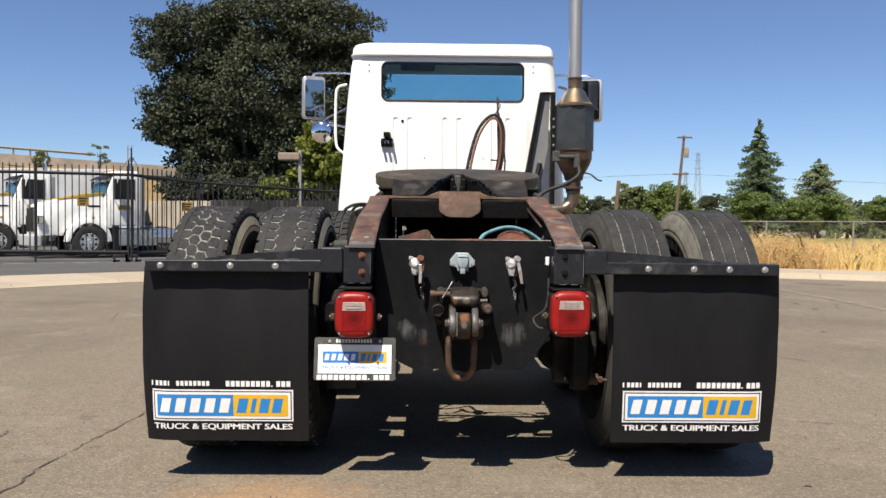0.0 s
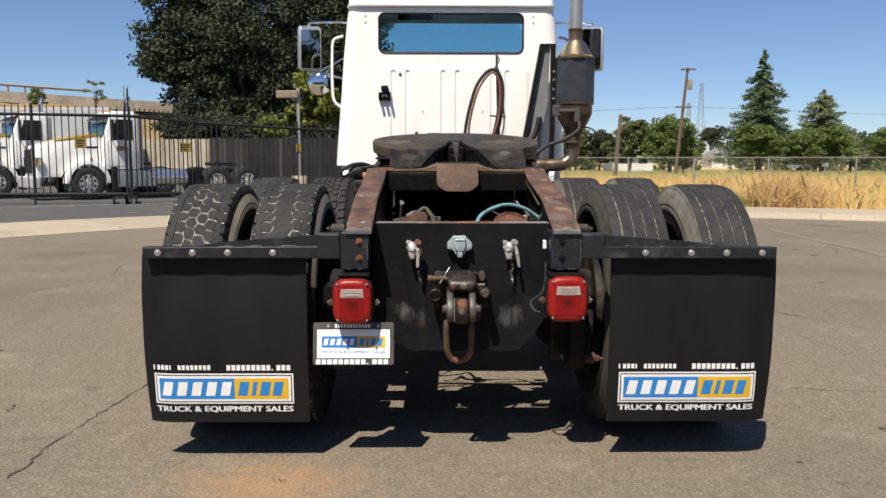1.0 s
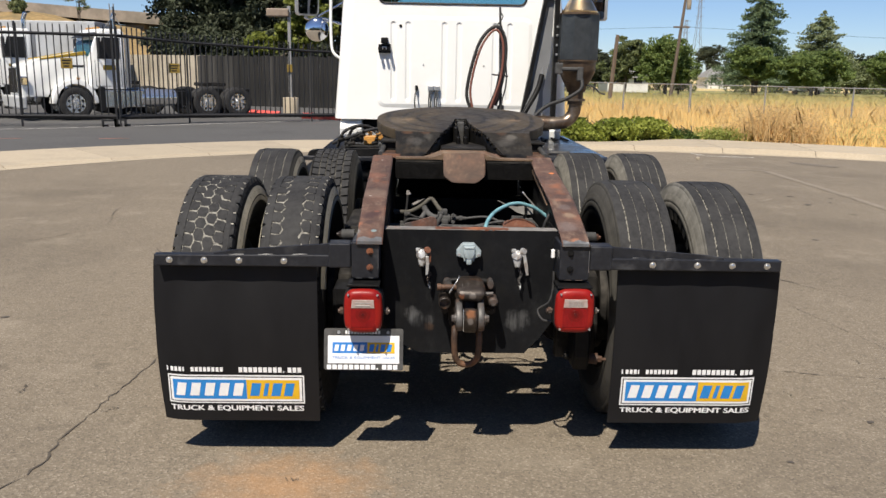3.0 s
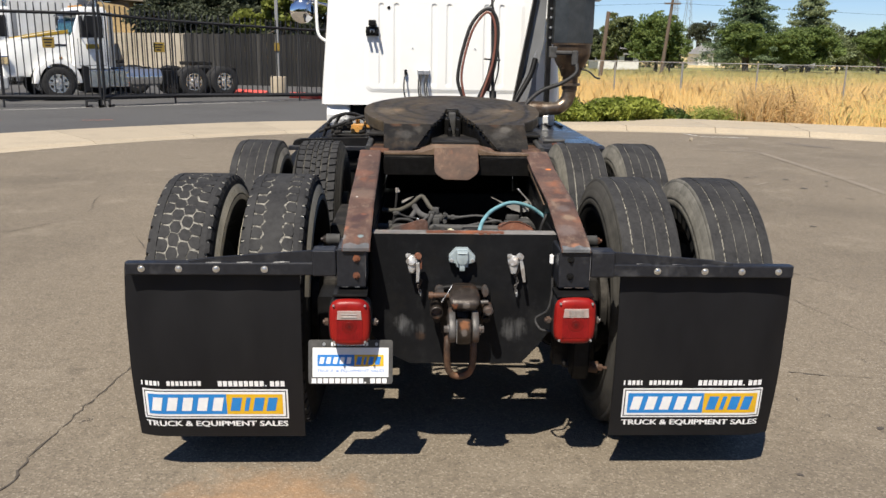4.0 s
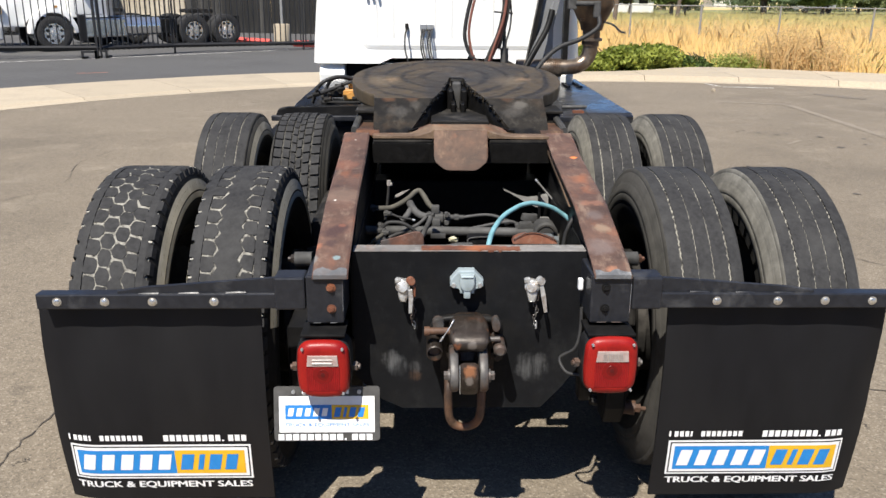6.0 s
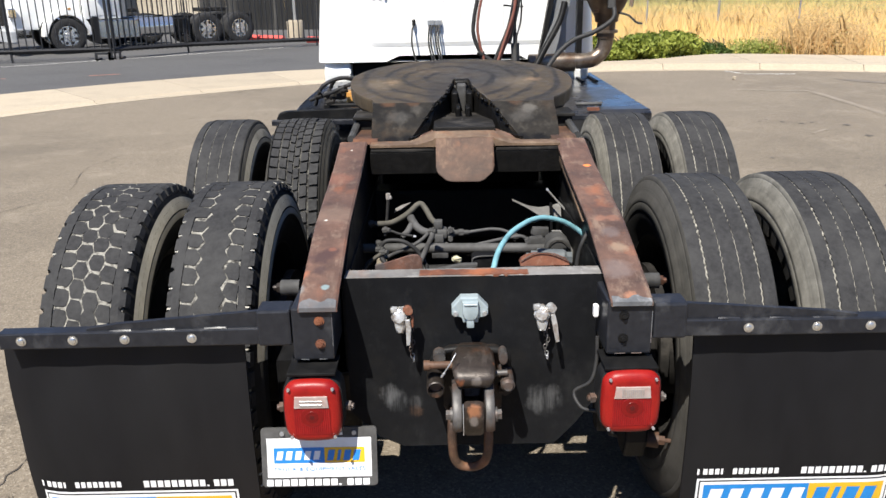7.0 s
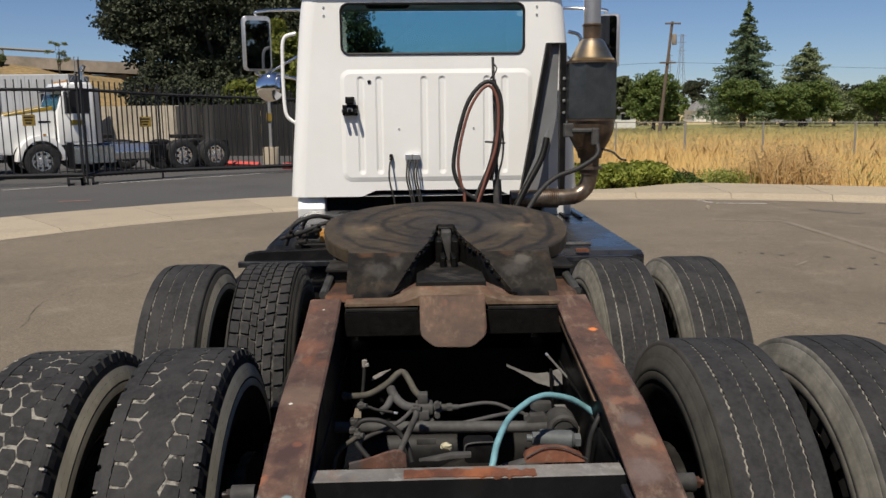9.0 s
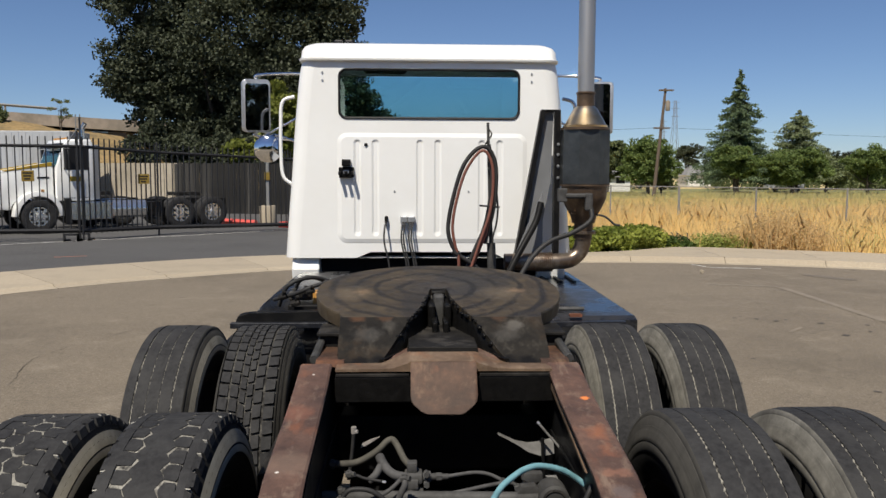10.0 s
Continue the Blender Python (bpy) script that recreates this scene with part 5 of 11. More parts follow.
# tail boxes, lamp shelves, bolts
for sgn in (-1, 1):
    xa, xb = (CX - 0.469, CX - 0.365) if sgn < 0 else (CX + 0.322, CX + 0.437)
    bm = bmesh.new()
    box(bm, xa, xb, 3.245, 3.42, 0.778, 0.921, 0.006)
    tail = part("tail_box", bm, M_BARBLUE, truck, "black painted tail end box with two bolts")
    # paint worn off along the edges, in short runs
    for a, b, n_ in (((xa + 0.004, 3.2465, 0.9185), (xb - 0.004, 3.2465, 0.9185), 2), ((xb - 0.0025, 3.2465, 0.785), (xb - 0.0025, 3.2465, 0.915), 1), ((xa + 0.004, 3.2465, 0.7805), (xb - 0.004, 3.2465, 0.7805), 2)):
        for k in range(n_):
            u0 = (k + random.uniform(0.0, 0.35)) / n_
            u1 = (k + random.uniform(0.55, 1.0)) / n_
            bm = bmesh.new()
            rod(bm, Vector(a).lerp(Vector(b), u0), Vector(a).lerp(Vector(b), u1), random.uniform(0.0010, 0.0014), segs=6)
            part("worn_edge", bm, M_SCRAPE, tail, "bare worn edge")
    for z in (0.885, 0.823):
        bm = bmesh.new()
        bolt(bm, ((xa + xb) / 2 + 0.018 * (1 if sgn < 0 else -0.9), 3.245, z), (0, -1, 0), 0.0088, 0.008)
        part("bolt", bm, M_RUSTBRIGHT if sgn < 0 else M_BLACK, tail, "rusty hexagon bolt" if sgn < 0 else "")
    bm = bmesh.new()
    box(bm, xa - 0.012, xb + 0.006, 3.19, 3.30, 0.760, 0.768, 0.002)
    box(bm, xa + 0.01, xb - 0.01, 3.27, 3.285, 0.768, 0.79, 0.002)
    box(bm, xa + 0.01, xb - 0.01, 3.262, 3.272, 0.60, 0.765, 0.002)
    part("lamp_bracket", bm, M_BLACK, tail)
    # outer pin of the ramp with its nut
    bm = bmesh.new()
    xo = xa if sgn < 0 else xb
    rod(bm, (xo, 3.40, 0.918), (xo + sgn * 0.05, 3.40, 0.918), 0.021, segs=18)
    pin = part("pin", bm, M_DUSTSTEEL, tail, "grey steel pin", smooth=40)
    bm = bmesh.new()
    rod(bm, (xo + sgn * 0.05, 3.40, 0.918), (xo + sgn * 0.061, 3.40, 0.918), 0.014, segs=6)
    rod(bm, (xo + sgn * 0.061, 3.40, 0.918), (xo + sgn * 0.070, 3.40, 0.918), 0.008, segs=10)
    part("nut", bm, M_LATCH, pin, "dull rusty nut", smooth=40)


def barrel(x0, x1, z0, z1, inset, r, bulge=0.006):
    """A rounded box outline whose four sides bow outwards."""
    cx, cz, w, h = (x0 + x1) / 2, (z0 + z1) / 2, (x1 - x0) / 2 - inset, (z1 - z0) / 2 - inset
    out = []
    base_ = rounded(-w, w, -h, h, r, 6)
    for i, (x, z) in enumerate(base_):
        nx_, nz_ = base_[(i + 1) % len(base_)]
        steps = 6 if i % 7 == 6 else 1
        for k in range(steps):
            px, pz = x + (nx_ - x) * k / steps, z + (nz_ - z) * k / steps
            out.append((cx + px * (1 + bulge / w * (1 - (pz / h) ** 2)), cz + pz * (1 + bulge / h * (1 - (px / w) ** 2))))
    return out


def tail_lamp(x0, x1, z0, z1, ribbed):
    bm = bmesh.new()
    prism(bm, barrel(x0, x1, z0, z1, -0.003, 0.028), "y", 3.196, 3.262, 0.006)
    lamp = part("tail_lamp", bm, M_SEAL, truck, "square red tail lamp with a clear window")
    bm = bmesh.new()
    rings_ = []
    for inset, y, r in ((0.0, 3.205, 0.028), (0.0, 3.189, 0.028), (0.003, 3.180, 0.027), (0.009, 3.1735, 0.024), (0.021, 3.1690, 0.016), (0.0245, 3.1700, 0.010), (0.040, 3.1685, 0.008)):
        rings_.append([bm.verts.new((x, y, z)) for x, z in barrel(x0, x1, z0, z1, inset, r, 0.006 if inset < 0.02 else 0.003)])
    n = len(rings_[0])
    for a, b in zip(rings_, rings_[1:]):
        for i in range(n):
            bm.faces.new((a[i], a[(i + 1) % n], b[(i + 1) % n], b[i]))
    bm.faces.new(rings_[-1])
    bm.faces.new(rings_[0][::-1])
    part("red_lens", bm, M_REDDEEP, lamp, "domed red lens", smooth=60)
    wx0, wx1, wz0, wz1 = x0 + 0.023, x1 - 0.023, z1 - 0.062, z1 - 0.030
    bm = bmesh.new()
    prism(bm, [(wx0 + 0.003, wz1), (wx1 - 0.003, wz1), (wx1, wz0), (wx0, wz0)], "y", 3.1655, 3.176, 0.0015)
    window = part("clear_window", bm, M_CLEARLENS, lamp, "milky clear lens window")
    if ribbed:
        for k in range(11):
            a = wx0 + 0.020 + k * (wx1 - wx0 - 0.040) / 10
            bm = bmesh.new()
            box(bm, a - 0.0013, a + 0.0013, 3.1635, 3.1665, wz0 + 0.007, wz1 - 0.006, 0.0004, segs=1)
            part("prism_rib", bm, M_LENSRIB, window)
    else:
        for za, zb, mt in ((wz0 + 0.006, wz0 + 0.012, M_LENSRIB), (wz0 + 0.018, wz0 + 0.0215, M_LENSRIB)):
            bm = bmesh.new()
            box(bm, wx0 + 0.015, wx1 - 0.016, 3.1637, 3.1665, za, zb, 0.001, segs=1)
            part("prism_rib", bm, mt, window)
    # fluted lower field with the bulb behind it
    bm = bmesh.new()
    flutes = []
    fx0, fx1 = x0 + 0.021, x1 - 0.021
    for k in range(18):
        a = fx0 + (fx1 - fx0) * k / 18
        b = fx0 + (fx1 - fx0) * (k + 1) / 18
        flutes += [(a, 3.1682), ((a + b) / 2, 3.1670)]
    prism(bm, flutes + [(fx1, 3.1682), (fx1, 3.176), (fx0, 3.176)], "z", z0 + 0.022, wz0 - 0.003)
    field_ = part("fluted_lens", bm, M_RED, lamp, "fluted red lens field")
    zb, cx = (z0 + 0.022 + wz0) / 2 + 0.012, (x0 + x1) / 2
    for r, y0, mt, nm in ((0.030, 3.1668, M_REDMID, "reflector_ring"), (0.017, 3.1660, M_REDDARK, "bulb_ring"), (0.0065, 3.1652, M_BULB, "bulb")):
        bm = bmesh.new()
        rod(bm, (cx, y0 + 0.002, zb), (cx, y0, zb), r, r * 0.9, segs=24)
        part(nm, bm, mt, field_)
    for x in (x0 + 0.012, x1 - 0.012):
        for z in (z0 + 0.012, z1 - 0.012):
            bm = bmesh.new()
            rod(bm, (x, 3.172, z), (x, 3.1655, z), 0.0044, 0.0034, segs=12)
            part("screw", bm, M_ZINC, lamp)
    zc = (z0 + z1) / 2 - 0.012
    for sgn, xx in ((-1, x0), (1, x1)):
        bm = bmesh.new()
        rod(bm, (xx - sgn * 0.004, 3.235, zc), (xx + sgn * 0.018, 3.232, zc), 0.008, segs=10)
        rod(bm, (xx + sgn * 0.014, 3.232, zc), (xx + sgn * 0.026, 3.230, zc), 0.014, segs=6)
        rod(bm, (xx + sgn * 0.026, 3.230, zc), (xx + sgn * 0.032, 3.229, zc), 0.008, segs=10)
        part("mounting_nut", bm, M_WORNIRON, lamp)


tail_lamp(-0.267, -0.134, 0.588, 0.746, False)
tail_lamp(0.529, 0.666, 0.596, 0.756, True)

# tail plate with flange and ragged tabs
bm = bmesh.new()
prism(bm, [(-0.132, 0.942), (-0.132, 0.545), (-0.05, 0.462), (0.012, 0.432), (0.439, 0.432), (0.50, 0.50), (0.552, 0.575), (0.556, 0.942)], "y", 3.395, 3.405)
plate = part("tail_plate", bm, M_PLATE, truck, "black steel closing plate between the chassis rails")
bm = bmesh.new()
box(bm, -0.131, 0.555, 3.3955, 3.455, 0.936, 0.9445, 0.002)
part("plate_flange", bm, M_FLANGE, plate, "flange of bare grey steel")
for x0, x1, y0, y1 in ((0.07, 0.30, 3.398, 3.444), (0.22, 0.36, 3.393, 3.43)):
    bm = bmesh.new()
    n = 14
    top = [(x0 + (x1 - x0) * i / n, y0 + random.uniform(0, 0.006)) for i in range(n + 1)] + [(x1 - (x1 - x0) * i / n, y1 - random.uniform(0, 0.01)) for i in range(n + 1)]
    prism(bm, top, "z", 0.940, 0.9465 + 0.001 * (x0 > 0.1))
    part("rust_patch", bm, M_RUSTBRIGHT, plate, "strip of bright orange rust")
bm = bmesh.new()
prism(bm, [(-0.052, 0.940), (-0.052, 0.954), (-0.013, 0.962), (0.030, 0.976), (0.050, 0.982), (0.066, 0.981), (0.076, 0.970), (0.078, 0.940)], "y", 3.462, 3.472, 0.002)
part("lifting_tab", bm, M_TAB, plate, "ragged rusty steel tab, grey towards its end")
bm = bmesh.new()
tab = [(0.345, 0.0), (0.350, 0.018), (0.365, 0.028), (0.385, 0.034), (0.421, 0.034), (0.445, 0.028), (0.460, 0.018), (0.474, 0.010), (0.480, 0.0)]
for dy in (0.0, 0.05):
    a = [bm.verts.new((x, 3.462 + dy, 0.9445)) for x, h in tab]
    b = [bm.verts.new((x, 3.466 + dy * 0.8, 0.9445 + h * (1.0 - 6 * dy))) for x, h in tab]
    for i in range(len(tab) - 1):
        bm.faces.new((a[i], a[i + 1], b[i + 1], b[i]))
bm.verts.ensure_lookup_table()
m = len(tab)
for i in range(m - 1):
    bm.faces.new((bm.verts[m + i], bm.verts[m + i + 1], bm.verts[3 * m + i + 1], bm.verts[3 * m + i]))
part("lifting_tab", bm, M_RUSTBRIGHT, plate, "bent rusty steel tab", smooth=50)
bm = bmesh.new()
tube(bm, [(0.345, 3.461, 0.958), (0.385, 3.461, 0.980), (0.425, 3.461, 0.979), (0.465, 3.461, 0.962), (0.485, 3.461, 0.950)], 0.0014, 6, 5)
part("strap_edge", bm, M_DUSTSTEEL, plate, "scraped grey edge above the tab", smooth=60)
# light socket and coupling heads with chains
bm = bmesh.new()
prism(bm, [(0.178, 0.894), (0.224, 0.894), (0.251, 0.864), (0.251, 0.845), (0.240, 0.838), (0.224, 0.843), (0.224, 0.822), (0.184, 0.822), (0.184, 0.843), (0.166, 0.838), (0.154, 0.845), (0.154, 0.866)], "y", 3.362, 3.396, 0.004)
socket = part("light_socket", bm, M_SOCKET, truck, "grey metal trailer light socket with closed lid")
bm = bmesh.new()
prism(bm, [(0.182, 0.886), (0.224, 0.886), (0.225, 0.856), (0.219, 0.841), (0.211, 0.835), (0.195, 0.835), (0.187, 0.841), (0.181, 0.856)], "y", 3.345, 3.364, 0.004)
box(bm, 0.193, 0.213, 3.348, 3.364, 0.812, 0.838, 0.003)
lid = part("lid", bm, M_SOCKET, socket, smooth=40)
bm = bmesh.new()
rod(bm, (0.186, 3.345, 0.880), (0.220, 3.345, 0.880), 0.0034, segs=10)
part("hinge_pin", bm, M_SOCKET, lid)
for x in (0.164, 0.241):
    bm = bmesh.new()
    rod(bm, (x, 3.362, 0.850), (x, 3.354, 0.850), 0.007, 0.006, segs=12)
    part("screw", bm, M_ZINC, socket)
for x, rusty in ((0.020, True), (0.394, False)):
    bm = bmesh.new()
    rod(bm, (x, 3.396, 0.858), (x, 3.352, 0.862), 0.018, 0.016, segs=18)
    # cap, its rim and the neck below
    rod(bm, (x, 3.354, 0.868), (x - 0.004, 3.336, 0.870), 0.0205, 0.0205, segs=20)
    rod(bm, (x - 0.004, 3.336, 0.870), (x - 0.005, 3.330, 0.871), 0.0205, 0.0150, segs=20)
    prism(bm, [(x - 0.019, 0.872), (x + 0.014, 0.876), (x + 0.012, 0.842), (x + 0.006, 0.822), (x - 0.010, 0.822), (x - 0.017, 0.842)], "y", 3.334, 3.356, 0.005)
    box(bm, x - 0.026, x - 0.008, 3.334, 3.350, 0.880, 0.895, 0.004)
    bmesh.ops.subdivide_edges(bm, edges=bm.edges[:], cuts=1, use_grid_fill=True)
    for v in bm.verts:
        v.co += Vector((random.uniform(-1, 1), random.uniform(-1, 1), random.uniform(-1, 1))) * 0.0012
    bmesh.ops.translate(bm, verts=bm.verts, vec=(0, 0, -0.016))
    glad = part("glad_hand", bm, M_SILVER, truck, "silver painted air coupling head with dust cap", smooth=35)
    # lever that hangs down beside the cap
    bm = bmesh.new()
    if rusty:
        prism(bm, [(x + 0.012, 0.864), (x + 0.024, 0.866), (x + 0.027, 0.838), (x + 0.023, 0.792), (x + 0.013, 0.790), (x + 0.013, 0.835)], "y", 3.326, 3.333, 0.002)
    else:
        prism(bm, [(x + 0.014, 0.892), (x + 0.026, 0.886), (x + 0.036, 0.845), (x + 0.043, 0.794), (x + 0.033, 0.792), (x + 0.024, 0.836)], "y", 3.326, 3.334, 0.002)
    bmesh.ops.translate(bm, verts=bm.verts, vec=(0, 0, -0.016))
    part("lever", bm, M_SILVER, glad, "pale worn steel lever")
    bm = bmesh.new()
    rod(bm, (x + 0.018, 3.340, 0.872), (x + 0.022, 3.324, 0.874), 0.013, 0.011, segs=14)
    part("pivot", bm, M_RUSTBRIGHT if rusty else M_SILVER, glad, "rust-orange pivot" if rusty else "", smooth=40)
    if rusty:
        bm = bmesh.new()
        prism(bm, [(x + 0.026, 0.860), (x + 0.034, 0.858), (x + 0.033, 0.824), (x + 0.027, 0.822)], "y", 3.334, 3.342, 0.002)
        part("rust_edge", bm, M_RUSTBRIGHT, glad, "rusty edge")
    for k in range(12):
        bm = bmesh.new()
        q = Matrix.Translation((x + (0.026 if rusty else 0.012) + 0.004 * math.sin(k * 1.3), 3.345 + 0.003 * k * 0.5, 0.835 - 0.0105 * k)) @ Matrix.Rotation(radians(90 * (k % 2) + 15), 4, "Z") @ Matrix.Rotation(radians(90), 4, "X")
        ring, m = [], 8
        for a in range(m):
            t = 2 * math.pi * a / m
            c = Vector((0.0045 * math.cos(t), 0.0078 * math.sin(t), 0))
            nrm = Vector((math.cos(t), math.sin(t), 0))
            ring.append([bm.verts.new(q @ (c + 0.0016 * (math.cos(b) * nrm + math.sin(b) * Vector((0, 0, 1))))) for b in (0, 1.57, 3.14, 4.71)])
        for a in range(m):
            for b in range(4):
                bm.faces.new((ring[a][b], ring[(a + 1) % m][b], ring[(a + 1) % m][(b + 1) % 4], ring[a][(b + 1) % 4]))
        part("chain_link", bm, M_ZINC if k > 9 else M_WORNIRON, glad)

# pintle hook
bm = bmesh.new()
prism(bm, rounded(0.128, 0.288, 0.552, 0.745, 0.02), "y", 3.372, 3.396, 0.004)
hook = part("pintle_hook", bm, M_IRON, truck, "worn cast-iron towing hook with rust on the latch")
# domed latch, widest above its middle
bm = bmesh.new()
dome = []
for z, hw, yf, r in ((0.692, 0.035, 3.246, 0.006), (0.697, 0.040, 3.232, 0.008), (0.710, 0.046, 3.222, 0.010), (0.726, 0.053, 3.224, 0.013), (0.739, 0.056, 3.236, 0.018), (0.749, 0.053, 3.258, 0.020), (0.757, 0.046, 3.286, 0.020), (0.761, 0.038, 3.316, 0.018)):
    dome.append([bm.verts.new((0.2075 + x, y, z)) for x, y in rounded(-hw, hw, yf, 3.372, r, 4)])
n = len(dome[0])
for a, b in zip(dome, dome[1:]):
    for k in range(n):
        bm.faces.new((a[k], a[(k + 1) % n], b[(k + 1) % n], b[k]))
bm.faces.new(dome[0][::-1])
bm.faces.new(dome[-1])
part("latch", bm, M_LATCHTOP, hook, "rounded latch worn bare with orange rust", smooth=50)
bm = bmesh.new()
tube(bm, [(0.104, 3.352, 0.690), (0.103, 3.350, 0.718), (0.112, 3.350, 0.738), (0.135, 3.350, 0.748), (0.205, 3.350, 0.752), (0.275, 3.350, 0.746), (0.295, 3.350, 0.736), (0.301, 3.350, 0.718), (0.300, 3.352, 0.690)], 0.0105, 10, 6)
part("hinge_ear", bm, M_BLACK, hook, "black cast ears behind the latch", smooth=50)
bm = bmesh.new()
prism(bm, [(3.385, 0.70), (3.385, 0.58), (3.24, 0.572), (3.190, 0.585), (3.172, 0.62), (3.178, 0.672), (3.20, 0.678), (3.215, 0.645), (3.25, 0.63), (3.315, 0.63), (3.335, 0.66), (3.335, 0.70)], "x", 0.1755, 0.2315, 0.012)
part("jaw", bm, M_JAW, hook, "rusty lower jaw", smooth=50)
# boss, cross pin and bolts on the two sides
bm = bmesh.new()
rod(bm, (0.119, 3.345, 0.744), (0.119, 3.312, 0.744), 0.0175, 0.0160, segs=20)
part("hinge_nut", bm, M_WORNIRON, hook, smooth=40)
bm = bmesh.new()
rod(bm, (0.080, 3.282, 0.739), (0.152, 3.282, 0.739), 0.0105, segs=14)
rod(bm, (0.078, 3.282, 0.739), (0.094, 3.282, 0.739), 0.0135, segs=14)
part("latch_pin", bm, M_TONGUE, hook, "rust-tipped latch pin", smooth=40)
bm = bmesh.new()
prism(bm, [(0.287 + 0.0125 * math.cos(a), 0.744 + 0.020 * math.sin(a)) for a in np.linspace(0, 2 * math.pi, 17)[:-1].tolist()], "y", 3.305, 3.345, 0.003)
part("hinge_nut", bm, M_WORNIRON, hook, "scraped bare oval boss", smooth=40)
bm = bmesh.new()
rod(bm, (0.256, 3.285, 0.712), (0.296, 3.282, 0.714), 0.0082, segs=12)
part("latch_clip", bm, M_WORNIRON, hook, smooth=40)
# open tube end and solid bolt end beside the jaw
bm = bmesh.new()
for a, b in (((3.372, 0.0235), (3.262, 0.0235)), ((3.262, 0.0235), (3.259, 0.0205)), ((3.259, 0.0205), (3.285, 0.0165))):
    rod(bm, (0.108, a[0], 0.678), (0.108, b[0], 0.678), a[1], b[1], segs=24, caps=False)
tube_end = part("bolt", bm, M_LATCH, hook, "rusty open tube end", smooth=40)
bm = bmesh.new()
rod(bm, (0.108, 3.29, 0.678), (0.108, 3.284, 0.678), 0.0165, segs=20)
part("tube_plug", bm, M_WORNIRON, tube_end)
bm = bmesh.new()
rod(bm, (0.296, 3.372, 0.684), (0.296, 3.268, 0.684), 0.0185, segs=24)
rod(bm, (0.296, 3.268, 0.684), (0.296, 3.260, 0.684), 0.0175, 0.012, segs=24)
part("bolt", bm, M_WORNIRON, hook, "scraped steel bolt end", smooth=40)
for sgn, xl in ((-1, 0.1625), (1, 0.2460)):
    bm = bmesh.new()
    rod(bm, (0.204 + sgn * 0.092, 3.372, 0.628), (0.204 + sgn * 0.092, 3.350, 0.628), 0.019, segs=6)
    rod(bm, (0.204 + sgn * 0.092, 3.350, 0.628), (0.204 + sgn * 0.092, 3.338, 0.628), 0.011, 0.009, segs=12)
    part("flange_nut", bm, M_IRON, hook, smooth=40)
    bm = bmesh.new()
    prism(bm, [(3.33, 0.592), (3.33, 0.680), (3.27, 0.696), (3.235, 0.692), (3.205, 0.672), (3.184, 0.648), (3.178, 0.620), (3.186, 0.598), (3.205, 0.586), (3.25, 0.586)], "x", xl - 0.0125, xl + 0.0125, 0.006)
    part("jaw_lug", bm, M_WORNIRON, hook, "worn steel lug beside the jaw", smooth=40)
    bm = bmesh.new()
    rod(bm, (xl + sgn * 0.012, 3.206, 0.636), (xl + sgn * 0.018, 3.206, 0.636), 0.0195, segs=18)
    rod(bm, (xl + sgn * 0.018, 3.206, 0.636), (xl + sgn * 0.029, 3.206, 0.636), 0.0140, segs=6)
    part("jaw_pin", bm, M_WORNIRON, hook, smooth=40)
bm = bmesh.new()
tube(bm, [(0.162, 3.245, 0.790), (0.145, 3.232, 0.764), (0.126, 3.236, 0.732)], 0.0017, 6, 4)
rod(bm, (0.131, 3.233, 0.741), (0.124, 3.236, 0.728), 0.0032, segs=8)
part("safety_wire", bm, M_ZINC, hook, smooth=60)
bm = bmesh.new()
tube(bm, [(0.1765, 3.176, 0.682), (0.1770, 3.168, 0.640), (0.1775, 3.176, 0.594)], 0.0012, 6, 4)
part("safety_wire", bm, M_ZINC, hook, smooth=60)
bm = bmesh.new()
tube(bm, [(0.152, 3.385, 0.560), (0.150, 3.31, 0.560), (0.149, 3.292, 0.515), (0.154, 3.300, 0.452), (0.171, 3.312, 0.420), (0.199, 3.316, 0.411), (0.226, 3.312, 0.421), (0.243, 3.300, 0.453), (0.247, 3.292, 0.515), (0.246, 3.31, 0.560), (0.244, 3.385, 0.560)], 0.0125, 12)
part("tow_loop", bm, M_TONGUE, hook, "bent rusty tow loop", smooth=60)

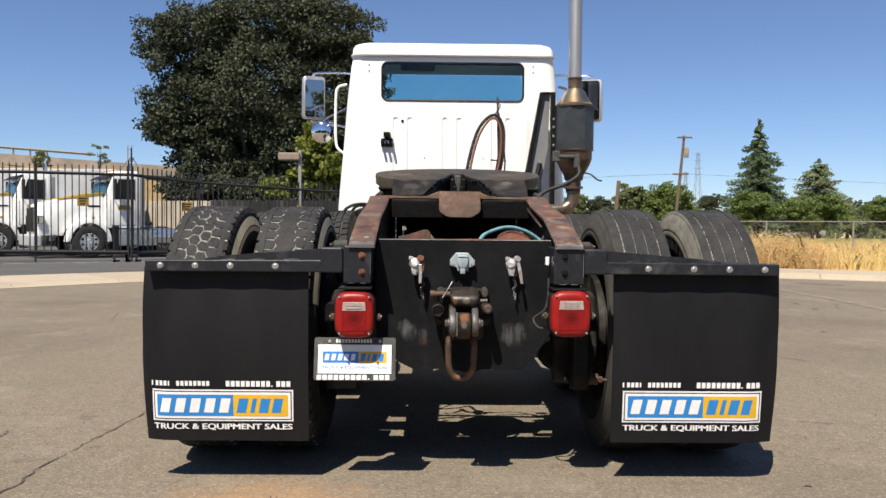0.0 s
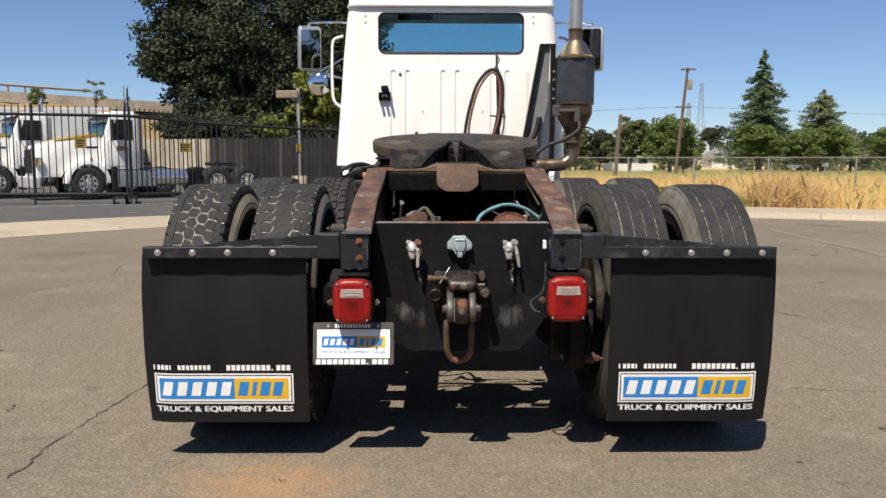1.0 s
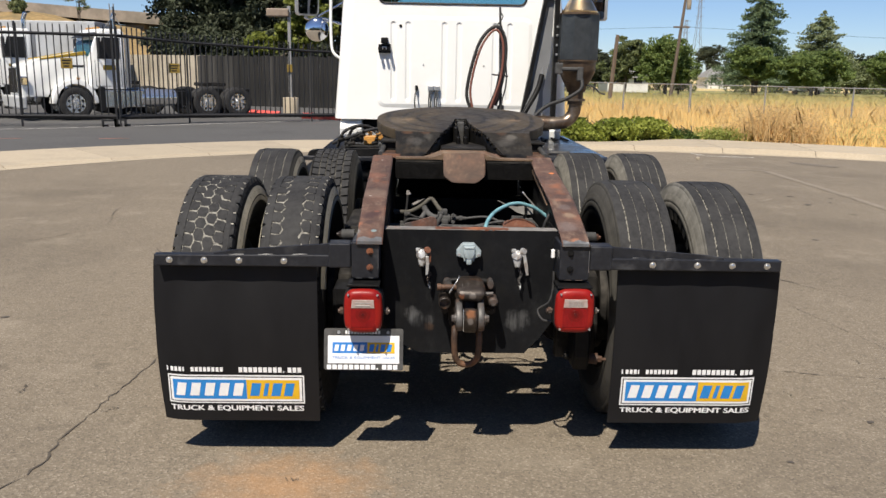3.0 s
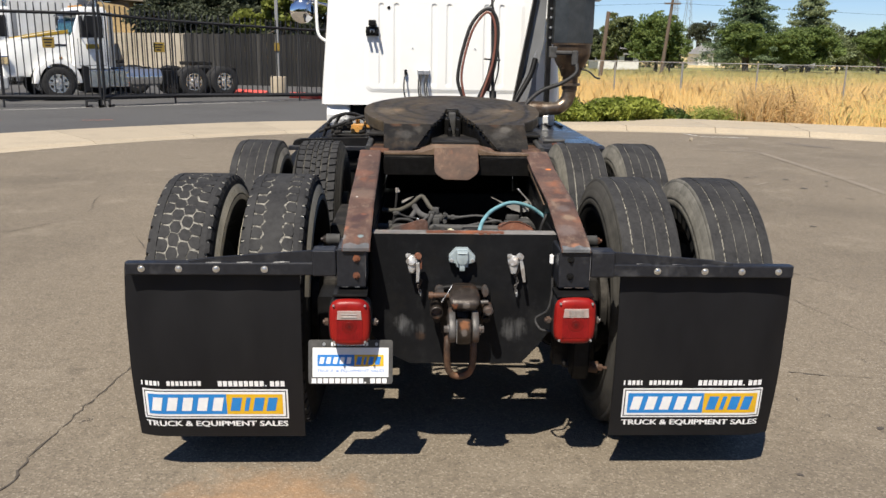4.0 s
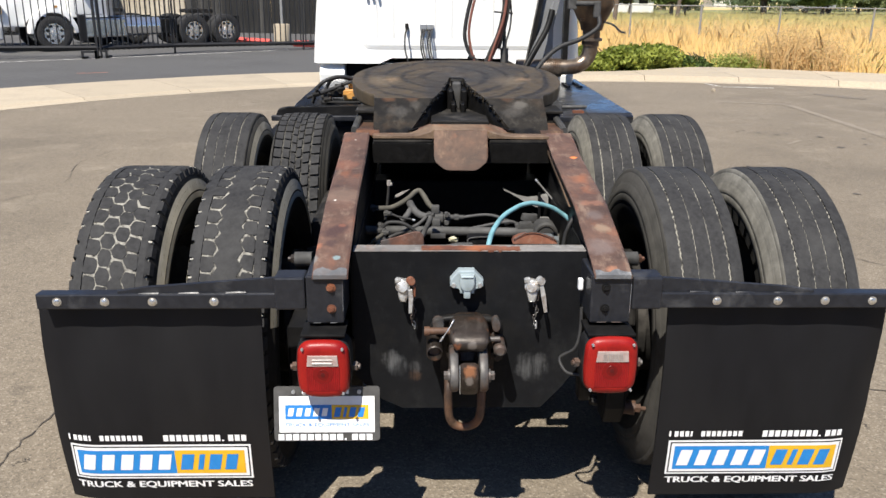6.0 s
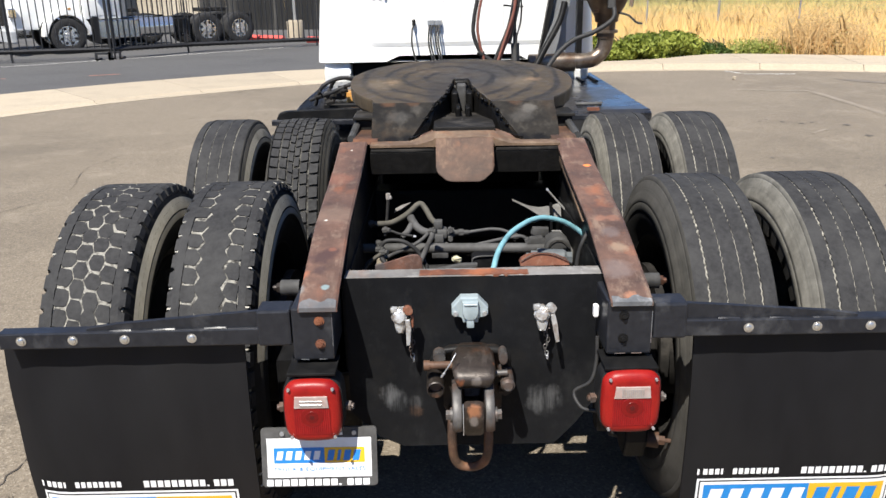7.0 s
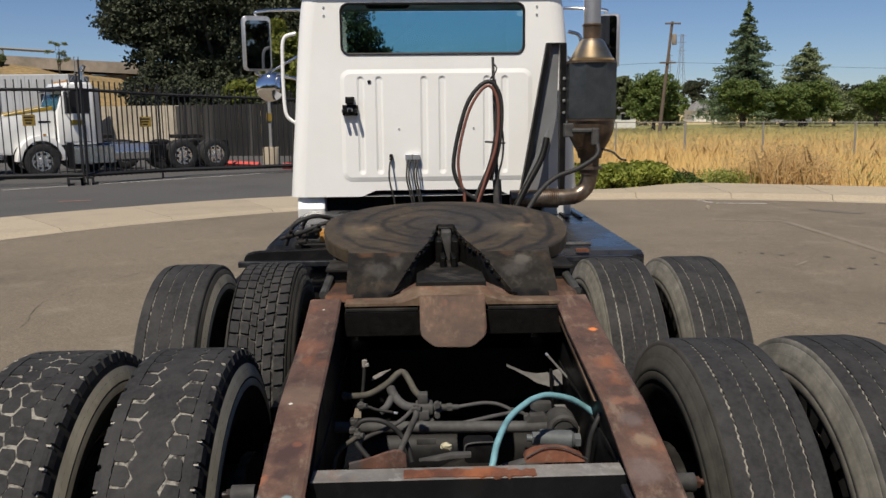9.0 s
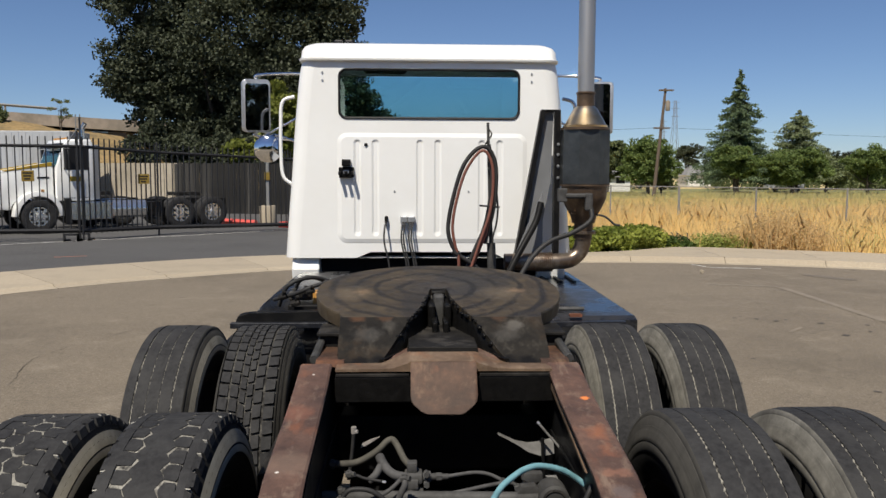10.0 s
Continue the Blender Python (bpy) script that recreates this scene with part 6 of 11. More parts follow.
# flap hangers
for sgn in (-1, 1):
    def X(u):
        return 0.204 + sgn * u
    bm = bmesh.new()
    prism(bm, [(X(0.535), 0.820), (X(1.196), 0.819), (X(1.196), 0.862), (X(0.535), 0.866)], "y", 3.252, 3.296, 0.004)
    hanger = part("flap_hanger", bm, M_BARBLUE, truck, "black angle bar that carries the mud flap")
    bm = bmesh.new()
    prism(bm, [(X(0.45), 0.86), (X(0.45), 0.911), (X(0.54), 0.908), (X(0.90), 0.880), (X(0.975), 0.870), (X(0.975), 0.852), (X(0.54), 0.858)], "y", 3.262, 3.276, 0.002)
    part("taper_plate", bm, M_BARBLUE, hanger)
    bm = bmesh.new()
    box(bm, min(X(0.455), X(0.540)), max(X(0.455), X(0.540)), 3.246, 3.32, 0.818, 0.914, 0.006)
    part("end_block", bm, M_BARBLUE, hanger)
    for u in (0.62, 0.75, 0.86):
        bm = bmesh.new()
        tube(bm, [(X(u), 3.2595, 0.8655 - 0.012 * (u - 0.6)), (X(u + 0.022), 3.258, 0.8665 - 0.012 * (u - 0.58)), (X(u + 0.055), 3.2595, 0.864 - 0.012 * (u - 0.6))], 0.0045, 6, 4)
        part("weld", bm, M_BARBLUE, hanger)
    for x in ((-0.934, -0.804, -0.673, -0.504) if sgn < 0 else (0.901, 1.074, 1.209, 1.344)):
        bm = bmesh.new()
        rod(bm, (x, 3.252, 0.842), (x, 3.2505, 0.842), 0.0125, segs=20)
        rod(bm, (x, 3.2505, 0.842), (x, 3.2475, 0.842), 0.0090, 0.0082, segs=16)
        rod(bm, (x, 3.2475, 0.842), (x, 3.2455, 0.842), 0.0082, 0.0042, segs=16)
        part("bolt", bm, M_BOLT, hanger, "bright steel bolt", smooth=40)

# mud flaps with prints
def flap_face(sgn):
    xc = 0.198 + sgn * 0.897
    def depth(x, z):
        t = min(max((0.83 - z) / 0.66, 0), 1)
        e = sgn * (x - xc)
        curl = 0.028 * max(0.0, (e - 0.20) / 0.115) ** 2 * min(1.0, t * 2.2 + 0.1)
        wave = 0.004 * math.sin((x - xc) * 34) * max(0.0, 1 - t * 5)
        return 3.300 + 0.022 * t - 0.018 * math.sin(t * math.pi) + curl + wave
    return xc, depth


for sgn in (-1, 1):
    xc, depth = flap_face(sgn)
    nx, nz = 36, 30
    bm = bmesh.new()
    grid = []
    for back in (0.0, 0.009):
        rows = []
        for j in range(nz + 1):
            z = 0.163 + (0.832 - 0.163) * j / nz
            rows.append([])
            for i in range(nx + 1):
                u = (i / nx - 0.5) * 0.626 + (0.010 * i / nx if sgn > 0 else 0)
                x = xc + u + sgn * 0.014 * math.sin(math.pi * j / nz) * max(0.0, (u * sgn - 0.12) / 0.193) ** 1.5
                rows[-1].append(bm.verts.new((x, depth(x, z) + back, z)))
        grid.append(rows)
    for g in grid:
        for j in range(nz):
            for i in range(nx):
                bm.faces.new((g[j][i], g[j][i + 1], g[j + 1][i + 1], g[j + 1][i]))
    rim = [(0, i) for i in range(nx + 1)] + [(j, nx) for j in range(1, nz + 1)] + [(nz, i) for i in range(nx - 1, -1, -1)] + [(j, 0) for j in range(nz - 1, 0, -1)]
    for a, b in zip(rim, rim[1:] + rim[:1]):
        bm.faces.new((grid[0][a[0]][a[1]], grid[0][b[0]][b[1]], grid[1][b[0]][b[1]], grid[1][a[0]][a[1]]))
    flap = part("mud_flap", bm, M_FLAP, truck, "large black rubber mud flap with a printed dealer sign", smooth=60)
    x0 = -0.985 if sgn < 0 else 0.823
    w = 0.541
    z0, z1 = 0.241, 0.365
    if sgn > 0:
        z0, z1 = 0.244, 0.369
    decal("sign_border", *patch(x0, x0 + w, z0, z1, 14, 4), depth, 0.0015, M_DECALWHITE, flap, "white sign border")
    decal("sign_line", *patch(x0 + 0.006, x0 + w - 0.006, z0 + 0.006, z1 - 0.006, 14, 4), depth, 0.0022, M_SEAL, flap)
    decal("sign_ground", *patch(x0 + 0.010, x0 + w - 0.010, z0 + 0.010, z1 - 0.010, 14, 4), depth, 0.0029, M_DECALWHITE, flap)
    decal("sign_blue", *patch(x0 + 0.020, x0 + 0.312, z0 + 0.020, z1 - 0.020, 10, 4), depth, 0.0036, M_DECALBLUE, flap, "blue sign field")
    decal("sign_yellow", *patch(x0 + 0.312, x0 + w - 0.020, z0 + 0.020, z1 - 0.020, 8, 4), depth, 0.0036, M_DECALYELLOW, flap, "yellow sign field")
    zb0, zb1 = z0 + 0.034, z1 - 0.034
    for k in range(5):
        a = x0 + 0.030 + k * 0.0565
        decal("sign_bar", *patch(a, a + 0.036, zb0, zb1, 2, 2, 0.2), depth, 0.0043, M_DECALWHITE, flap, "slanted white bar")
    for a, b in ((0, 0.036), (0.052, 0.068), (0.084, 0.120), (0.134, 0.168)):
        decal("sign_bar", *patch(x0 + 0.324 + a, x0 + 0.324 + b, zb0, zb1, 2, 2, 0.2), depth, 0.0043, M_DECALBLUE, flap, "slanted blue bar")
    v, f = text_shape("TRUCK & EQUIPMENT SALES", x0 + 0.004, x0 + w - 0.005, z0 - 0.036, z0 - 0.010, 0.0, 0.0)
    v3, f3 = [], []
    for k, (dx, dz) in enumerate(((-0.0016, -0.0004), (-0.0008, 0.0004), (0.0, 0.0), (0.0008, 0.0004), (0.0016, -0.0004))):
        f3 += [tuple(i + len(v3) for i in q) for q in f]
        v3 += [(x + dx, z + dz) for x, z in v]
    ob = decal("lettering", v3, f3, depth, 0.002, M_DECALWHITE, flap, "white printed lettering")
    for i, vert in enumerate(ob.data.vertices):
        vert.co.y -= 0.0002 * (i // len(v))
    for k in range(14):
        if k != 5:
            decal("print_bar", *patch(x0 - 0.002 + k * 0.0163, x0 - 0.002 + k * 0.0163 + (0.006 if k in (0, 4) else 0.0118), z1 + 0.014, z1 + 0.033, 1, 1), depth, 0.002, M_DECALWHITE, flap)
    for k in range(13):
        decal("print_bar", *patch(x0 + 0.284 + k * 0.0193, x0 + 0.284 + k * 0.0193 + (0.006 if k == 9 else 0.0148), z1 + 0.012, z1 + (0.017 if k == 9 else 0.034), 1, 1), depth, 0.002, M_DECALWHITE, flap)

# dealer plate under the left lamp
bm = bmesh.new()
prism(bm, rounded(-0.357, -0.051, 0.412, 0.573, 0.008), "y", 3.262, 3.272, 0.002)
dplate = part("dealer_plate", bm, M_DUSTSTEEL, truck, "white dealer plate in a dark grey frame")
flat = lambda x, z: 3.262
decal("plate_ground", *patch(-0.342, -0.066, 0.438, 0.546, 4, 3), flat, 0.001, M_DECALWHITE, dplate, "white printed plate")
decal("plate_blue", *patch(-0.324, -0.190, 0.478, 0.520, 2, 2), flat, 0.002, M_NAVY, dplate)
decal("plate_yellow", *patch(-0.190, -0.084, 0.478, 0.520, 2, 2), flat, 0.002, M_DECALYELLOW, dplate)
for k in range(5):
    decal("plate_bar", *patch(-0.318 + k * 0.0245, -0.318 + k * 0.0245 + 0.0155, 0.487, 0.511, 1, 1, 0.2), flat, 0.003, M_DECALWHITE, dplate)
for a, b in ((0, 0.017), (0.026, 0.034), (0.043, 0.060), (0.068, 0.085)):
    decal("plate_bar", *patch(-0.184 + a, -0.184 + b, 0.484, 0.513, 1, 1, 0.2), flat, 0.003, M_NAVY, dplate)
v, f = text_shape("TRUCK & EQUIPMENT SALES", -0.326, -0.082, 0.454, 0.466, 0.0, 0.0)
decal("lettering", v, f, flat, 0.002, M_NAVY, dplate, "thin blue printed lettering")
for k in range(13):
    decal("frame_bar", *patch(-0.345 + k * 0.0213, -0.345 + k * 0.0213 + (0.006 if k == 9 else 0.0168), 0.415, 0.420 if k == 9 else 0.433, 1, 1), flat, 0.002, M_DECALWHITE, dplate)
for k in range(12):
    decal("frame_bar", *patch(-0.275 + k * 0.0115, -0.275 + k * 0.0115 + 0.008, 0.553, 0.566, 1, 1), flat, 0.002, M_DECALWHITE, dplate)
for x in (-0.30, -0.11):
    bm = bmesh.new()
    rod(bm, (x, 3.262, 0.559), (x, 3.257, 0.559), 0.006, segs=10)
    part("screw", bm, M_ZINC, dplate)
# the plate hangs with its lower edge pulled back towards the rear
hang = Matrix.Translation((0, 3.265, 0.573)) @ Matrix.Rotation(radians(-11), 4, "X") @ Matrix.Translation((0, -3.265, -0.573))
for ob in [dplate] + list(dplate.children):
    ob.data.transform(hang)

# ---- fifth wheel ----
TILT = Matrix.Translation((0.225, 4.87, 1.298)) @ Matrix.Rotation(radians(9.0), 4, "X")


def fw(u, v, w):
    return TILT @ Vector((u, v, w))


half_out = []
for k in range(0, 19):
    a = radians(90 - 5 * k)
    half_out.append((0.465 * math.cos(a), 0.335 * math.sin(a)))
half_out += [(0.464, -0.05), (0.455, -0.11), (0.437, -0.17), (0.408, -0.225), (0.377, -0.268), (0.356, -0.290), (0.350, -0.335)]
throat = [(0.108, -0.335), (0.092, -0.285), (0.066, -0.20), (0.043, -0.10), (0.036, -0.03), (0.030, 0.0)]
right_side = half_out + throat
outline = right_side + [(-u, v) for u, v in reversed(right_side)][:-1]
bm = bmesh.new()
top_v = [bm.verts.new(fw(u, v, 0)) for u, v in outline]
mid_v = [bm.verts.new(fw(u * 1.004, v * 1.004, -0.006)) for u, v in outline]
low_v = [bm.verts.new(fw(u, v, -0.052)) for u, v in outline]
n = len(outline)
for a, b in ((top_v, mid_v), (mid_v, low_v)):
    for i in range(n):
        bm.faces.new((a[i], a[(i + 1) % n], b[(i + 1) % n], b[i]))
f = bm.faces.new(top_v)
f2 = bm.faces.new(low_v[::-1])
bmesh.ops.triangulate(bm, faces=[f, f2])
fifth = part("fifth_wheel", bm, M_FWTOP, truck, "greasy worn fifth-wheel coupling plate tilted to the rear")
for sgn in (-1, 1):
    bm = bmesh.new()
    pad = [(0.350, 0.0), (0.349, 0.10), (0.346, 0.20), (0.342, 0.236), (0.331, 0.256), (0.312, 0.265), (0.228, 0.266), (0.208, 0.258), (0.195, 0.235), (0.150, 0.115), (0.108, 0.0)]
    def pad_at(u, s, lower):
        return fw(sgn * u, -0.335 - s, -0.25 * s + lower)
    tv = [bm.verts.new(pad_at(u, s, 0)) for u, s in pad]
    lv = [bm.verts.new(pad_at(u, s, -0.034)) for u, s in pad]
    m = len(pad)
    for i in range(m):
        bm.faces.new((tv[i], tv[(i + 1) % m], lv[(i + 1) % m], lv[i]))
    ft, fl = bm.faces.new(tv), bm.faces.new(lv[::-1])
    bmesh.ops.triangulate(bm, faces=[ft, fl])
    bmesh.ops.subdivide_edges(bm, edges=[e for e in bm.edges if len(e.link_faces) == 2 and e.calc_length() > 0.1], cuts=2)
    part("guide_pad", bm, M_FWPAD, fifth, "scraped greasy guide pad")
    # skirt below the edge of the plate
    bm = bmesh.new()
    edge = half_out[12:]
    t2 = [bm.verts.new(fw(sgn * u * 0.985, v, -0.045)) for u, v in edge]
    l2 = [bm.verts.new(fw(sgn * u * 0.93, v + 0.01, -0.105)) for u, v in edge]
    for i in range(len(edge) - 1):
        bm.faces.new((t2[i], t2[i + 1], l2[i + 1], l2[i]))
    r2 = bmesh.ops.extrude_face_region(bm, geom=bm.faces[:])
    bmesh.ops.translate(bm, verts=[v for v in r2["geom"] if isinstance(v, bmesh.types.BMVert)], vec=(-sgn * 0.02, 0, 0))
    part("skirt", bm, M_GREASE, fifth)
    # black greasy cheek of the throat
    bm = bmesh.new()
    c0 = [fw(sgn * 0.036, 0.0, -0.01), fw(sgn * 0.045, -0.10, -0.012), fw(sgn * 0.068, -0.20, -0.015), fw(sgn * 0.108, -0.335, -0.02), fw(sgn * 0.149, -0.45, -0.045), fw(sgn * 0.193, -0.57, -0.075), fw(sgn * 0.205, -0.592, -0.082)]
    c1 = [Vector((p.x - sgn * 0.012, p.y, max(1.152, p.z - 0.085))) for p in c0]
    a, b = [bm.verts.new(p) for p in c0], [bm.verts.new(p) for p in c1]
    for i in range(len(a) - 1):
        bm.faces.new((a[i], a[i + 1], b[i + 1], b[i]))
    r2 = bmesh.ops.extrude_face_region(bm, geom=bm.faces[:])
    bmesh.ops.translate(bm, verts=[v for v in r2["geom"] if isinstance(v, bmesh.types.BMVert)], vec=(sgn * 0.014, 0, 0))
    part("throat_cheek", bm, M_GREASE, fifth)
    # clots of grease pressed out along the throat
    gr = random.Random(31 + sgn)
    bm = bmesh.new()
    for k in range(34):
        f = gr.random()
        uu = float(np.interp(f, [0, 0.3, 0.6, 1.0], [0.034, 0.062, 0.106, 0.165])) + gr.uniform(-0.002, 0.006)
        vv = float(np.interp(f, [0, 0.3, 0.6, 1.0], [-0.02, -0.19, -0.33, -0.49]))
        ww = -0.004 - 0.25 * max(0.0, -0.335 - vv) - gr.uniform(0.0, 0.012)
        r = gr.uniform(0.005, 0.013)
        bmesh.ops.create_icosphere(bm, subdivisions=1, radius=r, matrix=Matrix.Translation(fw(sgn * uu, vv, ww)) @ Matrix.Diagonal((gr.uniform(0.6, 1.1), gr.uniform(1.0, 2.4), gr.uniform(0.4, 0.9), 1)))
    part("grease", bm, M_GREASE, fifth, "ragged clots of black grease", smooth=80)["kind"] = "stuff"
    # jaw half
    bm = bmesh.new()
    box(bm, 0.225 + sgn * 0.030 - 0.014, 0.225 + sgn * 0.030 + 0.014, 4.70, 4.86, 1.17, 1.262, 0.008)
    box(bm, 0.225 + sgn * 0.020 - 0.010, 0.225 + sgn * 0.020 + 0.010, 4.60, 4.72, 1.16, 1.215, 0.006)
    part("lock_jaw", bm, M_GREASE, fifth)
    # side bearing block with a ribbed rubber pack
    bm = bmesh.new()
    xs = 0.225 + sgn * 0.385
    zig = []
    for k in range(4):
        zig += [(0.034, 1.130 + k * 0.015), (0.034, 1.141 + k * 0.015), (0.026, 1.143 + k * 0.015), (0.026, 1.1445 + k * 0.015)]
    prism(bm, [(xs + u, z) for u, z in zig] + [(xs - u, z) for u, z in reversed(zig)], "y", 4.50, 4.62)
    bearing = part("bearing_block", bm, M_DARKGREASE, fifth)
    bm = bmesh.new()
    box(bm, xs - 0.042, xs + 0.042, 4.48, 4.66, 1.190, 1.202, 0.003)
    part("cap_plate", bm, M_DARKGREASE, bearing)
bm = bmesh.new()
box(bm, 0.205, 0.245, 4.78, 4.90, 1.16, 1.285, 0.008)
box(bm, 0.19, 0.26, 4.86, 4.93, 1.19, 1.272, 0.006)
part("jaw_block", bm, M_DUSTSTEEL, fifth, "worn steel locking block")
bm = bmesh.new()
rod(bm, (0.2, 4.845, 1.285), (0.25, 4.845, 1.285), 0.013, segs=14)
part("jaw_bar", bm, M_GREASE, fifth)

# base: sub-frame plate, rear beam, rusty tongue, slide rails
bm = bmesh.new()
prism(bm, [(4.30, 1.118), (4.30, 1.130), (4.36, 1.150), (5.35, 1.150), (5.35, 1.12)], "x", CX - 0.345, CX + 0.345)
base = part("coupling_base", bm, M_RUST, truck, "rust-brown base plate under the coupling")
bm = bmesh.new()
prism(bm, [(0.105, 1.150), (0.110, 1.178), (0.336, 1.178), (0.341, 1.150)], "y", 4.36, 4.75, 0.003)
part("throat_plate", bm, M_DARKGREASE, base)
bm = bmesh.new()
box(bm, CX - 0.338, CX + 0.343, 4.205, 4.215, 1.038, 1.118, 0.003)
box(bm, CX - 0.338, CX + 0.343, 4.215, 4.26, 1.038, 1.046, 0.002)
part("rear_beam", bm, M_GREASE, base, "black painted rear cross beam")
for x0, x1 in ((CX - 0.335, 0.112), (0.33, CX + 0.34)):
    bm = bmesh.new()
    box(bm, x0, x1, 4.203, 4.262, 1.118, 1.128, 0.002)
    part("beam_lip", bm, M_DARKGREASE, base)
bm = bmesh.new()
tongue = [(0.116, 1.172), (0.116, 1.060), (0.122, 1.042), (0.150, 1.018), (0.164, 1.012), (0.264, 1.010), (0.282, 1.018), (0.310, 1.042), (0.317, 1.060), (0.318, 1.172)]
v0, v1 = [], []
for x, z in tongue:
    z = 1.150 - (1.150 - z) * 0.80
    y = 4.200 - max(0.0, 1.150 - z) * 1.10
    v0.append(bm.verts.new((x, y - 0.012, z)))
    v1.append(bm.verts.new((x, y, z)))
m = len(tongue)
bm.faces.new(v0)
bm.faces.new(v1[::-1])
for i in range(m):
    bm.faces.new((v0[i], v0[(i + 1) % m], v1[(i + 1) % m], v1[i]))
bmesh.ops.bevel(bm, geom=[e for e in bm.edges], offset=0.003, segments=2, affect="EDGES")
part("tongue", bm, M_TONGUE, base, "rusty steel tongue with cut corners")
# pressed tan lip that rises to the throat behind the tongue
bm = bmesh.new()
front = [(CX - 0.336, 1.142), (0.0, 1.142), (0.060, 1.144), (0.105, 1.158), (0.116, 1.166), (0.318, 1.165), (0.329, 1.158), (0.375, 1.144), (0.43, 1.141), (CX + 0.336, 1.140)]
back = [(CX - 0.336, 1.140), (0.030, 1.140), (0.062, 1.150), (0.090, 1.164), (0.106, 1.1705), (0.327, 1.170), (0.345, 1.163), (0.378, 1.149), (0.412, 1.139), (CX + 0.336, 1.138)]
rows = [[bm.verts.new((x, 4.208, z)) for x, z in front], [bm.verts.new((x, 4.222, z + 0.002)) for x, z in front], [bm.verts.new((x, 4.325, z)) for x, z in back],
        [bm.verts.new((x, 4.325, 1.122)) for x, z in back], [bm.verts.new((x, 4.208, min(1.134, z - 0.008))) for x, z in front]]
for i in range(5):
    for j in range(len(front) - 1):
        bm.faces.new((rows[i][j], rows[i][j + 1], rows[(i + 1) % 5][j + 1], rows[(i + 1) % 5][j]))
bm.faces.new([r[0] for r in rows])
bm.faces.new([r[-1] for r in rows][::-1])
part("lip_plate", bm, M_LIP, base, "tan scraped steel lip behind the tongue", smooth=30)
for sgn in (-1, 1):
    bm = bmesh.new()
    prism(bm, [(4.27, 1.135), (4.30, 1.150), (4.70, 1.150), (4.70, 1.135)], "x", CX + sgn * 0.36 - 0.045, CX + sgn * 0.36 + 0.045)
    part("slide_rail", bm, M_TONGUE, base)
    bm = bmesh.new()
    rod(bm, (CX + sgn * 0.415, 4.33, 1.145), (CX + sgn * 0.40, 4.75, 1.20), 0.014, segs=10)
    part("release_rod", bm, M_DUSTSTEEL, base)
    if sgn > 0:
        bm = bmesh.new()
        prism(bm, [(3.70, 0.998), (3.72, 0.994), (4.27, 1.088), (4.27, 1.106)], "x", 0.553, 0.562)
        part("brace", bm, M_LIP, base)

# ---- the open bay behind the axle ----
# black sheet added at the back in place of the bay's unlit depth
bay = part("suspension_bay", box(bmesh.new(), CX - 0.34, CX + 0.34, 4.84, 4.88, 0.30, 1.10, 0.004), M_BLACK, truck, "black sheet standing in for the bay's dark depth, behind hoses and torque rods")


def bay_part(name, bm, mt=None, label="", smooth=40, parent=None):
    return part(name, bm, mt or M_DUSTSTEEL, parent or bay, label, smooth)


# torque rod with its eye and bushing
bm = bmesh.new()
rod(bm, (-0.13, 3.935, 0.851), (0.02, 3.93, 0.850), 0.0155, 0.0165, segs=18)
rod(bm, (0.02, 3.93, 0.850), (0.47, 3.905, 0.850), 0.0165, segs=18)
torque = bay_part("torque_rod", bm, None, "dusty grey torque rod with a large eye")
bm = bmesh.new()
for a, b, r0, r1 in ((3.875, 3.940, 0.043, 0.043), (3.868, 3.875, 0.036, 0.043), (3.940, 3.947, 0.043, 0.036)):
    rod(bm, (0.508, a, 0.853), (0.508, b, 0.853), r0, r1, segs=32)
eye = bay_part("rod_eye", bm, None, "", 40, torque)
bm = bmesh.new()
tube(bm, [(0.508 + 0.031 * math.cos(2 * math.pi * k / 20), 3.868, 0.853 + 0.031 * math.sin(2 * math.pi * k / 20)) for k in range(20)], 0.0035, 6, 2, True)
bay_part("seal_ring", bm, M_DARKGREASE, "", 60, eye)
bm = bmesh.new()
prism(bm, [(0.405, 0.858), (0.42, 0.885), (0.46, 0.888), (0.478, 0.870), (0.47, 0.856)], "y", 3.90, 3.93, 0.004)
bay_part("clamp_lug", bm, None, "", 30, torque)
bm = bmesh.new()
rod(bm, (0.435, 3.835, 0.845), (0.520, 3.83, 0.840), 0.026, 0.027, segs=24)
rod(bm, (0.520, 3.83, 0.840), (0.528, 3.83, 0.840), 0.027, 0.022, segs=24)
bushing = bay_part("bushing", bm, M_SOCKETDULL, "blue-grey dusty bushing", 40)
bm = bmesh.new()
rod(bm, (0.415, 3.836, 0.846), (0.436, 3.835, 0.845), 0.019, segs=6)
rod(bm, (0.400, 3.837, 0.847), (0.416, 3.836, 0.846), 0.010, segs=10)
bay_part("bushing_bolt", bm, M_SOCKETDULL, "", 30, bushing)
bm = bmesh.new()
rod(bm, (0.528, 3.83, 0.840), (0.545, 3.83, 0.839), 0.020, segs=6)
bay_part("bushing_bolt", bm, M_SOCKETDULL, "", 30, bushing)
bm = bmesh.new()
prism(bm, [(0.497, 0.893), (0.528, 0.893), (0.616, 0.752), (0.571, 0.752)], "y", 3.952, 3.966, 0.003)
bay_part("bracket_arm", bm, M_STRUT, "pale dusty sloping bracket arm", 30)
bm = bmesh.new()
prism(bm, [(0.430, 0.882), (0.436, 0.902), (0.488, 0.900), (0.490, 0.880), (0.46, 0.868)], "y", 3.955, 3.985, 0.004)
bay_part("mount_plate", bm, None, "", 30)

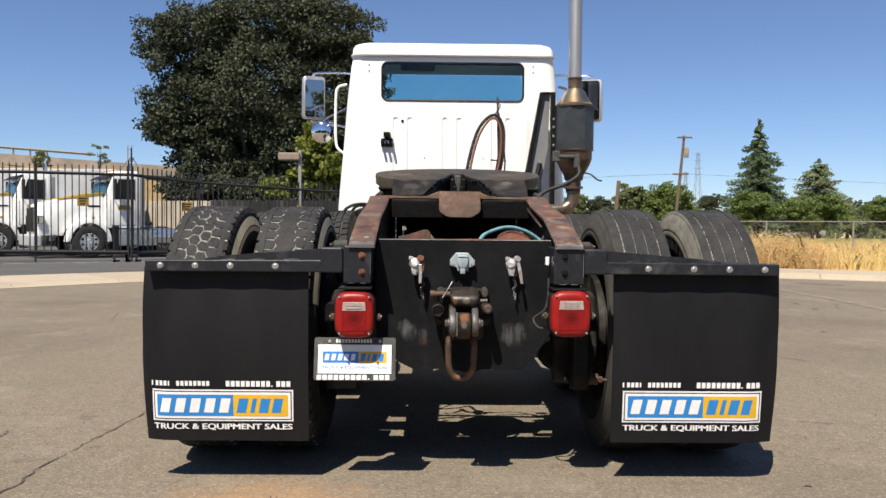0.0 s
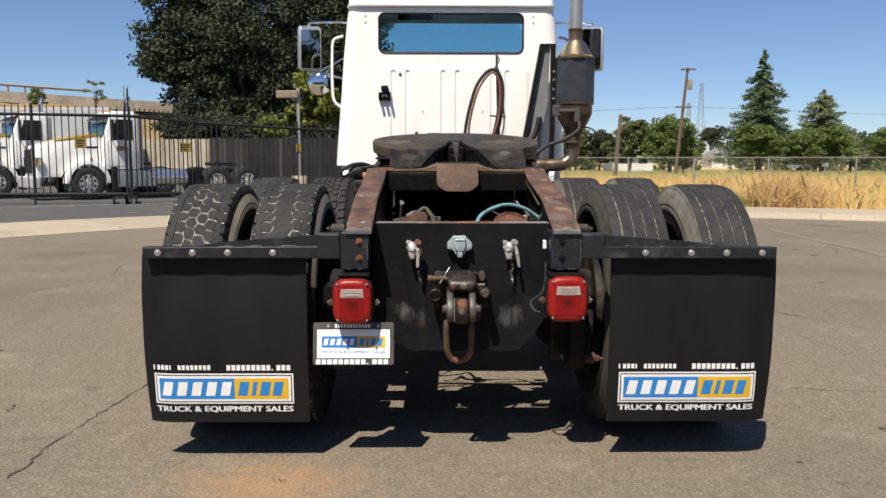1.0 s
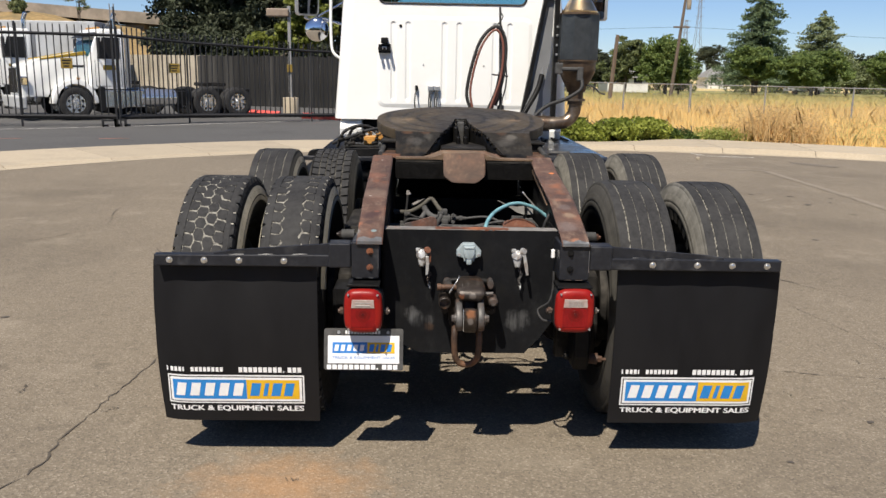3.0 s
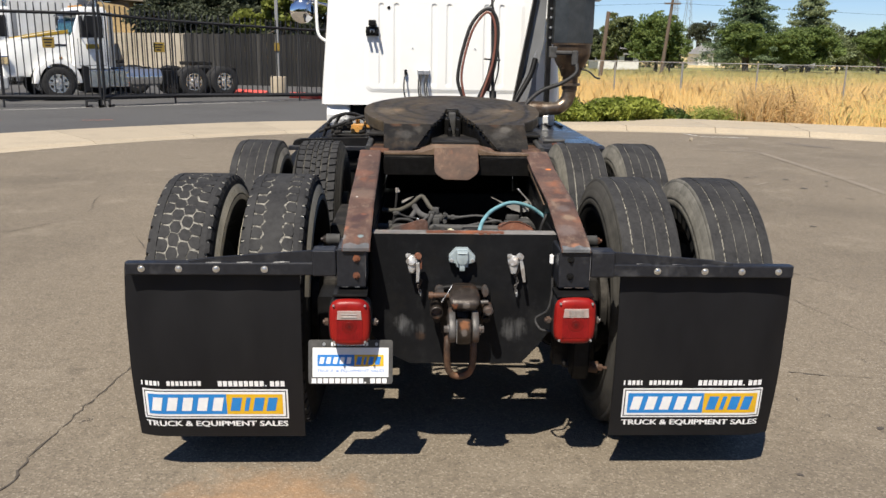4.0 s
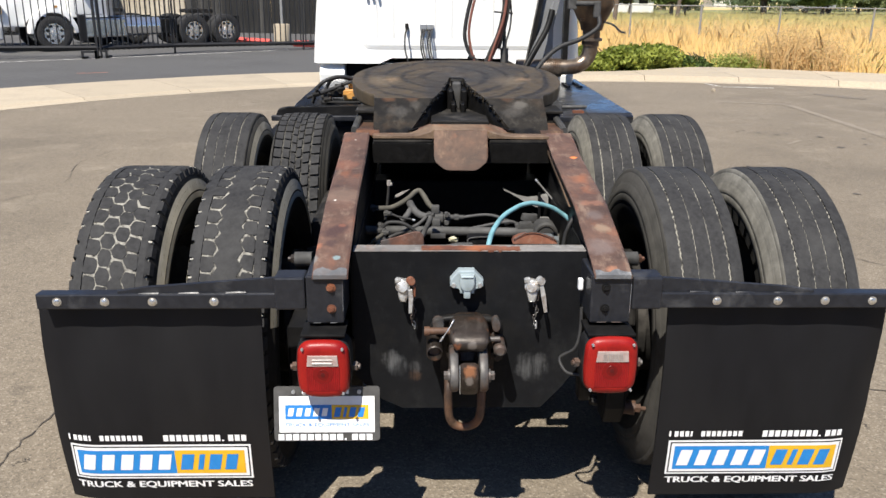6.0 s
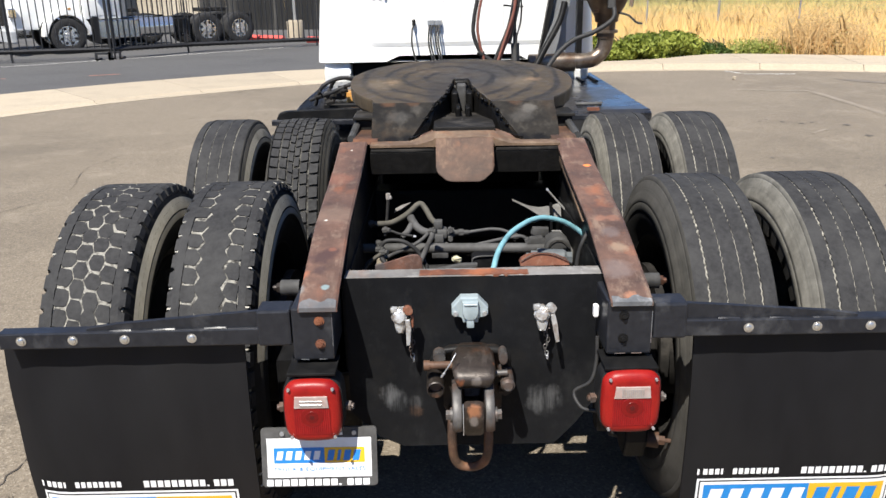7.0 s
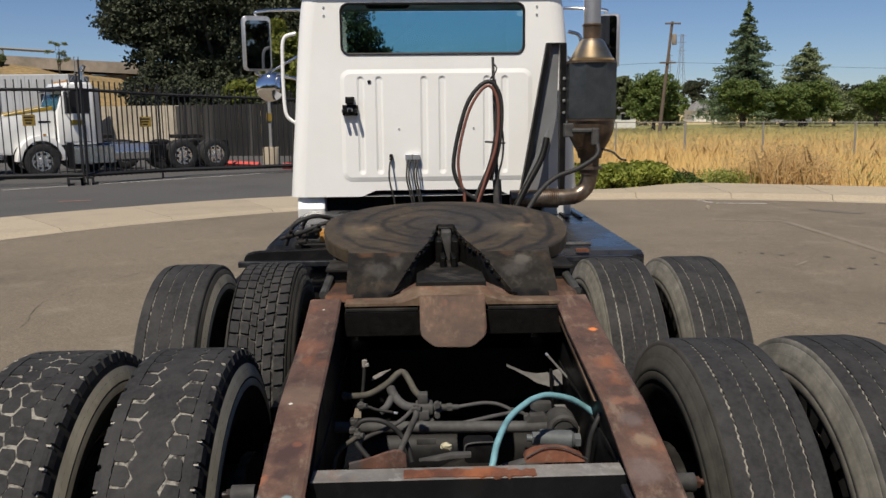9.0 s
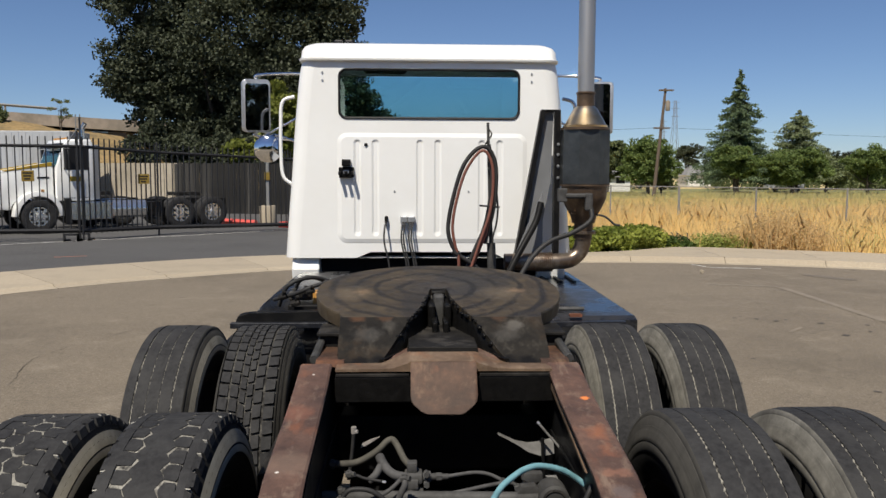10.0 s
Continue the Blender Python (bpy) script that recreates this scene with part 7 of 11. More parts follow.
# air valve: two square fittings with flanges on a body, hexagon nut to the hose
bm = bmesh.new()
box(bm, 0.098, 0.150, 3.965, 4.02, 0.868, 0.898, 0.007)
rod(bm, (0.124, 3.99, 0.845), (0.124, 3.99, 0.868), 0.018, segs=16)
valve = bay_part("relay_valve", bm, None, "grey dusty air valve with square fittings", 40)
for x, y, z in ((0.119, 3.995, 0.913), (0.122, 3.970, 0.872)):
    bm = bmesh.new()
    rod(bm, (x + 0.006, y, z - 0.021), (x + 0.008, y - 0.002, z - 0.015), 0.0225, segs=20)
    bay_part("flange", bm, None, "", 40, valve)
    bm = bmesh.new()
    box(bm, x - 0.014, x + 0.015, y - 0.016, y + 0.016, z - 0.014, z + 0.013, 0.003)
    bay_part("square_fitting", bm, None, "", 30, valve)
for a, b, r, sg in ((0.150, 0.163, 0.012, 12), (0.163, 0.172, 0.017, 6), (0.172, 0.188, 0.010, 12), (0.188, 0.204, 0.0125, 6), (0.204, 0.222, 0.0085, 12)):
    bm = bmesh.new()
    rod(bm, (a, 3.982, 0.885), (b, 3.983, 0.885), r, segs=sg)
    bay_part("pipe_nut", bm, None, "", 40, valve)
for z in (0.902, 0.872):
    bm = bmesh.new()
    rod(bm, (0.160, 3.97, z), (0.160, 3.95, z), 0.009, segs=6)
    bay_part("plug", bm, None, "", 40, valve)
HOSES = (
    ([(-0.115, 4.05, 0.902), (-0.081, 4.05, 0.901), (-0.037, 4.06, 0.903), (0.015, 4.07, 0.930), (0.045, 4.085, 0.954), (0.063, 4.09, 0.958), (0.080, 4.07, 0.940), (0.096, 4.03, 0.922), (0.112, 4.0, 0.914)], 0.0098, M_HOSEGREY, "olive-grey dusty air hose"),
    ([(0.026, 4.045, 0.924), (0.032, 4.03, 0.915), (0.048, 4.01, 0.898), (0.072, 3.99, 0.888), (0.100, 3.985, 0.884)], 0.0135, M_HOSEDUST, "thick dusty grey hose"),
    ([(0.030, 4.02, 0.905), (0.015, 4.0, 0.885), (-0.005, 3.99, 0.870)], 0.011, M_HOSEDUST, ""),
    ([(-0.055, 3.95, 0.908), (-0.030, 3.95, 0.902), (-0.013, 3.95, 0.895), (0.033, 3.95, 0.886)], 0.0045, M_HOSE, ""),
    ([(-0.075, 3.86, 0.845), (-0.073, 3.86, 0.862), (-0.063, 3.86, 0.884), (-0.044, 3.86, 0.899), (-0.002, 3.86, 0.898), (0.033, 3.86, 0.880), (0.059, 3.86, 0.851), (0.077, 3.85, 0.822), (0.086, 3.84, 0.785)], 0.0068, M_HOSE, "black rubber air hose"),
    ([(-0.122, 3.79, 0.790), (-0.117, 3.80, 0.819), (-0.101, 3.80, 0.846), (-0.071, 3.80, 0.868), (-0.055, 3.81, 0.878)], 0.0068, M_HOSEGREY, ""),
    ([(-0.055, 3.88, 0.832), (-0.030, 3.88, 0.846), (0.020, 3.88, 0.867), (0.060, 3.885, 0.888), (0.090, 3.90, 0.912)], 0.0062, M_HOSEDUST, ""),
    ([(0.100, 3.87, 0.928), (0.100, 3.85, 0.915), (0.090, 3.84, 0.896), (0.075, 3.84, 0.862), (0.058, 3.83, 0.826), (0.050, 3.82, 0.79)], 0.0085, M_HOSEDUST, "dusty grey hose"),
    ([(-0.062, 3.80, 0.862), (-0.045, 3.79, 0.842), (-0.020, 3.78, 0.815), (0.0, 3.77, 0.79)], 0.0075, M_HOSE, ""),
    ([(0.220, 3.983, 0.885), (0.256, 3.99, 0.888), (0.300, 3.995, 0.891), (0.337, 3.99, 0.888), (0.370, 3.98, 0.876), (0.385, 3.975, 0.862)], 0.0055, M_HOSEDUST, ""),
    ([(0.225, 3.955, 0.846), (0.253, 3.95, 0.853), (0.334, 3.95, 0.870), (0.390, 3.95, 0.878), (0.410, 3.95, 0.870), (0.420, 3.95, 0.852)], 0.0058, M_HOSEDUST, ""),
    ([(0.536, 3.70, 0.80), (0.539, 3.70, 0.851), (0.545, 3.70, 0.899), (0.556, 3.70, 0.935), (0.572, 3.71, 0.962)], 0.0068, M_HOSE, "black rubber air hose"),
    ([(-0.068, 4.10, 0.84), (-0.060, 4.10, 0.90), (-0.055, 4.10, 0.95), (-0.053, 4.10, 0.975)], 0.0055, M_HOSE, ""))
for pts, r, mt, label in HOSES:
    bm = bmesh.new()
    tube(bm, pts, r, 10, 6)
    bay_part("hose", bm, mt, label, 60)
bm = bmesh.new()
tube(bm, [(0.262, 3.48, 0.90), (0.274, 3.50, 0.928), (0.292, 3.56, 0.956), (0.332, 3.66, 0.975), (0.382, 3.72, 0.990), (0.415, 3.75, 0.994), (0.450, 3.77, 0.992), (0.506, 3.79, 0.974), (0.545, 3.80, 0.950), (0.573, 3.80, 0.928), (0.592, 3.80, 0.900)], 0.0080, 12, 8)
bay_part("teal_hose", bm, M_TEAL, "pale teal braided air hose in an arc", 60)
for x, y, z in ((-0.055, 3.952, 0.906), (-0.072, 3.86, 0.870), (-0.056, 3.81, 0.876), (0.098, 3.865, 0.925), (0.418, 3.95, 0.862), (0.380, 3.978, 0.868), (-0.108, 4.05, 0.902), (-0.078, 3.93, 0.868)):
    bm = bmesh.new()
    rod(bm, (x - 0.008, y, z), (x + 0.008, y - 0.006, z + 0.003), 0.0100, segs=6)
    rod(bm, (x + 0.008, y - 0.006, z + 0.003), (x + 0.016, y - 0.010, z + 0.004), 0.0075, segs=8)
    rod(bm, (x - 0.002, y, z - 0.014), (x - 0.002, y, z + 0.012), 0.0055, segs=8)
    bay_part("hose_fitting", bm, None, "", 40)
bm = bmesh.new()
rod(bm, (-0.0525, 4.10, 0.975), (-0.0525, 4.10, 0.995), 0.0085, segs=6)
rod(bm, (-0.050, 4.098, 0.980), (-0.040, 4.096, 0.982), 0.006, segs=6)
bay_part("hose_tip", bm, M_LENSRIB, "pale brass hose tip", 40)
bm = bmesh.new()
rod(bm, (0.036, 3.95, 0.885), (0.046, 3.95, 0.883), 0.0042, segs=8)
bay_part("hose_tip", bm, M_ZINC, "bright hose tip", 40)

# bent pale brackets hanging at the back of the bay
bm = bmesh.new()
leaf_low = [(0.386, 0.939), (0.412, 0.926), (0.440, 0.911), (0.481, 0.884), (0.522, 0.871), (0.562, 0.877)]
leaf_top = [(0.388, 0.940), (0.413, 0.929), (0.440, 0.917), (0.481, 0.909), (0.521, 0.913), (0.561, 0.924)]
for y in (4.180, 4.186):
    a, b = [bm.verts.new((x, y + 0.04 * (z - 0.90), z)) for x, z in leaf_low], [bm.verts.new((x, y + 0.3 * (z - 0.87), z)) for x, z in leaf_top]
    for i in range(5):
        bm.faces.new((a[i], a[i + 1], b[i + 1], b[i]))
bay_part("bent_bracket", bm, M_STRUT, "pale bent sheet bracket", 40)
bm = bmesh.new()
prism(bm, [(-0.036, 0.912), (-0.031, 0.926), (-0.006, 0.939), (0.024, 0.948), (0.005, 0.935), (-0.012, 0.924)], "y", 4.15, 4.156, 0.001)
bay_part("bent_bracket", bm, M_LENSRIB, "pale bent sheet bracket", 40)
bm = bmesh.new()
rod(bm, (0.507, 4.15, 0.984), (0.573, 4.12, 0.911), 0.0038, segs=8)
bay_part("link_rod", bm, M_STRUT, "", 40)
bm = bmesh.new()
rod(bm, (0.503, 4.152, 0.989), (0.509, 4.149, 0.982), 0.0050, segs=8)
bay_part("rod_tip", bm, M_ZINC, "bright rod tip", 40)
bm = bmesh.new()
rod(bm, (0.527, 4.16, 0.80), (0.521, 4.16, 0.935), 0.0055, segs=8)
bay_part("hanger_rod", bm, M_BLACK, "", 40)
# covers and crumpled foil in front of the rod
bm = bmesh.new()
prism(bm, rounded(0.222, 0.300, 0.835, 0.890, 0.010), "y", 3.71, 3.76, 0.004)
bay_part("clamp_plate", bm, M_BLACK, "black rounded cover plate", 40)
bm = bmesh.new()
tube(bm, [(0.222, 3.708, 0.868), (0.226, 3.707, 0.886), (0.25, 3.706, 0.892), (0.30, 3.706, 0.893)], 0.0022, 6, 4)
bay_part("plate_edge", bm, M_DUSTSTEEL, "", 40)
bm = bmesh.new()
bmesh.ops.create_icosphere(bm, subdivisions=2, radius=1.0)
cr = random.Random(77)
for v in bm.verts:
    k = cr.uniform(0.65, 1.15)
    v.co = Vector((0.176 + 0.017 * v.co.x * k, 3.70 + 0.014 * v.co.y * k, 0.887 + 0.011 * v.co.z * k))
bay_part("crumpled_tag", bm, M_FOIL, "crumpled pale yellow scrap", None)
bm = bmesh.new()
prism(bm, [(0.105, 0.868), (0.150, 0.876), (0.188, 0.884), (0.236, 0.884), (0.236, 0.874), (0.188, 0.873), (0.15, 0.868)], "y", 3.655, 3.675, 0.001)
bay_part("strap", bm, M_DUSTSTEEL, "dusty metal strap", 30)
bm = bmesh.new()
box(bm, 0.100, 0.150, 3.72, 3.725, 0.884, 0.900, 0.001)
bay_part("tag_plate", bm, M_DUSTSTEEL, "", 30)
bm = bmesh.new()
prism(bm, [(0.255, 0.80), (0.275, 0.845), (0.31, 0.870), (0.355, 0.880), (0.405, 0.892), (0.412, 0.885), (0.40, 0.80)], "y", 3.60, 3.63, 0.004)
bay_part("gusset", bm, M_DUSTSTEEL, "", 30)
for sgn in (-1, 1):
    bm = bmesh.new()
    for k in range(6):
        z = 0.71 - k * 0.013
        pts = [(y, z + 0.05 * ((y - 4.57) / 0.62) ** 2) for y in np.linspace(3.95 + 0.05 * k, 5.19 - 0.05 * k, 13)]
        prism(bm, [(float(a), float(b)) for a, b in pts] + [(float(a), float(b) - 0.011) for a, b in reversed(pts)], "x", CX + sgn * 0.49 - 0.04, CX + sgn * 0.49 + 0.04)
    part("leaf_spring", bm, M_DARKGREASE, truck)
    bm = bmesh.new()
    box(bm, CX + sgn * 0.40 - 0.02, CX + sgn * 0.40 + 0.05, 3.60, 3.66, 0.34, 0.62, 0.01)
    rod(bm, (CX + sgn * 0.42, 3.58, 0.36), (CX + sgn * 0.52, 3.52, 0.36), 0.018, segs=8)
    part("shock_mount", bm, M_DARKGREASE, truck)
# side wire and plug by the right lamp
bm = bmesh.new()
tube(bm, [(0.532, 3.31, 0.80), (0.53, 3.30, 0.73), (0.515, 3.29, 0.68), (0.475, 3.30, 0.645), (0.49, 3.27, 0.615), (0.525, 3.25, 0.615)], 0.005, 8, 8)
part("lamp_cable", bm, M_HOSE, truck, smooth=60)
bm = bmesh.new()
box(bm, 0.522, 0.536, 3.32, 3.34, 0.848, 0.882, 0.004)
part("white_tag", bm, M_DECALWHITE, truck)

# ---- hanger bar and side boxes ahead of the tandem ----
bm = bmesh.new()
box(bm, -0.82, 1.27, 5.95, 5.985, 0.936, 0.966, 0.004)
part("front_flap_bar", bm, M_BARBLUE, truck)
for sgn in (-1, 1):
    xa, xb = sorted((CX + sgn * 0.50, CX + sgn * 1.14))
    bm = bmesh.new()
    top = 0.985 if sgn > 0 else 0.82
    prism(bm, [(6.05, 0.50), (6.05, top - 0.03), (6.10, top - 0.013), (8.0, top), (8.0, 0.45), (6.2, 0.42)], "x", xa, xb, 0.012)
    sidebox = part("side_box", bm, M_BLACKGLOSS if sgn > 0 else M_BLACK, truck, "glossy black side box reflecting the sky" if sgn > 0 else "low black battery box")
    for k in range(6):
        bm = bmesh.new()
        x = xa + 0.08 + k * (xb - xa - 0.16) / 5
        box(bm, x - 0.012, x + 0.012, 7.35, 7.85, top, top + 0.012, 0.003)
        part("tread_strip", bm, M_SEAL, sidebox)
bm = bmesh.new()
rod(bm, (0.95, 6.25, 0.985), (1.10, 6.22, 0.99), 0.012, segs=8)
part("latch_handle", bm, M_DUSTSTEEL, truck)
bm = bmesh.new()
prism(bm, [(-0.800, 0.955), (-0.797, 0.972), (-0.785, 0.996), (-0.760, 1.005), (-0.730, 1.008), (-0.10, 1.030), (-0.10, 0.955)], "y", 5.995, 6.06, 0.006)
part("fender_bar", bm, M_BLACK, truck, "black bent fender bar")
bm = bmesh.new()
prism(bm, [(-0.800, 0.800), (-0.800, 0.895), (-0.783, 0.930), (-0.755, 0.967), (-0.720, 0.998), (-0.680, 1.026), (-0.637, 1.046), (-0.588, 1.056), (-0.30, 1.056), (-0.30, 0.800)], "y", 6.52, 7.45, 0.012)
part("battery_cover", bm, M_BLACKGLOSS, truck, "rounded glossy black battery cover", smooth=40)
bm = bmesh.new()
prism(bm, rounded(0.98, 1.05, 0.975, 0.992, 0.006), "y", 6.035, 6.062, 0.002)
part("rust_spot", bm, M_RUSTBRIGHT, truck, "small rusty lug on the box edge")
# valve clutter on the left behind the cab
clutter = part("valve_bank", box(bmesh.new(), -0.55, -0.22, 6.15, 6.45, 0.99, 1.03, 0.01), M_BLACK, truck, "cluster of air valves and fittings with an orange block")
for x, y, z, s, mt in ((-0.37, 6.22, 1.06, 0.045, M_ORANGE), (-0.30, 6.28, 1.08, 0.03, M_ORANGE), (-0.46, 6.25, 1.07, 0.035, M_DARKGREASE), (-0.54, 6.35, 1.05, 0.03, M_DUSTSTEEL), (-0.26, 6.38, 1.06, 0.035, M_DUSTSTEEL)):
    bm = bmesh.new()
    box(bm, x - s, x + s, y - s, y + s, z - s * 0.8, z + s * 0.8, 0.008)
    rod(bm, (x, y - s * 1.6, z), (x, y + s * 1.6, z), s * 0.45, segs=8)
    rod(bm, (x, y, z), (x, y, z + s * 1.4), s * 0.35, segs=6)
    part("valve", bm, mt, clutter)
for pts in ([(-0.62, 6.3, 1.0), (-0.56, 6.25, 1.12), (-0.44, 6.3, 1.16), (-0.32, 6.4, 1.12)], [(-0.58, 6.5, 1.0), (-0.50, 6.4, 1.14), (-0.36, 6.35, 1.13), (-0.25, 6.3, 1.02)], [(-0.66, 6.4, 1.02), (-0.52, 6.2, 1.08), (-0.40, 6.18, 1.13), (-0.28, 6.25, 1.15)]):
    bm = bmesh.new()
    tube(bm, pts, 0.012, 8, 6)
    part("air_line", bm, M_HOSE, clutter, smooth=60)

for x, y, z, s in ((-0.50, 6.12, 1.04, 0.022), (-0.42, 6.14, 1.10, 0.018), (-0.33, 6.12, 1.045, 0.020), (-0.24, 6.15, 1.09, 0.022), (-0.19, 6.2, 1.04, 0.026), (-0.58, 6.2, 1.06, 0.02)):
    bm = bmesh.new()
    rod(bm, (x - s, y, z), (x + s, y - 0.01, z + 0.01), s * 0.75, segs=8)
    rod(bm, (x, y, z), (x + 0.01, y - 0.02, z + s * 1.9), s * 0.5, segs=6)
    part("fitting", bm, M_DARKGREASE, clutter)

# ---- cab ----
CC = 0.264
def cab_half(z):
    """Half width of the cab at a height."""
    return float(np.interp(z, [1.10, 1.16, 1.40, 1.75, 2.10, 2.45, 2.54, 2.60], [1.052, 1.050, 1.031, 1.000, 0.975, 0.938, 0.920, 0.905]))


def cab_front(z):
    return float(np.interp(z, [1.10, 1.75, 2.55, 2.66], [9.42, 9.30, 8.46, 8.40]))


def cab_ring(z, grow=0.0, back=7.61, r=0.11):
    h, y0, y1 = cab_half(z) + grow, back - grow, cab_front(z) + grow
    out = []
    for cx, cy, a0 in ((CC + h - r, y0 + r, 270), (CC + h - r * 1.4, y1 - r * 1.4, 0), (CC - h + r * 1.4, y1 - r * 1.4, 90), (CC - h + r, y0 + r, 180)):
        rr = r if a0 in (270, 180) else r * 1.4
        for k in range(7):
            a = radians(a0 + 15 * k)
            out.append((cx + rr * math.cos(a), cy + rr * math.sin(a)))
    return out


cab_zs = [1.135, 1.15, 1.3, 1.5, 1.75, 2.0, 2.14, 2.3, 2.45, 2.52, 2.545]
bm = bmesh.new()
rings = []
for z in cab_zs:
    rings.append([bm.verts.new((x, y, z)) for x, y in cab_ring(z)])
n = len(rings[0])
side_faces = []
for i in range(len(rings) - 1):
    for k in range(n):
        f = bm.faces.new((rings[i][k], rings[i][(k + 1) % n], rings[i + 1][(k + 1) % n], rings[i + 1][k]))
        side_faces.append((f, i, k))
# ring layout: 0-6 rear right corner, 7-13 front right, 14-20 front left, 21-27 rear left; face 27 spans the back, 6 right side, 13 front, 20 left side
doomed = [f for f, i, k in side_faces if k == 27 or (k in (6, 20) and 4 <= i <= 7) or (k == 13 and 4 <= i <= 9)]
bmesh.ops.delete(bm, geom=doomed, context="FACES")
bm.faces.new([rings[0][k] for k in range(n)][::-1])
cab = part("cab", bm, M_WHITE, truck, "white painted steel day cab", smooth=35)

# back wall with its window opening, notch below
def back_wall():
    bm = bmesh.new()
    lo = [(-0.66, 1.135), (-0.265, 1.135), (-0.165, 1.178), (0.715, 1.178), (0.80, 1.135), (1.15, 1.135)]
    hw = [(CC - cab_half(z) + 0.11, z) for z in cab_zs]
    hw2 = [(CC + cab_half(z) - 0.11, z) for z in cab_zs]
    outer = [hw[0]] + lo[1:-1] + [hw2[0]] + hw2[1:] + hw[:0:-1]
    inner = rounded(-0.386, 0.909, 2.137, 2.487, 0.058, 6)
    vo = [bm.verts.new((x, 7.61, z)) for x, z in outer]
    vi = [bm.verts.new((x, 7.61, z)) for x, z in inner]
    eo = [bm.edges.new((vo[i], vo[(i + 1) % len(vo)])) for i in range(len(vo))]
    ei = [bm.edges.new((vi[i], vi[(i + 1) % len(vi)])) for i in range(len(vi))]
    bmesh.ops.triangle_fill(bm, edges=eo + ei, use_beauty=True)
    r2 = bmesh.ops.extrude_face_region(bm, geom=bm.faces[:])
    bmesh.ops.translate(bm, verts=[v for v in r2["geom"] if isinstance(v, bmesh.types.BMVert)], vec=(0, 0.03, 0))
    return bm


part("back_wall", back_wall(), M_WHITE, cab)
# pressed panel with sunk ribs
RIBS = (-0.255, -0.126, 0.193, 0.322, 0.640, 0.769)
bm = bmesh.new()
po = [bm.verts.new((x, 7.6085, z)) for x, z in rounded(-0.40, 0.966, 1.245, 2.035, 0.07, 8)]
pi_ = [bm.verts.new((x, 7.600, z)) for x, z in rounded(-0.370, 0.936, 1.275, 2.005, 0.045, 8)]
skirt = [bm.faces.new((po[i], po[(i + 1) % len(po)], pi_[(i + 1) % len(po)], pi_[i])) for i in range(len(po))]
edges = [bm.edges.get((pi_[i], pi_[(i + 1) % len(pi_)])) for i in range(len(pi_))]
for x in RIBS:
    hole = [bm.verts.new((px, 7.600, pz)) for px, pz in rounded(x - 0.028, x + 0.028, 1.292, 1.988, 0.027, 6)]
    edges += [bm.edges.new((hole[i], hole[(i + 1) % len(hole)])) for i in range(len(hole))]
bmesh.ops.triangle_fill(bm, edges=edges, use_beauty=True)
panel = part("pressed_panel", bm, M_WHITE, cab)
for x in RIBS:
    bm = bmesh.new()
    a = [bm.verts.new((px, 7.600, pz)) for px, pz in rounded(x - 0.028, x + 0.028, 1.292, 1.988, 0.027, 6)]
    b = [bm.verts.new((px, 7.6085, pz)) for px, pz in rounded(x - 0.013, x + 0.013, 1.322, 1.972, 0.0125, 6)]
    for i in range(len(a)):
        bm.faces.new((a[i], a[(i + 1) % len(a)], b[(i + 1) % len(a)], b[i]))
    bm.faces.new(b)
    part("rib", bm, M_WHITE, panel, "sunk pressed rib")
for x, z in ((-0.193, 1.949),):
    bm = bmesh.new()
    rod(bm, (x, 7.600, z), (x, 7.594, z), 0.013, segs=16)
    part("grommet", bm, M_SEAL, panel)
for x in (-0.50, 0.995):
    for z in (2.46, 2.405):
        bm = bmesh.new()
        rod(bm, (x, 7.612, z), (x, 7.604, z), 0.009, 0.007, segs=10)
        part("bolt", bm, M_ZINC, panel)
for x, z in ((0.01, 1.62), (0.545, 1.62)):
    bm = bmesh.new()
    rod(bm, (x, 7.600, z), (x, 7.594, z), 0.006, segs=8)
    part("rivet", bm, M_ZINC, panel)
# window seal and pane
bm = bmesh.new()
wo, wi = rounded(-0.390, 0.913, 2.133, 2.491, 0.060, 8), rounded(-0.374, 0.897, 2.149, 2.475, 0.049, 8)
for y0, y1 in ((7.600, 7.62),):
    a = [bm.verts.new((x, y0 + 0.006, z)) for x, z in wo]
    a2 = [bm.verts.new((x, y0, z)) for x, z in rounded(-0.384, 0.907, 2.139, 2.485, 0.056, 8)]
    b = [bm.verts.new((x, y0 + 0.004, z)) for x, z in wi]
    c = [bm.verts.new((x, y1, z)) for x, z in wi]
    d = [bm.verts.new((x, y1, z)) for x, z in wo]
    m = len(a)
    for p, q in ((a, a2), (a2, b), (b, c), (c, d), (d, a)):
        for i in range(m):
            bm.faces.new((p[i], p[(i + 1) % m], q[(i + 1) % m], q[i]))
rear_window = part("rear_window", bm, M_SEAL, cab, "wide tinted rear window in a black rubber seal", smooth=40)
bm = bmesh.new()
bm.faces.new([bm.verts.new((x, 7.612, z)) for x, z in rounded(-0.377, 0.900, 2.146, 2.478, 0.050, 8)])
pane = part("pane", bm, M_GLASS, rear_window, "blue-green tinted glass")
pane.visible_shadow = False
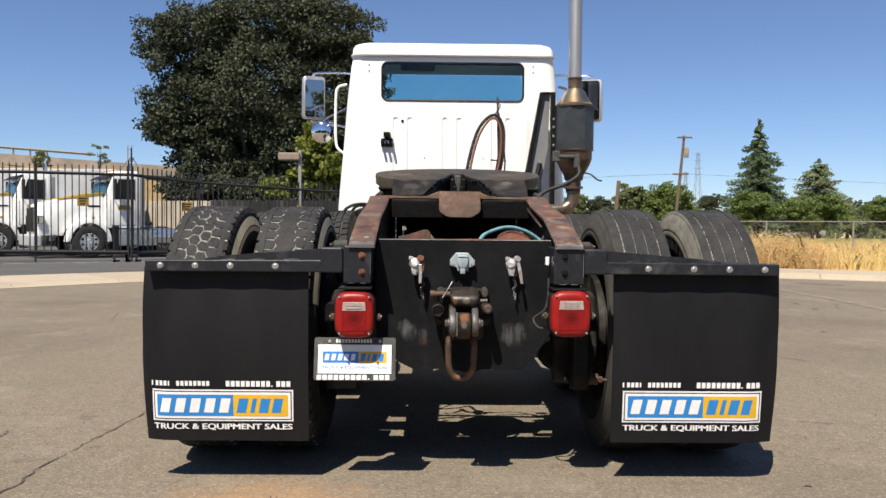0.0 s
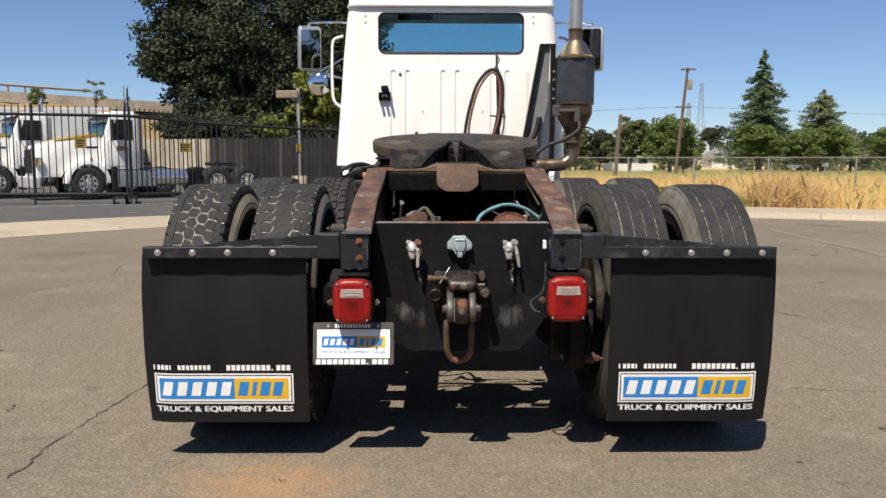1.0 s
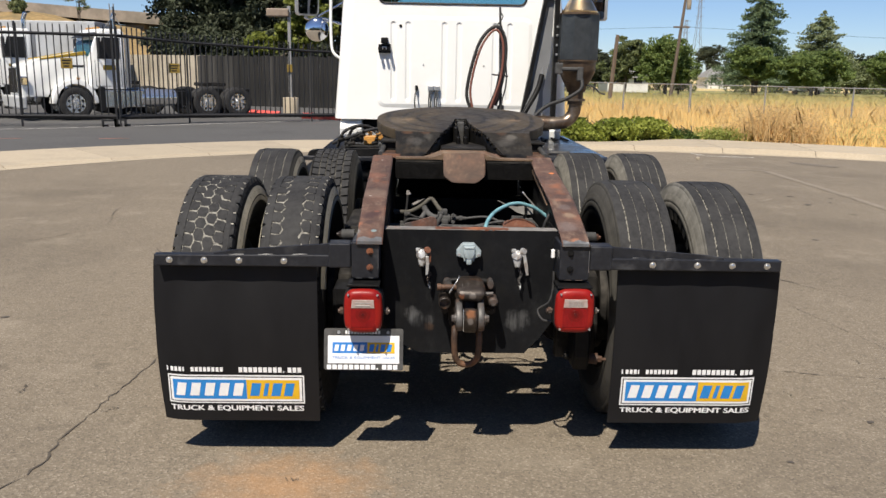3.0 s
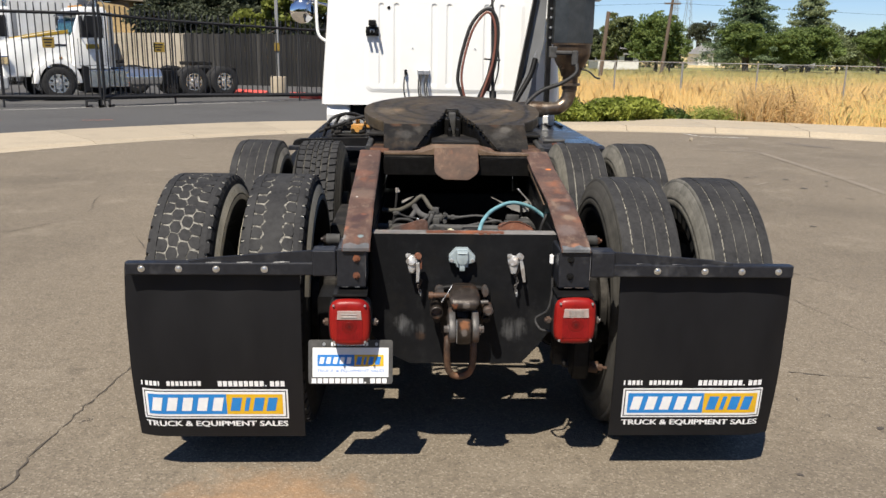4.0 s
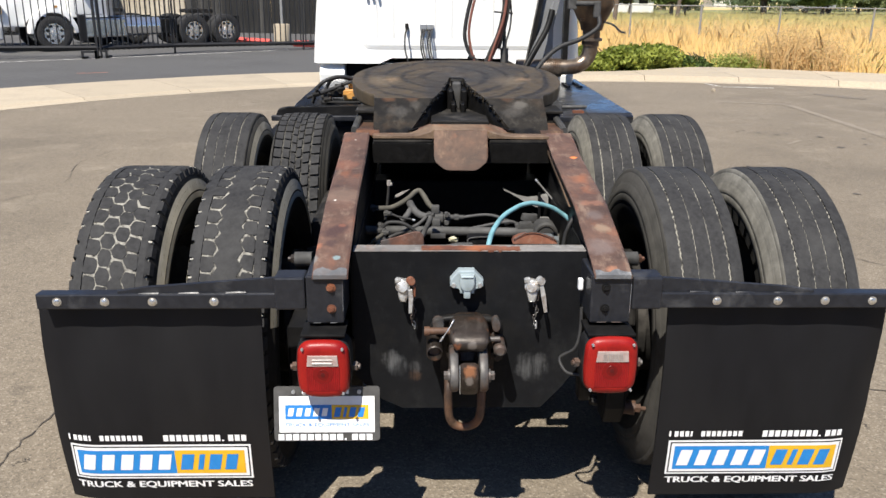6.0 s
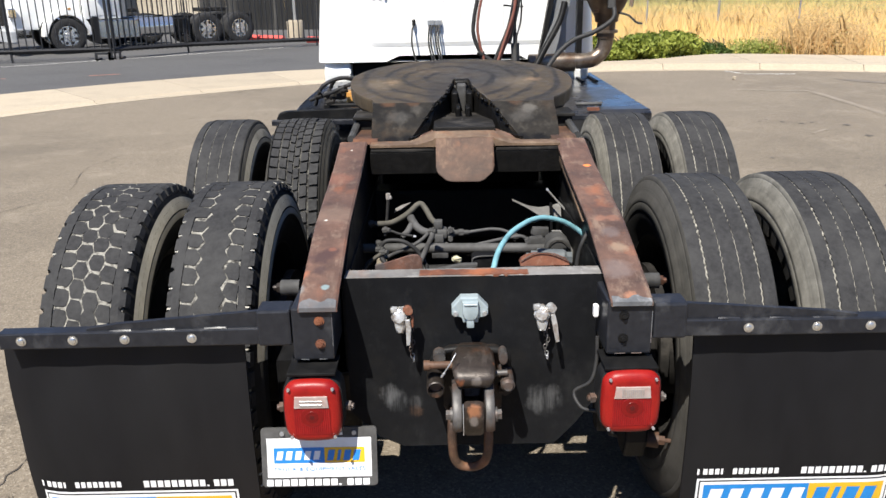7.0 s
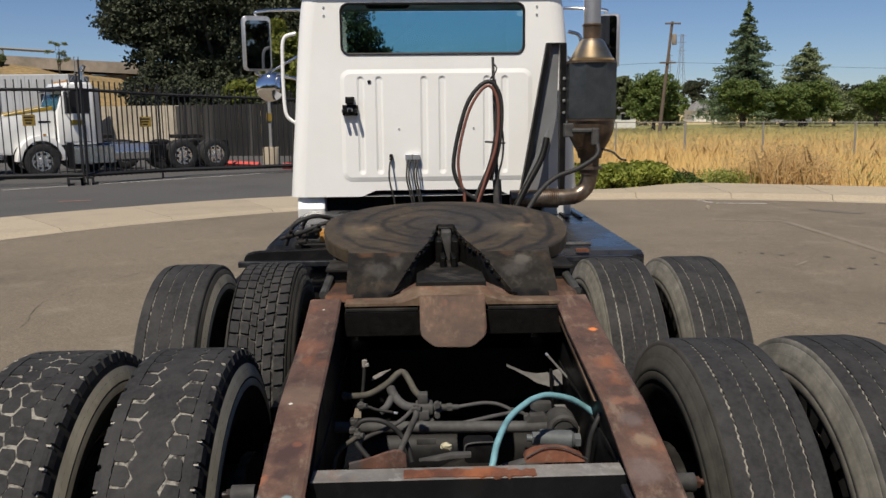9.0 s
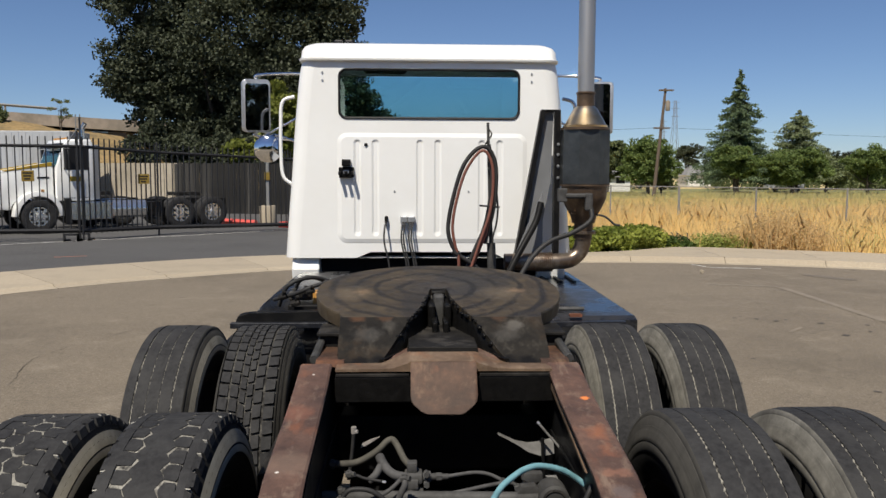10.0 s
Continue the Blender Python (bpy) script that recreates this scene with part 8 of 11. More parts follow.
# windscreen and side panes
bm = bmesh.new()
zz = (1.76, 2.53)
bm.faces.new([bm.verts.new(p) for p in ((CC - cab_half(zz[0]) + 0.14, cab_front(zz[0]) - 0.01, zz[0]), (CC + cab_half(zz[0]) - 0.14, cab_front(zz[0]) - 0.01, zz[0]),
                                      (CC + cab_half(zz[1]) - 0.14, cab_front(zz[1]) - 0.01, zz[1]), (CC - cab_half(zz[1]) + 0.14, cab_front(zz[1]) - 0.01, zz[1]))])
ws = part("windscreen", bm, M_GLASS, cab, "tinted windscreen")
ws.visible_shadow = False
for sgn in (-1, 1):
    bm = bmesh.new()
    bm.faces.new([bm.verts.new((CC + sgn * (cab_half(z) - 0.012), y, z)) for y, z in ((7.75, 1.74), (9.18, 1.74), (8.46, 2.44), (7.75, 2.44))])
    sp = part("side_window", bm, M_GLASSDARK, cab)
    sp.visible_shadow = False
# roof cap with drip rail
bm = bmesh.new()
rr = []
for z, grow, back in ((2.535, 0.005, 7.60), (2.545, 0.022, 7.60), (2.558, 0.024, 7.60), (2.566, 0.012, 7.60), (2.62, 0.006, 7.605), (2.652, -0.010, 7.62), (2.677, -0.045, 7.65), (2.692, -0.11, 7.71)):
    hh = 0.913 + grow
    ring = []
    for cx, cy, a0, r in ((CC + hh - 0.12, back - grow + 0.12, 270, 0.12), (CC + hh - 0.2, 8.46 + grow - 0.2, 0, 0.2), (CC - hh + 0.2, 8.46 + grow - 0.2, 90, 0.2), (CC - hh + 0.12, back - grow + 0.12, 180, 0.12)):
        for k in range(7):
            a = radians(a0 + 15 * k)
            ring.append(bm.verts.new((cx + r * math.cos(a), cy + r * math.sin(a), z)))
    rr.append(ring)
for i in range(len(rr) - 1):
    for k in range(28):
        bm.faces.new((rr[i][k], rr[i][(k + 1) % 28], rr[i + 1][(k + 1) % 28], rr[i + 1][k]))
bm.faces.new(rr[-1])
roof = part("roof", bm, M_WHITE, cab, "white rounded roof with a drip rail", smooth=50)
bm = bmesh.new()
for x in (-0.42, -0.34):
    box(bm, x - 0.035, x + 0.035, 8.05, 8.17, 2.655, 2.76, 0.012)
part("roof_beacon_box", bm, M_SEAL, roof, "small dark box on the roof")
# interior: seats, dash, wheel, visor
bm = bmesh.new()
box(bm, CC - 0.85, CC + 0.85, 8.95, 9.28, 1.45, 1.72, 0.03)
part("dashboard", bm, M_SEAT, cab)
for x in (-0.25, 0.75):
    bm = bmesh.new()
    box(bm, x - 0.25, x + 0.25, 8.0, 8.12, 1.5, 2.05, 0.04)
    box(bm, x - 0.25, x + 0.25, 8.05, 8.5, 1.4, 1.52, 0.04)
    part("cab_seat", bm, M_SEAT, cab, "dark cloth cab seat")
bm = bmesh.new()
box(bm, CC - 0.80, CC + 0.80, 7.70, 8.30, 2.60, 2.62, 0.004)
part("headliner", bm, M_SEAT, cab)
for x0, x1 in ((-0.24, 0.10),):
    bm = bmesh.new()
    prism(bm, rounded(x0, x1, 2.525, 2.60, 0.03), "y", 8.20, 8.225, 0.006)
    part("sun_visor", bm, M_SEAT, cab)
# black latch bracket on the back
bm = bmesh.new()
box(bm, -0.386, -0.278, 7.565, 7.603, 1.715, 1.790, 0.006)
box(bm, -0.362, -0.300, 7.53, 7.60, 1.795, 1.845, 0.008)
lb = part("hose_hanger", bm, M_BLACK, cab, "black metal hanger bolted to the cab back")
for x in (-0.375, -0.332, -0.289):
    bm = bmesh.new()
    box(bm, x - 0.010, x + 0.010, 7.50, 7.60, 1.735, 1.760, 0.004)
    part("prong", bm, M_BLACK, lb)
bm = bmesh.new()
box(bm, -0.352, -0.312, 7.556, 7.566, 1.742, 1.770, 0.003)
part("label_plate", bm, M_ZINC, lb)
# cable outlets low on the back
for x, w in ((-0.049, 0.012), (0.078, 0.026), (0.132, 0.026)):
    bm = bmesh.new()
    box(bm, x - w, x + w, 7.56, 7.602, 1.395, 1.44, 0.006)
    part("cable_outlet", bm, M_ZINC if w > 0.02 else M_DARKGREASE, cab)
    for dx in ((0,) if w < 0.02 else (-0.004, 0.012)):
        bm = bmesh.new()
        tube(bm, [(x + dx, 7.57, 1.40), (x + dx - 0.01, 7.50, 1.36), (x + dx - 0.012, 7.47, 1.26), (x + dx + 0.02, 7.45, 1.12), (x + dx + 0.03, 7.42, 0.98)], 0.0062, 8, 6)
        part("cable", bm, M_HOSE, cab, smooth=60)
# under-cab: sill, dark floor block
bm = bmesh.new()
box(bm, CC - 0.80, CC + 0.80, 7.75, 9.3, 0.98, 1.135, 0.02)
part("cab_floor", bm, M_BLACK, cab)
for sgn in (-1, 1):
    bm = bmesh.new()
    x = CC + sgn * 0.90
    prism(bm, [(7.66, 1.13), (7.62, 1.05), (7.64, 0.94), (9.2, 0.94), (9.2, 1.13)], "x", x - 0.10, x + 0.10, 0.015)
    part("sill", bm, M_WHITE, cab)
# hood, fenders, bumper (ahead of the cab)
bm = bmesh.new()
prism(bm, [(9.25, 0.95), (9.25, 1.72), (9.9, 1.66), (10.9, 1.52), (11.05, 1.40), (11.08, 0.75), (10.9, 0.70)], "x", CC - 0.62, CC + 0.62, 0.05)
hood = part("hood", bm, M_WHITE, truck, "white sloping hood", smooth=40)
for sgn in (-1, 1):
    bm = bmesh.new()
    arch = [(9.75 + 0.66 * math.cos(a), 0.55 + 0.66 * math.sin(a)) for a in np.linspace(0, math.pi, 15)]
    arch2 = [(9.75 + 0.58 * math.cos(a), 0.55 + 0.58 * math.sin(a)) for a in np.linspace(math.pi, 0, 15)]
    x0, x1 = sorted((CC + sgn * 0.6, CC + sgn * 1.13))
    prism(bm, [(float(a), float(b)) for a, b in arch + arch2], "x", x0, x1, 0.01)
    part("fender", bm, M_WHITE, hood, smooth=40)
bm = bmesh.new()
box(bm, CC - 1.1, CC + 1.1, 11.05, 11.2, 0.45, 0.8, 0.04)
part("bumper", bm, M_CHROME, truck)

# ---- mirrors and grab rails ----
for sgn, xm in ((-1, -1.135), (1, 1.70)):
    bm = bmesh.new()
    prism(bm, rounded(xm - 0.112, xm + 0.112, 2.08, 2.505, 0.03), "y", 8.46, 8.55, 0.012)
    aim = Matrix.Translation((xm, 8.5, 2.29)) @ Matrix.Rotation(radians(-sgn * 15), 4, "Z") @ Matrix.Rotation(radians(1.2), 4, "X") @ Matrix.Translation((-xm, -8.5, -2.29))
    bmesh.ops.transform(bm, matrix=aim, verts=bm.verts)
    mh = part("side_mirror", bm, M_ZINC, truck, "tall grey metal side mirror", smooth=40)
    bm = bmesh.new()
    inset = rounded(xm - 0.099 + (0.012 if sgn < 0 else 0), xm + 0.099 - (0.012 if sgn > 0 else 0.0), 2.095, 2.47 if sgn < 0 else 2.49, 0.022)
    prism(bm, inset, "y", 8.452, 8.458)
    bmesh.ops.transform(bm, matrix=aim, verts=bm.verts)
    part("mirror_glass", bm, M_MIRROR, mh, "dark reflecting mirror glass")
    bm = bmesh.new()
    tube(bm, [(xm, 8.52, 2.51), (xm - sgn * 0.02, 8.52, 2.545), (CC + sgn * 1.1, 8.62, 2.57), (CC + sgn * 0.90, 8.7, 2.56)], 0.012, 8, 6)
    tube(bm, [(xm + sgn * 0.0, 8.52, 2.08), (xm, 8.52, 2.05), (CC + sgn * 1.1, 8.62, 2.02), (CC + sgn * 0.95, 8.75, 1.98)], 0.012, 8, 6)
    tube(bm, [(xm - sgn * 0.08, 8.50, 2.06), (CC + sgn * 1.02, 8.6, 2.24), (CC + sgn * 0.93, 8.7, 2.36)], 0.010, 8, 6)
    part("mirror_arm", bm, M_CHROME, mh, smooth=60)
bm = bmesh.new()
bmesh.ops.create_uvsphere(bm, u_segments=28, v_segments=16, radius=0.115, matrix=Matrix.Translation((-1.036, 8.46, 1.947)) @ Matrix.Diagonal((1, 0.45, 1, 1)))
sm = part("spot_mirror", bm, M_CHROME, truck, "round convex chrome spot mirror", smooth=80)
bm = bmesh.new()
tube(bm, [(-1.036, 8.5, 2.04), (-0.98, 8.55, 2.06), (-0.86, 8.6, 2.02), (-0.74, 8.65, 1.99)], 0.010, 8, 6)
part("mirror_arm", bm, M_CHROME, sm, smooth=60)
for sgn in (-1, 1):
    bm = bmesh.new()
    h = 1.000
    tube(bm, [(CC + sgn * (h - 0.02), 7.74, 2.30), (CC + sgn * (h + 0.065), 7.73, 2.26), (CC + sgn * (h + 0.08), 7.73, 2.1), (CC + sgn * (h + 0.08), 7.73, 1.85), (CC + sgn * (h + 0.065), 7.73, 1.72), (CC + sgn * (h), 7.74, 1.66)], 0.013, 10, 8)
    part("grab_rail", bm, M_CHROME if sgn > 0 else M_WHITE, truck, smooth=60)

# ---- exhaust ----
EX, EY = 1.322, 7.30
bm = bmesh.new()
lathe_z(bm, EX, EY, [(0.056, 2.28), (0.056, 3.30)], 24)
ex = part("exhaust_pipe", bm, M_STACK, truck, "tall grey steel exhaust stack", smooth=40)
bm = bmesh.new()
lathe_z(bm, EX, EY, [(0.060, 2.20), (0.061, 2.285), (0.066, 2.29), (0.066, 2.30), (0.058, 2.305)], 24)
part("stack_collar", bm, M_BURNT, ex, smooth=40)
bm = bmesh.new()
lathe_z(bm, EX, EY, [(0.150, 2.055), (0.152, 2.075), (0.140, 2.085), (0.085, 2.185), (0.064, 2.205)], 32)
part("muffler_cone", bm, M_CONE, ex, "heat-tinted golden cone", smooth=30)
bm = bmesh.new()
oct_pts = [(0.168 * math.cos(radians(22.5 + 45 * k)) * 1.02, 0.155 * math.sin(radians(22.5 + 45 * k))) for k in range(8)]
prism(bm, [(EX + a, EY + b) for a, b in oct_pts], "z", 1.672, 2.055, 0.008)
part("muffler", bm, M_MUFF, ex, "dark blued octagonal muffler shield")
for z0, z1, r in ((2.045, 2.062, 0.166), (1.664, 1.676, 0.168)):
    bm = bmesh.new()
    lathe_z(bm, EX, EY, [(r, z0), (r, z1)], 32)
    part("muffler_band", bm, M_BURNT, ex, smooth=30)
bm = bmesh.new()
lathe_z(bm, EX, EY, [(0.078, 1.41), (0.086, 1.45), (0.125, 1.52), (0.150, 1.575), (0.155, 1.60), (0.155, 1.668)], 32)
part("muffler_base", bm, M_BURNT, ex, "burnt brown muffler base", smooth=30)
bm = bmesh.new()
tube(bm, [(EX, EY, 1.53), (EX, EY, 1.40), (EX - 0.005, EY, 1.30)], 0.064, 20, 4)
part("down_pipe", bm, M_BURNT, ex, smooth=60)
bm = bmesh.new()
tube(bm, [(EX, EY, 1.33), (EX - 0.005, EY, 1.26), (EX - 0.03, EY, 1.20), (EX - 0.09, EY - 0.01, 1.155), (EX - 0.17, EY - 0.02, 1.145), (EX - 0.30, EY - 0.02, 1.14)], 0.055, 20, 6)
part("elbow_pipe", bm, M_PIPE, ex, "grey bent exhaust elbow", smooth=60)
bm = bmesh.new()
prof = []
for k in range(9):
    prof += [(-0.22 - k * 0.014, 0.068), (-0.226 - k * 0.014, 0.068), (-0.228 - k * 0.014, 0.060), (-0.232 - k * 0.014, 0.060)]
lathe_x(bm, EX, EY - 0.02, 1.14, prof + [(-0.55, 0.058)], 20, closed=False)
part("flex_pipe", bm, M_PIPE, ex, "ribbed flexible exhaust pipe", smooth=40)
for z in (1.475, 1.335):
    bm = bmesh.new()
    lathe_z(bm, EX, EY, [(0.082, z), (0.082, z + 0.02)], 24)
    rod(bm, (EX - 0.07, EY - 0.07, z + 0.01), (EX - 0.11, EY - 0.09, z + 0.01), 0.010, segs=8)
    part("pipe_clamp", bm, M_PIPE, ex, smooth=40)
bm = bmesh.new()
box(bm, EX - 0.03, EX + 0.02, EY - 0.20, EY - 0.15, 1.50, 1.62, 0.012)
rod(bm, (EX - 0.16, EY - 0.17, 1.60), (EX - 0.02, EY - 0.17, 1.60), 0.018, segs=10)
box(bm, EX - 0.21, EX - 0.15, EY - 0.18, EY - 0.12, 1.56, 1.65, 0.006)
part("clamp_box", bm, M_DUSTSTEEL, ex)
bm = bmesh.new()
tube(bm, [(EX + 0.01, EY - 0.18, 1.52), (EX + 0.0, EY - 0.22, 1.44), (EX - 0.12, EY - 0.24, 1.36), (EX - 0.28, EY - 0.26, 1.30), (EX - 0.40, EY - 0.3, 1.20), (EX - 0.50, EY - 0.36, 1.06)], 0.016, 10, 8)
part("wire_loom", bm, M_HOSE, ex, smooth=60)
bm = bmesh.new()
tube(bm, [(EX + 0.06, EY - 0.06, 1.475), (EX + 0.13, EY - 0.11, 1.455), (EX + 0.18, EY - 0.13, 1.41), (EX + 0.22, EY - 0.14, 1.40)], 0.007, 8, 6)
part("loose_wire", bm, M_HOSE, ex, smooth=60)
# upright channel brackets
bm = bmesh.new()
prism(bm, [(1.030, 2.187), (1.062, 2.187), (0.906, 1.29), (0.880, 1.15), (0.848, 1.15), (0.874, 1.29)], "y", 7.36, 7.43, 0.004)
lean = part("stack_bracket", bm, M_BLACK, ex, "black leaning brace channel")
# lighter grey sheet stands in for the lit inside of the channel
bm = bmesh.new()
prism(bm, [(1.064, 2.185), (1.122, 2.185), (1.108, 1.70), (1.030, 1.30), (0.965, 1.08), (0.884, 1.08), (0.908, 1.29)], "y", 7.405, 7.412, 0.002)
part("channel_web", bm, M_STACKGREY, lean, "grey web, the channel's lit inner face put into its colour")
bm = bmesh.new()
box(bm, 1.125, 1.165, 7.36, 7.43, 1.15, 2.185, 0.005)
br = part("stack_bracket", bm, M_BLACK, ex, "black upright channel")
for z in (1.72, 1.80, 1.88, 1.95):
    bm = bmesh.new()
    bolt(bm, (1.150, 7.36, z), (0.3, -1, 0), 0.008, 0.008)
    part("bolt", bm, M_ZINC, br)
bm = bmesh.new()
box(bm, 1.030, 1.165, 7.365, 7.425, 2.178, 2.190, 0.003)
part("bracket_cap", bm, M_BLACK, ex)
bm = bmesh.new()
prism(bm, [(0.985, 1.50), (1.04, 1.62), (1.046, 1.20), (0.90, 1.10), (0.82, 1.10)], "y", 7.33, 7.36, 0.004)
part("bracket_gusset", bm, M_STACKGREY, ex, "grey gusset of the brace")
bm = bmesh.new()
tube(bm, [(1.02, 7.28, 1.55), (0.98, 7.24, 1.42), (0.88, 7.18, 1.25), (0.78, 7.12, 1.08)], 0.022, 14, 6)
part("intake_pipe", bm, M_BLACK, ex, smooth=60)

# ---- hose pole and coiled air lines ----
bm = bmesh.new()
rod(bm, (0.655, 6.95, 1.02), (0.645, 6.95, 1.30), 0.028, segs=14)
rod(bm, (0.645, 6.95, 1.28), (0.618, 6.95, 2.07), 0.013, 0.009, segs=10)
pole = part("hose_pole", bm, M_DUSTSTEEL, truck, "springy steel pole that holds the air lines", smooth=40)
bm = bmesh.new()
tube(bm, [(0.622, 6.94, 2.03), (0.640, 6.93, 2.0), (0.625, 6.92, 1.965), (0.605, 6.93, 1.94), (0.60, 6.93, 1.90)], 0.005, 6, 6)
part("hanger_chain", bm, M_DUSTSTEEL, pole, smooth=60)
for pts, r, mt in (
        ([(0.60, 6.90, 1.30), (0.655, 6.88, 1.55), (0.665, 6.88, 1.78), (0.62, 6.88, 1.90), (0.55, 6.88, 1.905), (0.46, 6.88, 1.80), (0.40, 6.88, 1.62), (0.365, 6.88, 1.44), (0.37, 6.88, 1.34), (0.42, 6.88, 1.24), (0.52, 6.88, 1.17), (0.60, 6.9, 1.10)], 0.0135, M_HOSE),
        ([(0.50, 6.86, 1.12), (0.56, 6.86, 1.30), (0.63, 6.86, 1.52), (0.645, 6.86, 1.75), (0.61, 6.86, 1.87), (0.555, 6.86, 1.88), (0.47, 6.86, 1.76), (0.415, 6.86, 1.58), (0.39, 6.86, 1.42), (0.405, 6.86, 1.30), (0.43, 6.86, 1.20), (0.425, 6.86, 1.05)], 0.0095, M_HOSERED),
        ([(0.46, 6.9, 1.08), (0.53, 6.9, 1.25), (0.60, 6.9, 1.42), (0.635, 6.9, 1.62), (0.64, 6.9, 1.80), (0.62, 6.9, 1.93)], 0.0130, M_HOSE),
        ([(0.485, 6.88, 1.08), (0.55, 6.88, 1.24), (0.61, 6.88, 1.40), (0.645, 6.88, 1.60)], 0.0125, M_HOSERED),
        ([(0.665, 6.9, 1.68), (0.68, 6.9, 1.55), (0.675, 6.9, 1.44), (0.65, 6.9, 1.33), (0.655, 6.9, 1.20)], 0.006, M_HOSE)):
    bm = bmesh.new()
    tube(bm, pts, r, 10, 8)
    part("air_hose", bm, mt, pole, "coiled rubber air hose", smooth=60)
bm = bmesh.new()
rod(bm, (0.56, 6.87, 1.545), (0.69, 6.87, 1.535), 0.006, segs=6)
part("cable_tie", bm, M_HOSE, pole)
bm = bmesh.new()
rod(bm, (0.395, 6.87, 1.255), (0.425, 6.87, 1.235), 0.022, segs=10)
part("cable_tie", bm, M_HOSE, pole)

# ---- iron fence and gate across the road ----
M_FENCE = mat("fence_black", (0.010, 0.010, 0.011), (0.018, 0.018, 0.019), 30, 0.5, bump=0.1)
M_RIMBRIGHT = mat("bright_wheel", (0.70, 0.70, 0.70), (0.85, 0.85, 0.85), 9, 0.22, metal=0.9, bump=0.1)
# darker copy of the sign yellow, with the signs' part shade in its colour
M_FENCESIGN = mat("sign_yellow_shaded", (0.17, 0.11, 0.012), (0.23, 0.15, 0.018), 12, 0.7)
M_SIGNY = mat("sign_yellow", (0.34, 0.22, 0.02), (0.42, 0.28, 0.03), 12, 0.6)
# nearly black board colours: the shade under the oak is put into them
M_WOODSHADE = mat("shaded_boards", (0.006, 0.0057, 0.0053), (0.014, 0.0127, 0.0112), 6, 0.9, bump=0.4, stretch=(6, 6, 0.6), stain=(0.055, 0.05, 0.044), stain_scale=2.6, stain_at=0.64, random_tint=0.3)
M_WOODPALE = mat("paler_boards", (0.035, 0.033, 0.030), (0.075, 0.070, 0.062), 6, 0.9, bump=0.4, stretch=(6, 6, 0.5), stain=(0.013, 0.012, 0.011), stain_scale=1.8, stain_at=0.5, random_tint=0.4)
M_BLOCKWALL = mat("block_wall", (0.38, 0.33, 0.255), (0.48, 0.42, 0.33), 5, 0.9, bump=0.4, stain=(0.33, 0.285, 0.215), stain_scale=0.5, stain_at=0.56)
M_TRAILER = mat("trailer_white", (0.42, 0.43, 0.44), (0.48, 0.49, 0.50), 3, 0.45, bump=0.05, stain=(0.36, 0.36, 0.35), stain_scale=0.6, stain_at=0.58)
M_DKBARK = mat("oak_bark", (0.05, 0.04, 0.03), (0.10, 0.08, 0.06), 9, 0.95, bump=0.8, stretch=(1, 1, 0.3))
M_TIMBER = mat("pole_timber", (0.085, 0.062, 0.046), (0.14, 0.105, 0.078), 10, 0.9, bump=0.5, stretch=(1, 1, 0.2))
M_GALV = mat("galvanised", (0.22, 0.22, 0.215), (0.31, 0.31, 0.30), 20, 0.6, metal=0.4, bump=0.1)
M_HILL = mat("dry_hill", (0.19, 0.125, 0.052), (0.37, 0.255, 0.11), 3.2, 0.95, bump=0.8, stain=(0.15, 0.115, 0.055), stain_scale=0.5, stain_at=0.56, stretch=(1, 1, 2.5))
M_BRIDGE = mat("bridge_concrete", (0.24, 0.20, 0.16), (0.32, 0.27, 0.22), 2, 0.9, bump=0.3, stain=(0.16, 0.14, 0.11), stain_scale=0.4, stain_at=0.55)
M_ROOFGREY = mat("shingle_grey", (0.16, 0.155, 0.15), (0.24, 0.235, 0.225), 4, 0.9, bump=0.4)
M_HOUSEWHITE = mat("house_white", (0.62, 0.61, 0.58), (0.70, 0.69, 0.66), 3, 0.8, bump=0.1)
L_OAK = leaf_mat("oak_leaves", (0.026, 0.032, 0.018), (0.083, 0.097, 0.055), 0.17)
L_LIME = leaf_mat("yellow_green_leaves", (0.10, 0.128, 0.02), (0.25, 0.27, 0.06), 0.38)
L_GREEN = leaf_mat("green_leaves", (0.070, 0.112, 0.034), (0.225, 0.285, 0.085), 0.36)
L_DULL = leaf_mat("dull_leaves", (0.095, 0.120, 0.052), (0.235, 0.265, 0.12), 0.38)
L_FIR = leaf_mat("fir_needles", (0.075, 0.115, 0.060), (0.205, 0.265, 0.145), 0.32)
L_CEDAR = leaf_mat("cedar_needles", (0.155, 0.185, 0.098), (0.33, 0.375, 0.20), 0.38)
L_SHRUB = leaf_mat("shrub_leaves", (0.085, 0.125, 0.018), (0.36, 0.39, 0.075), 0.36)
L_STRAW = leaf_mat("straw", (0.86, 0.585, 0.225), (0.95, 0.72, 0.335), 0.55, 0.6)
L_STRAWGREEN = leaf_mat("green_straw", (0.52, 0.445, 0.15), (0.76, 0.64, 0.275), 0.5, 0.6)
L_WEED = leaf_mat("brown_weed", (0.52, 0.35, 0.155), (0.74, 0.53, 0.265), 0.5, 0.4)
L_DARKBUSH = leaf_mat("dark_bush_leaves", (0.035, 0.065, 0.016), (0.12, 0.17, 0.04), 0.3)
L_GREENWEED = leaf_mat("green_weed_leaves", (0.20, 0.25, 0.05), (0.42, 0.44, 0.13), 0.4)

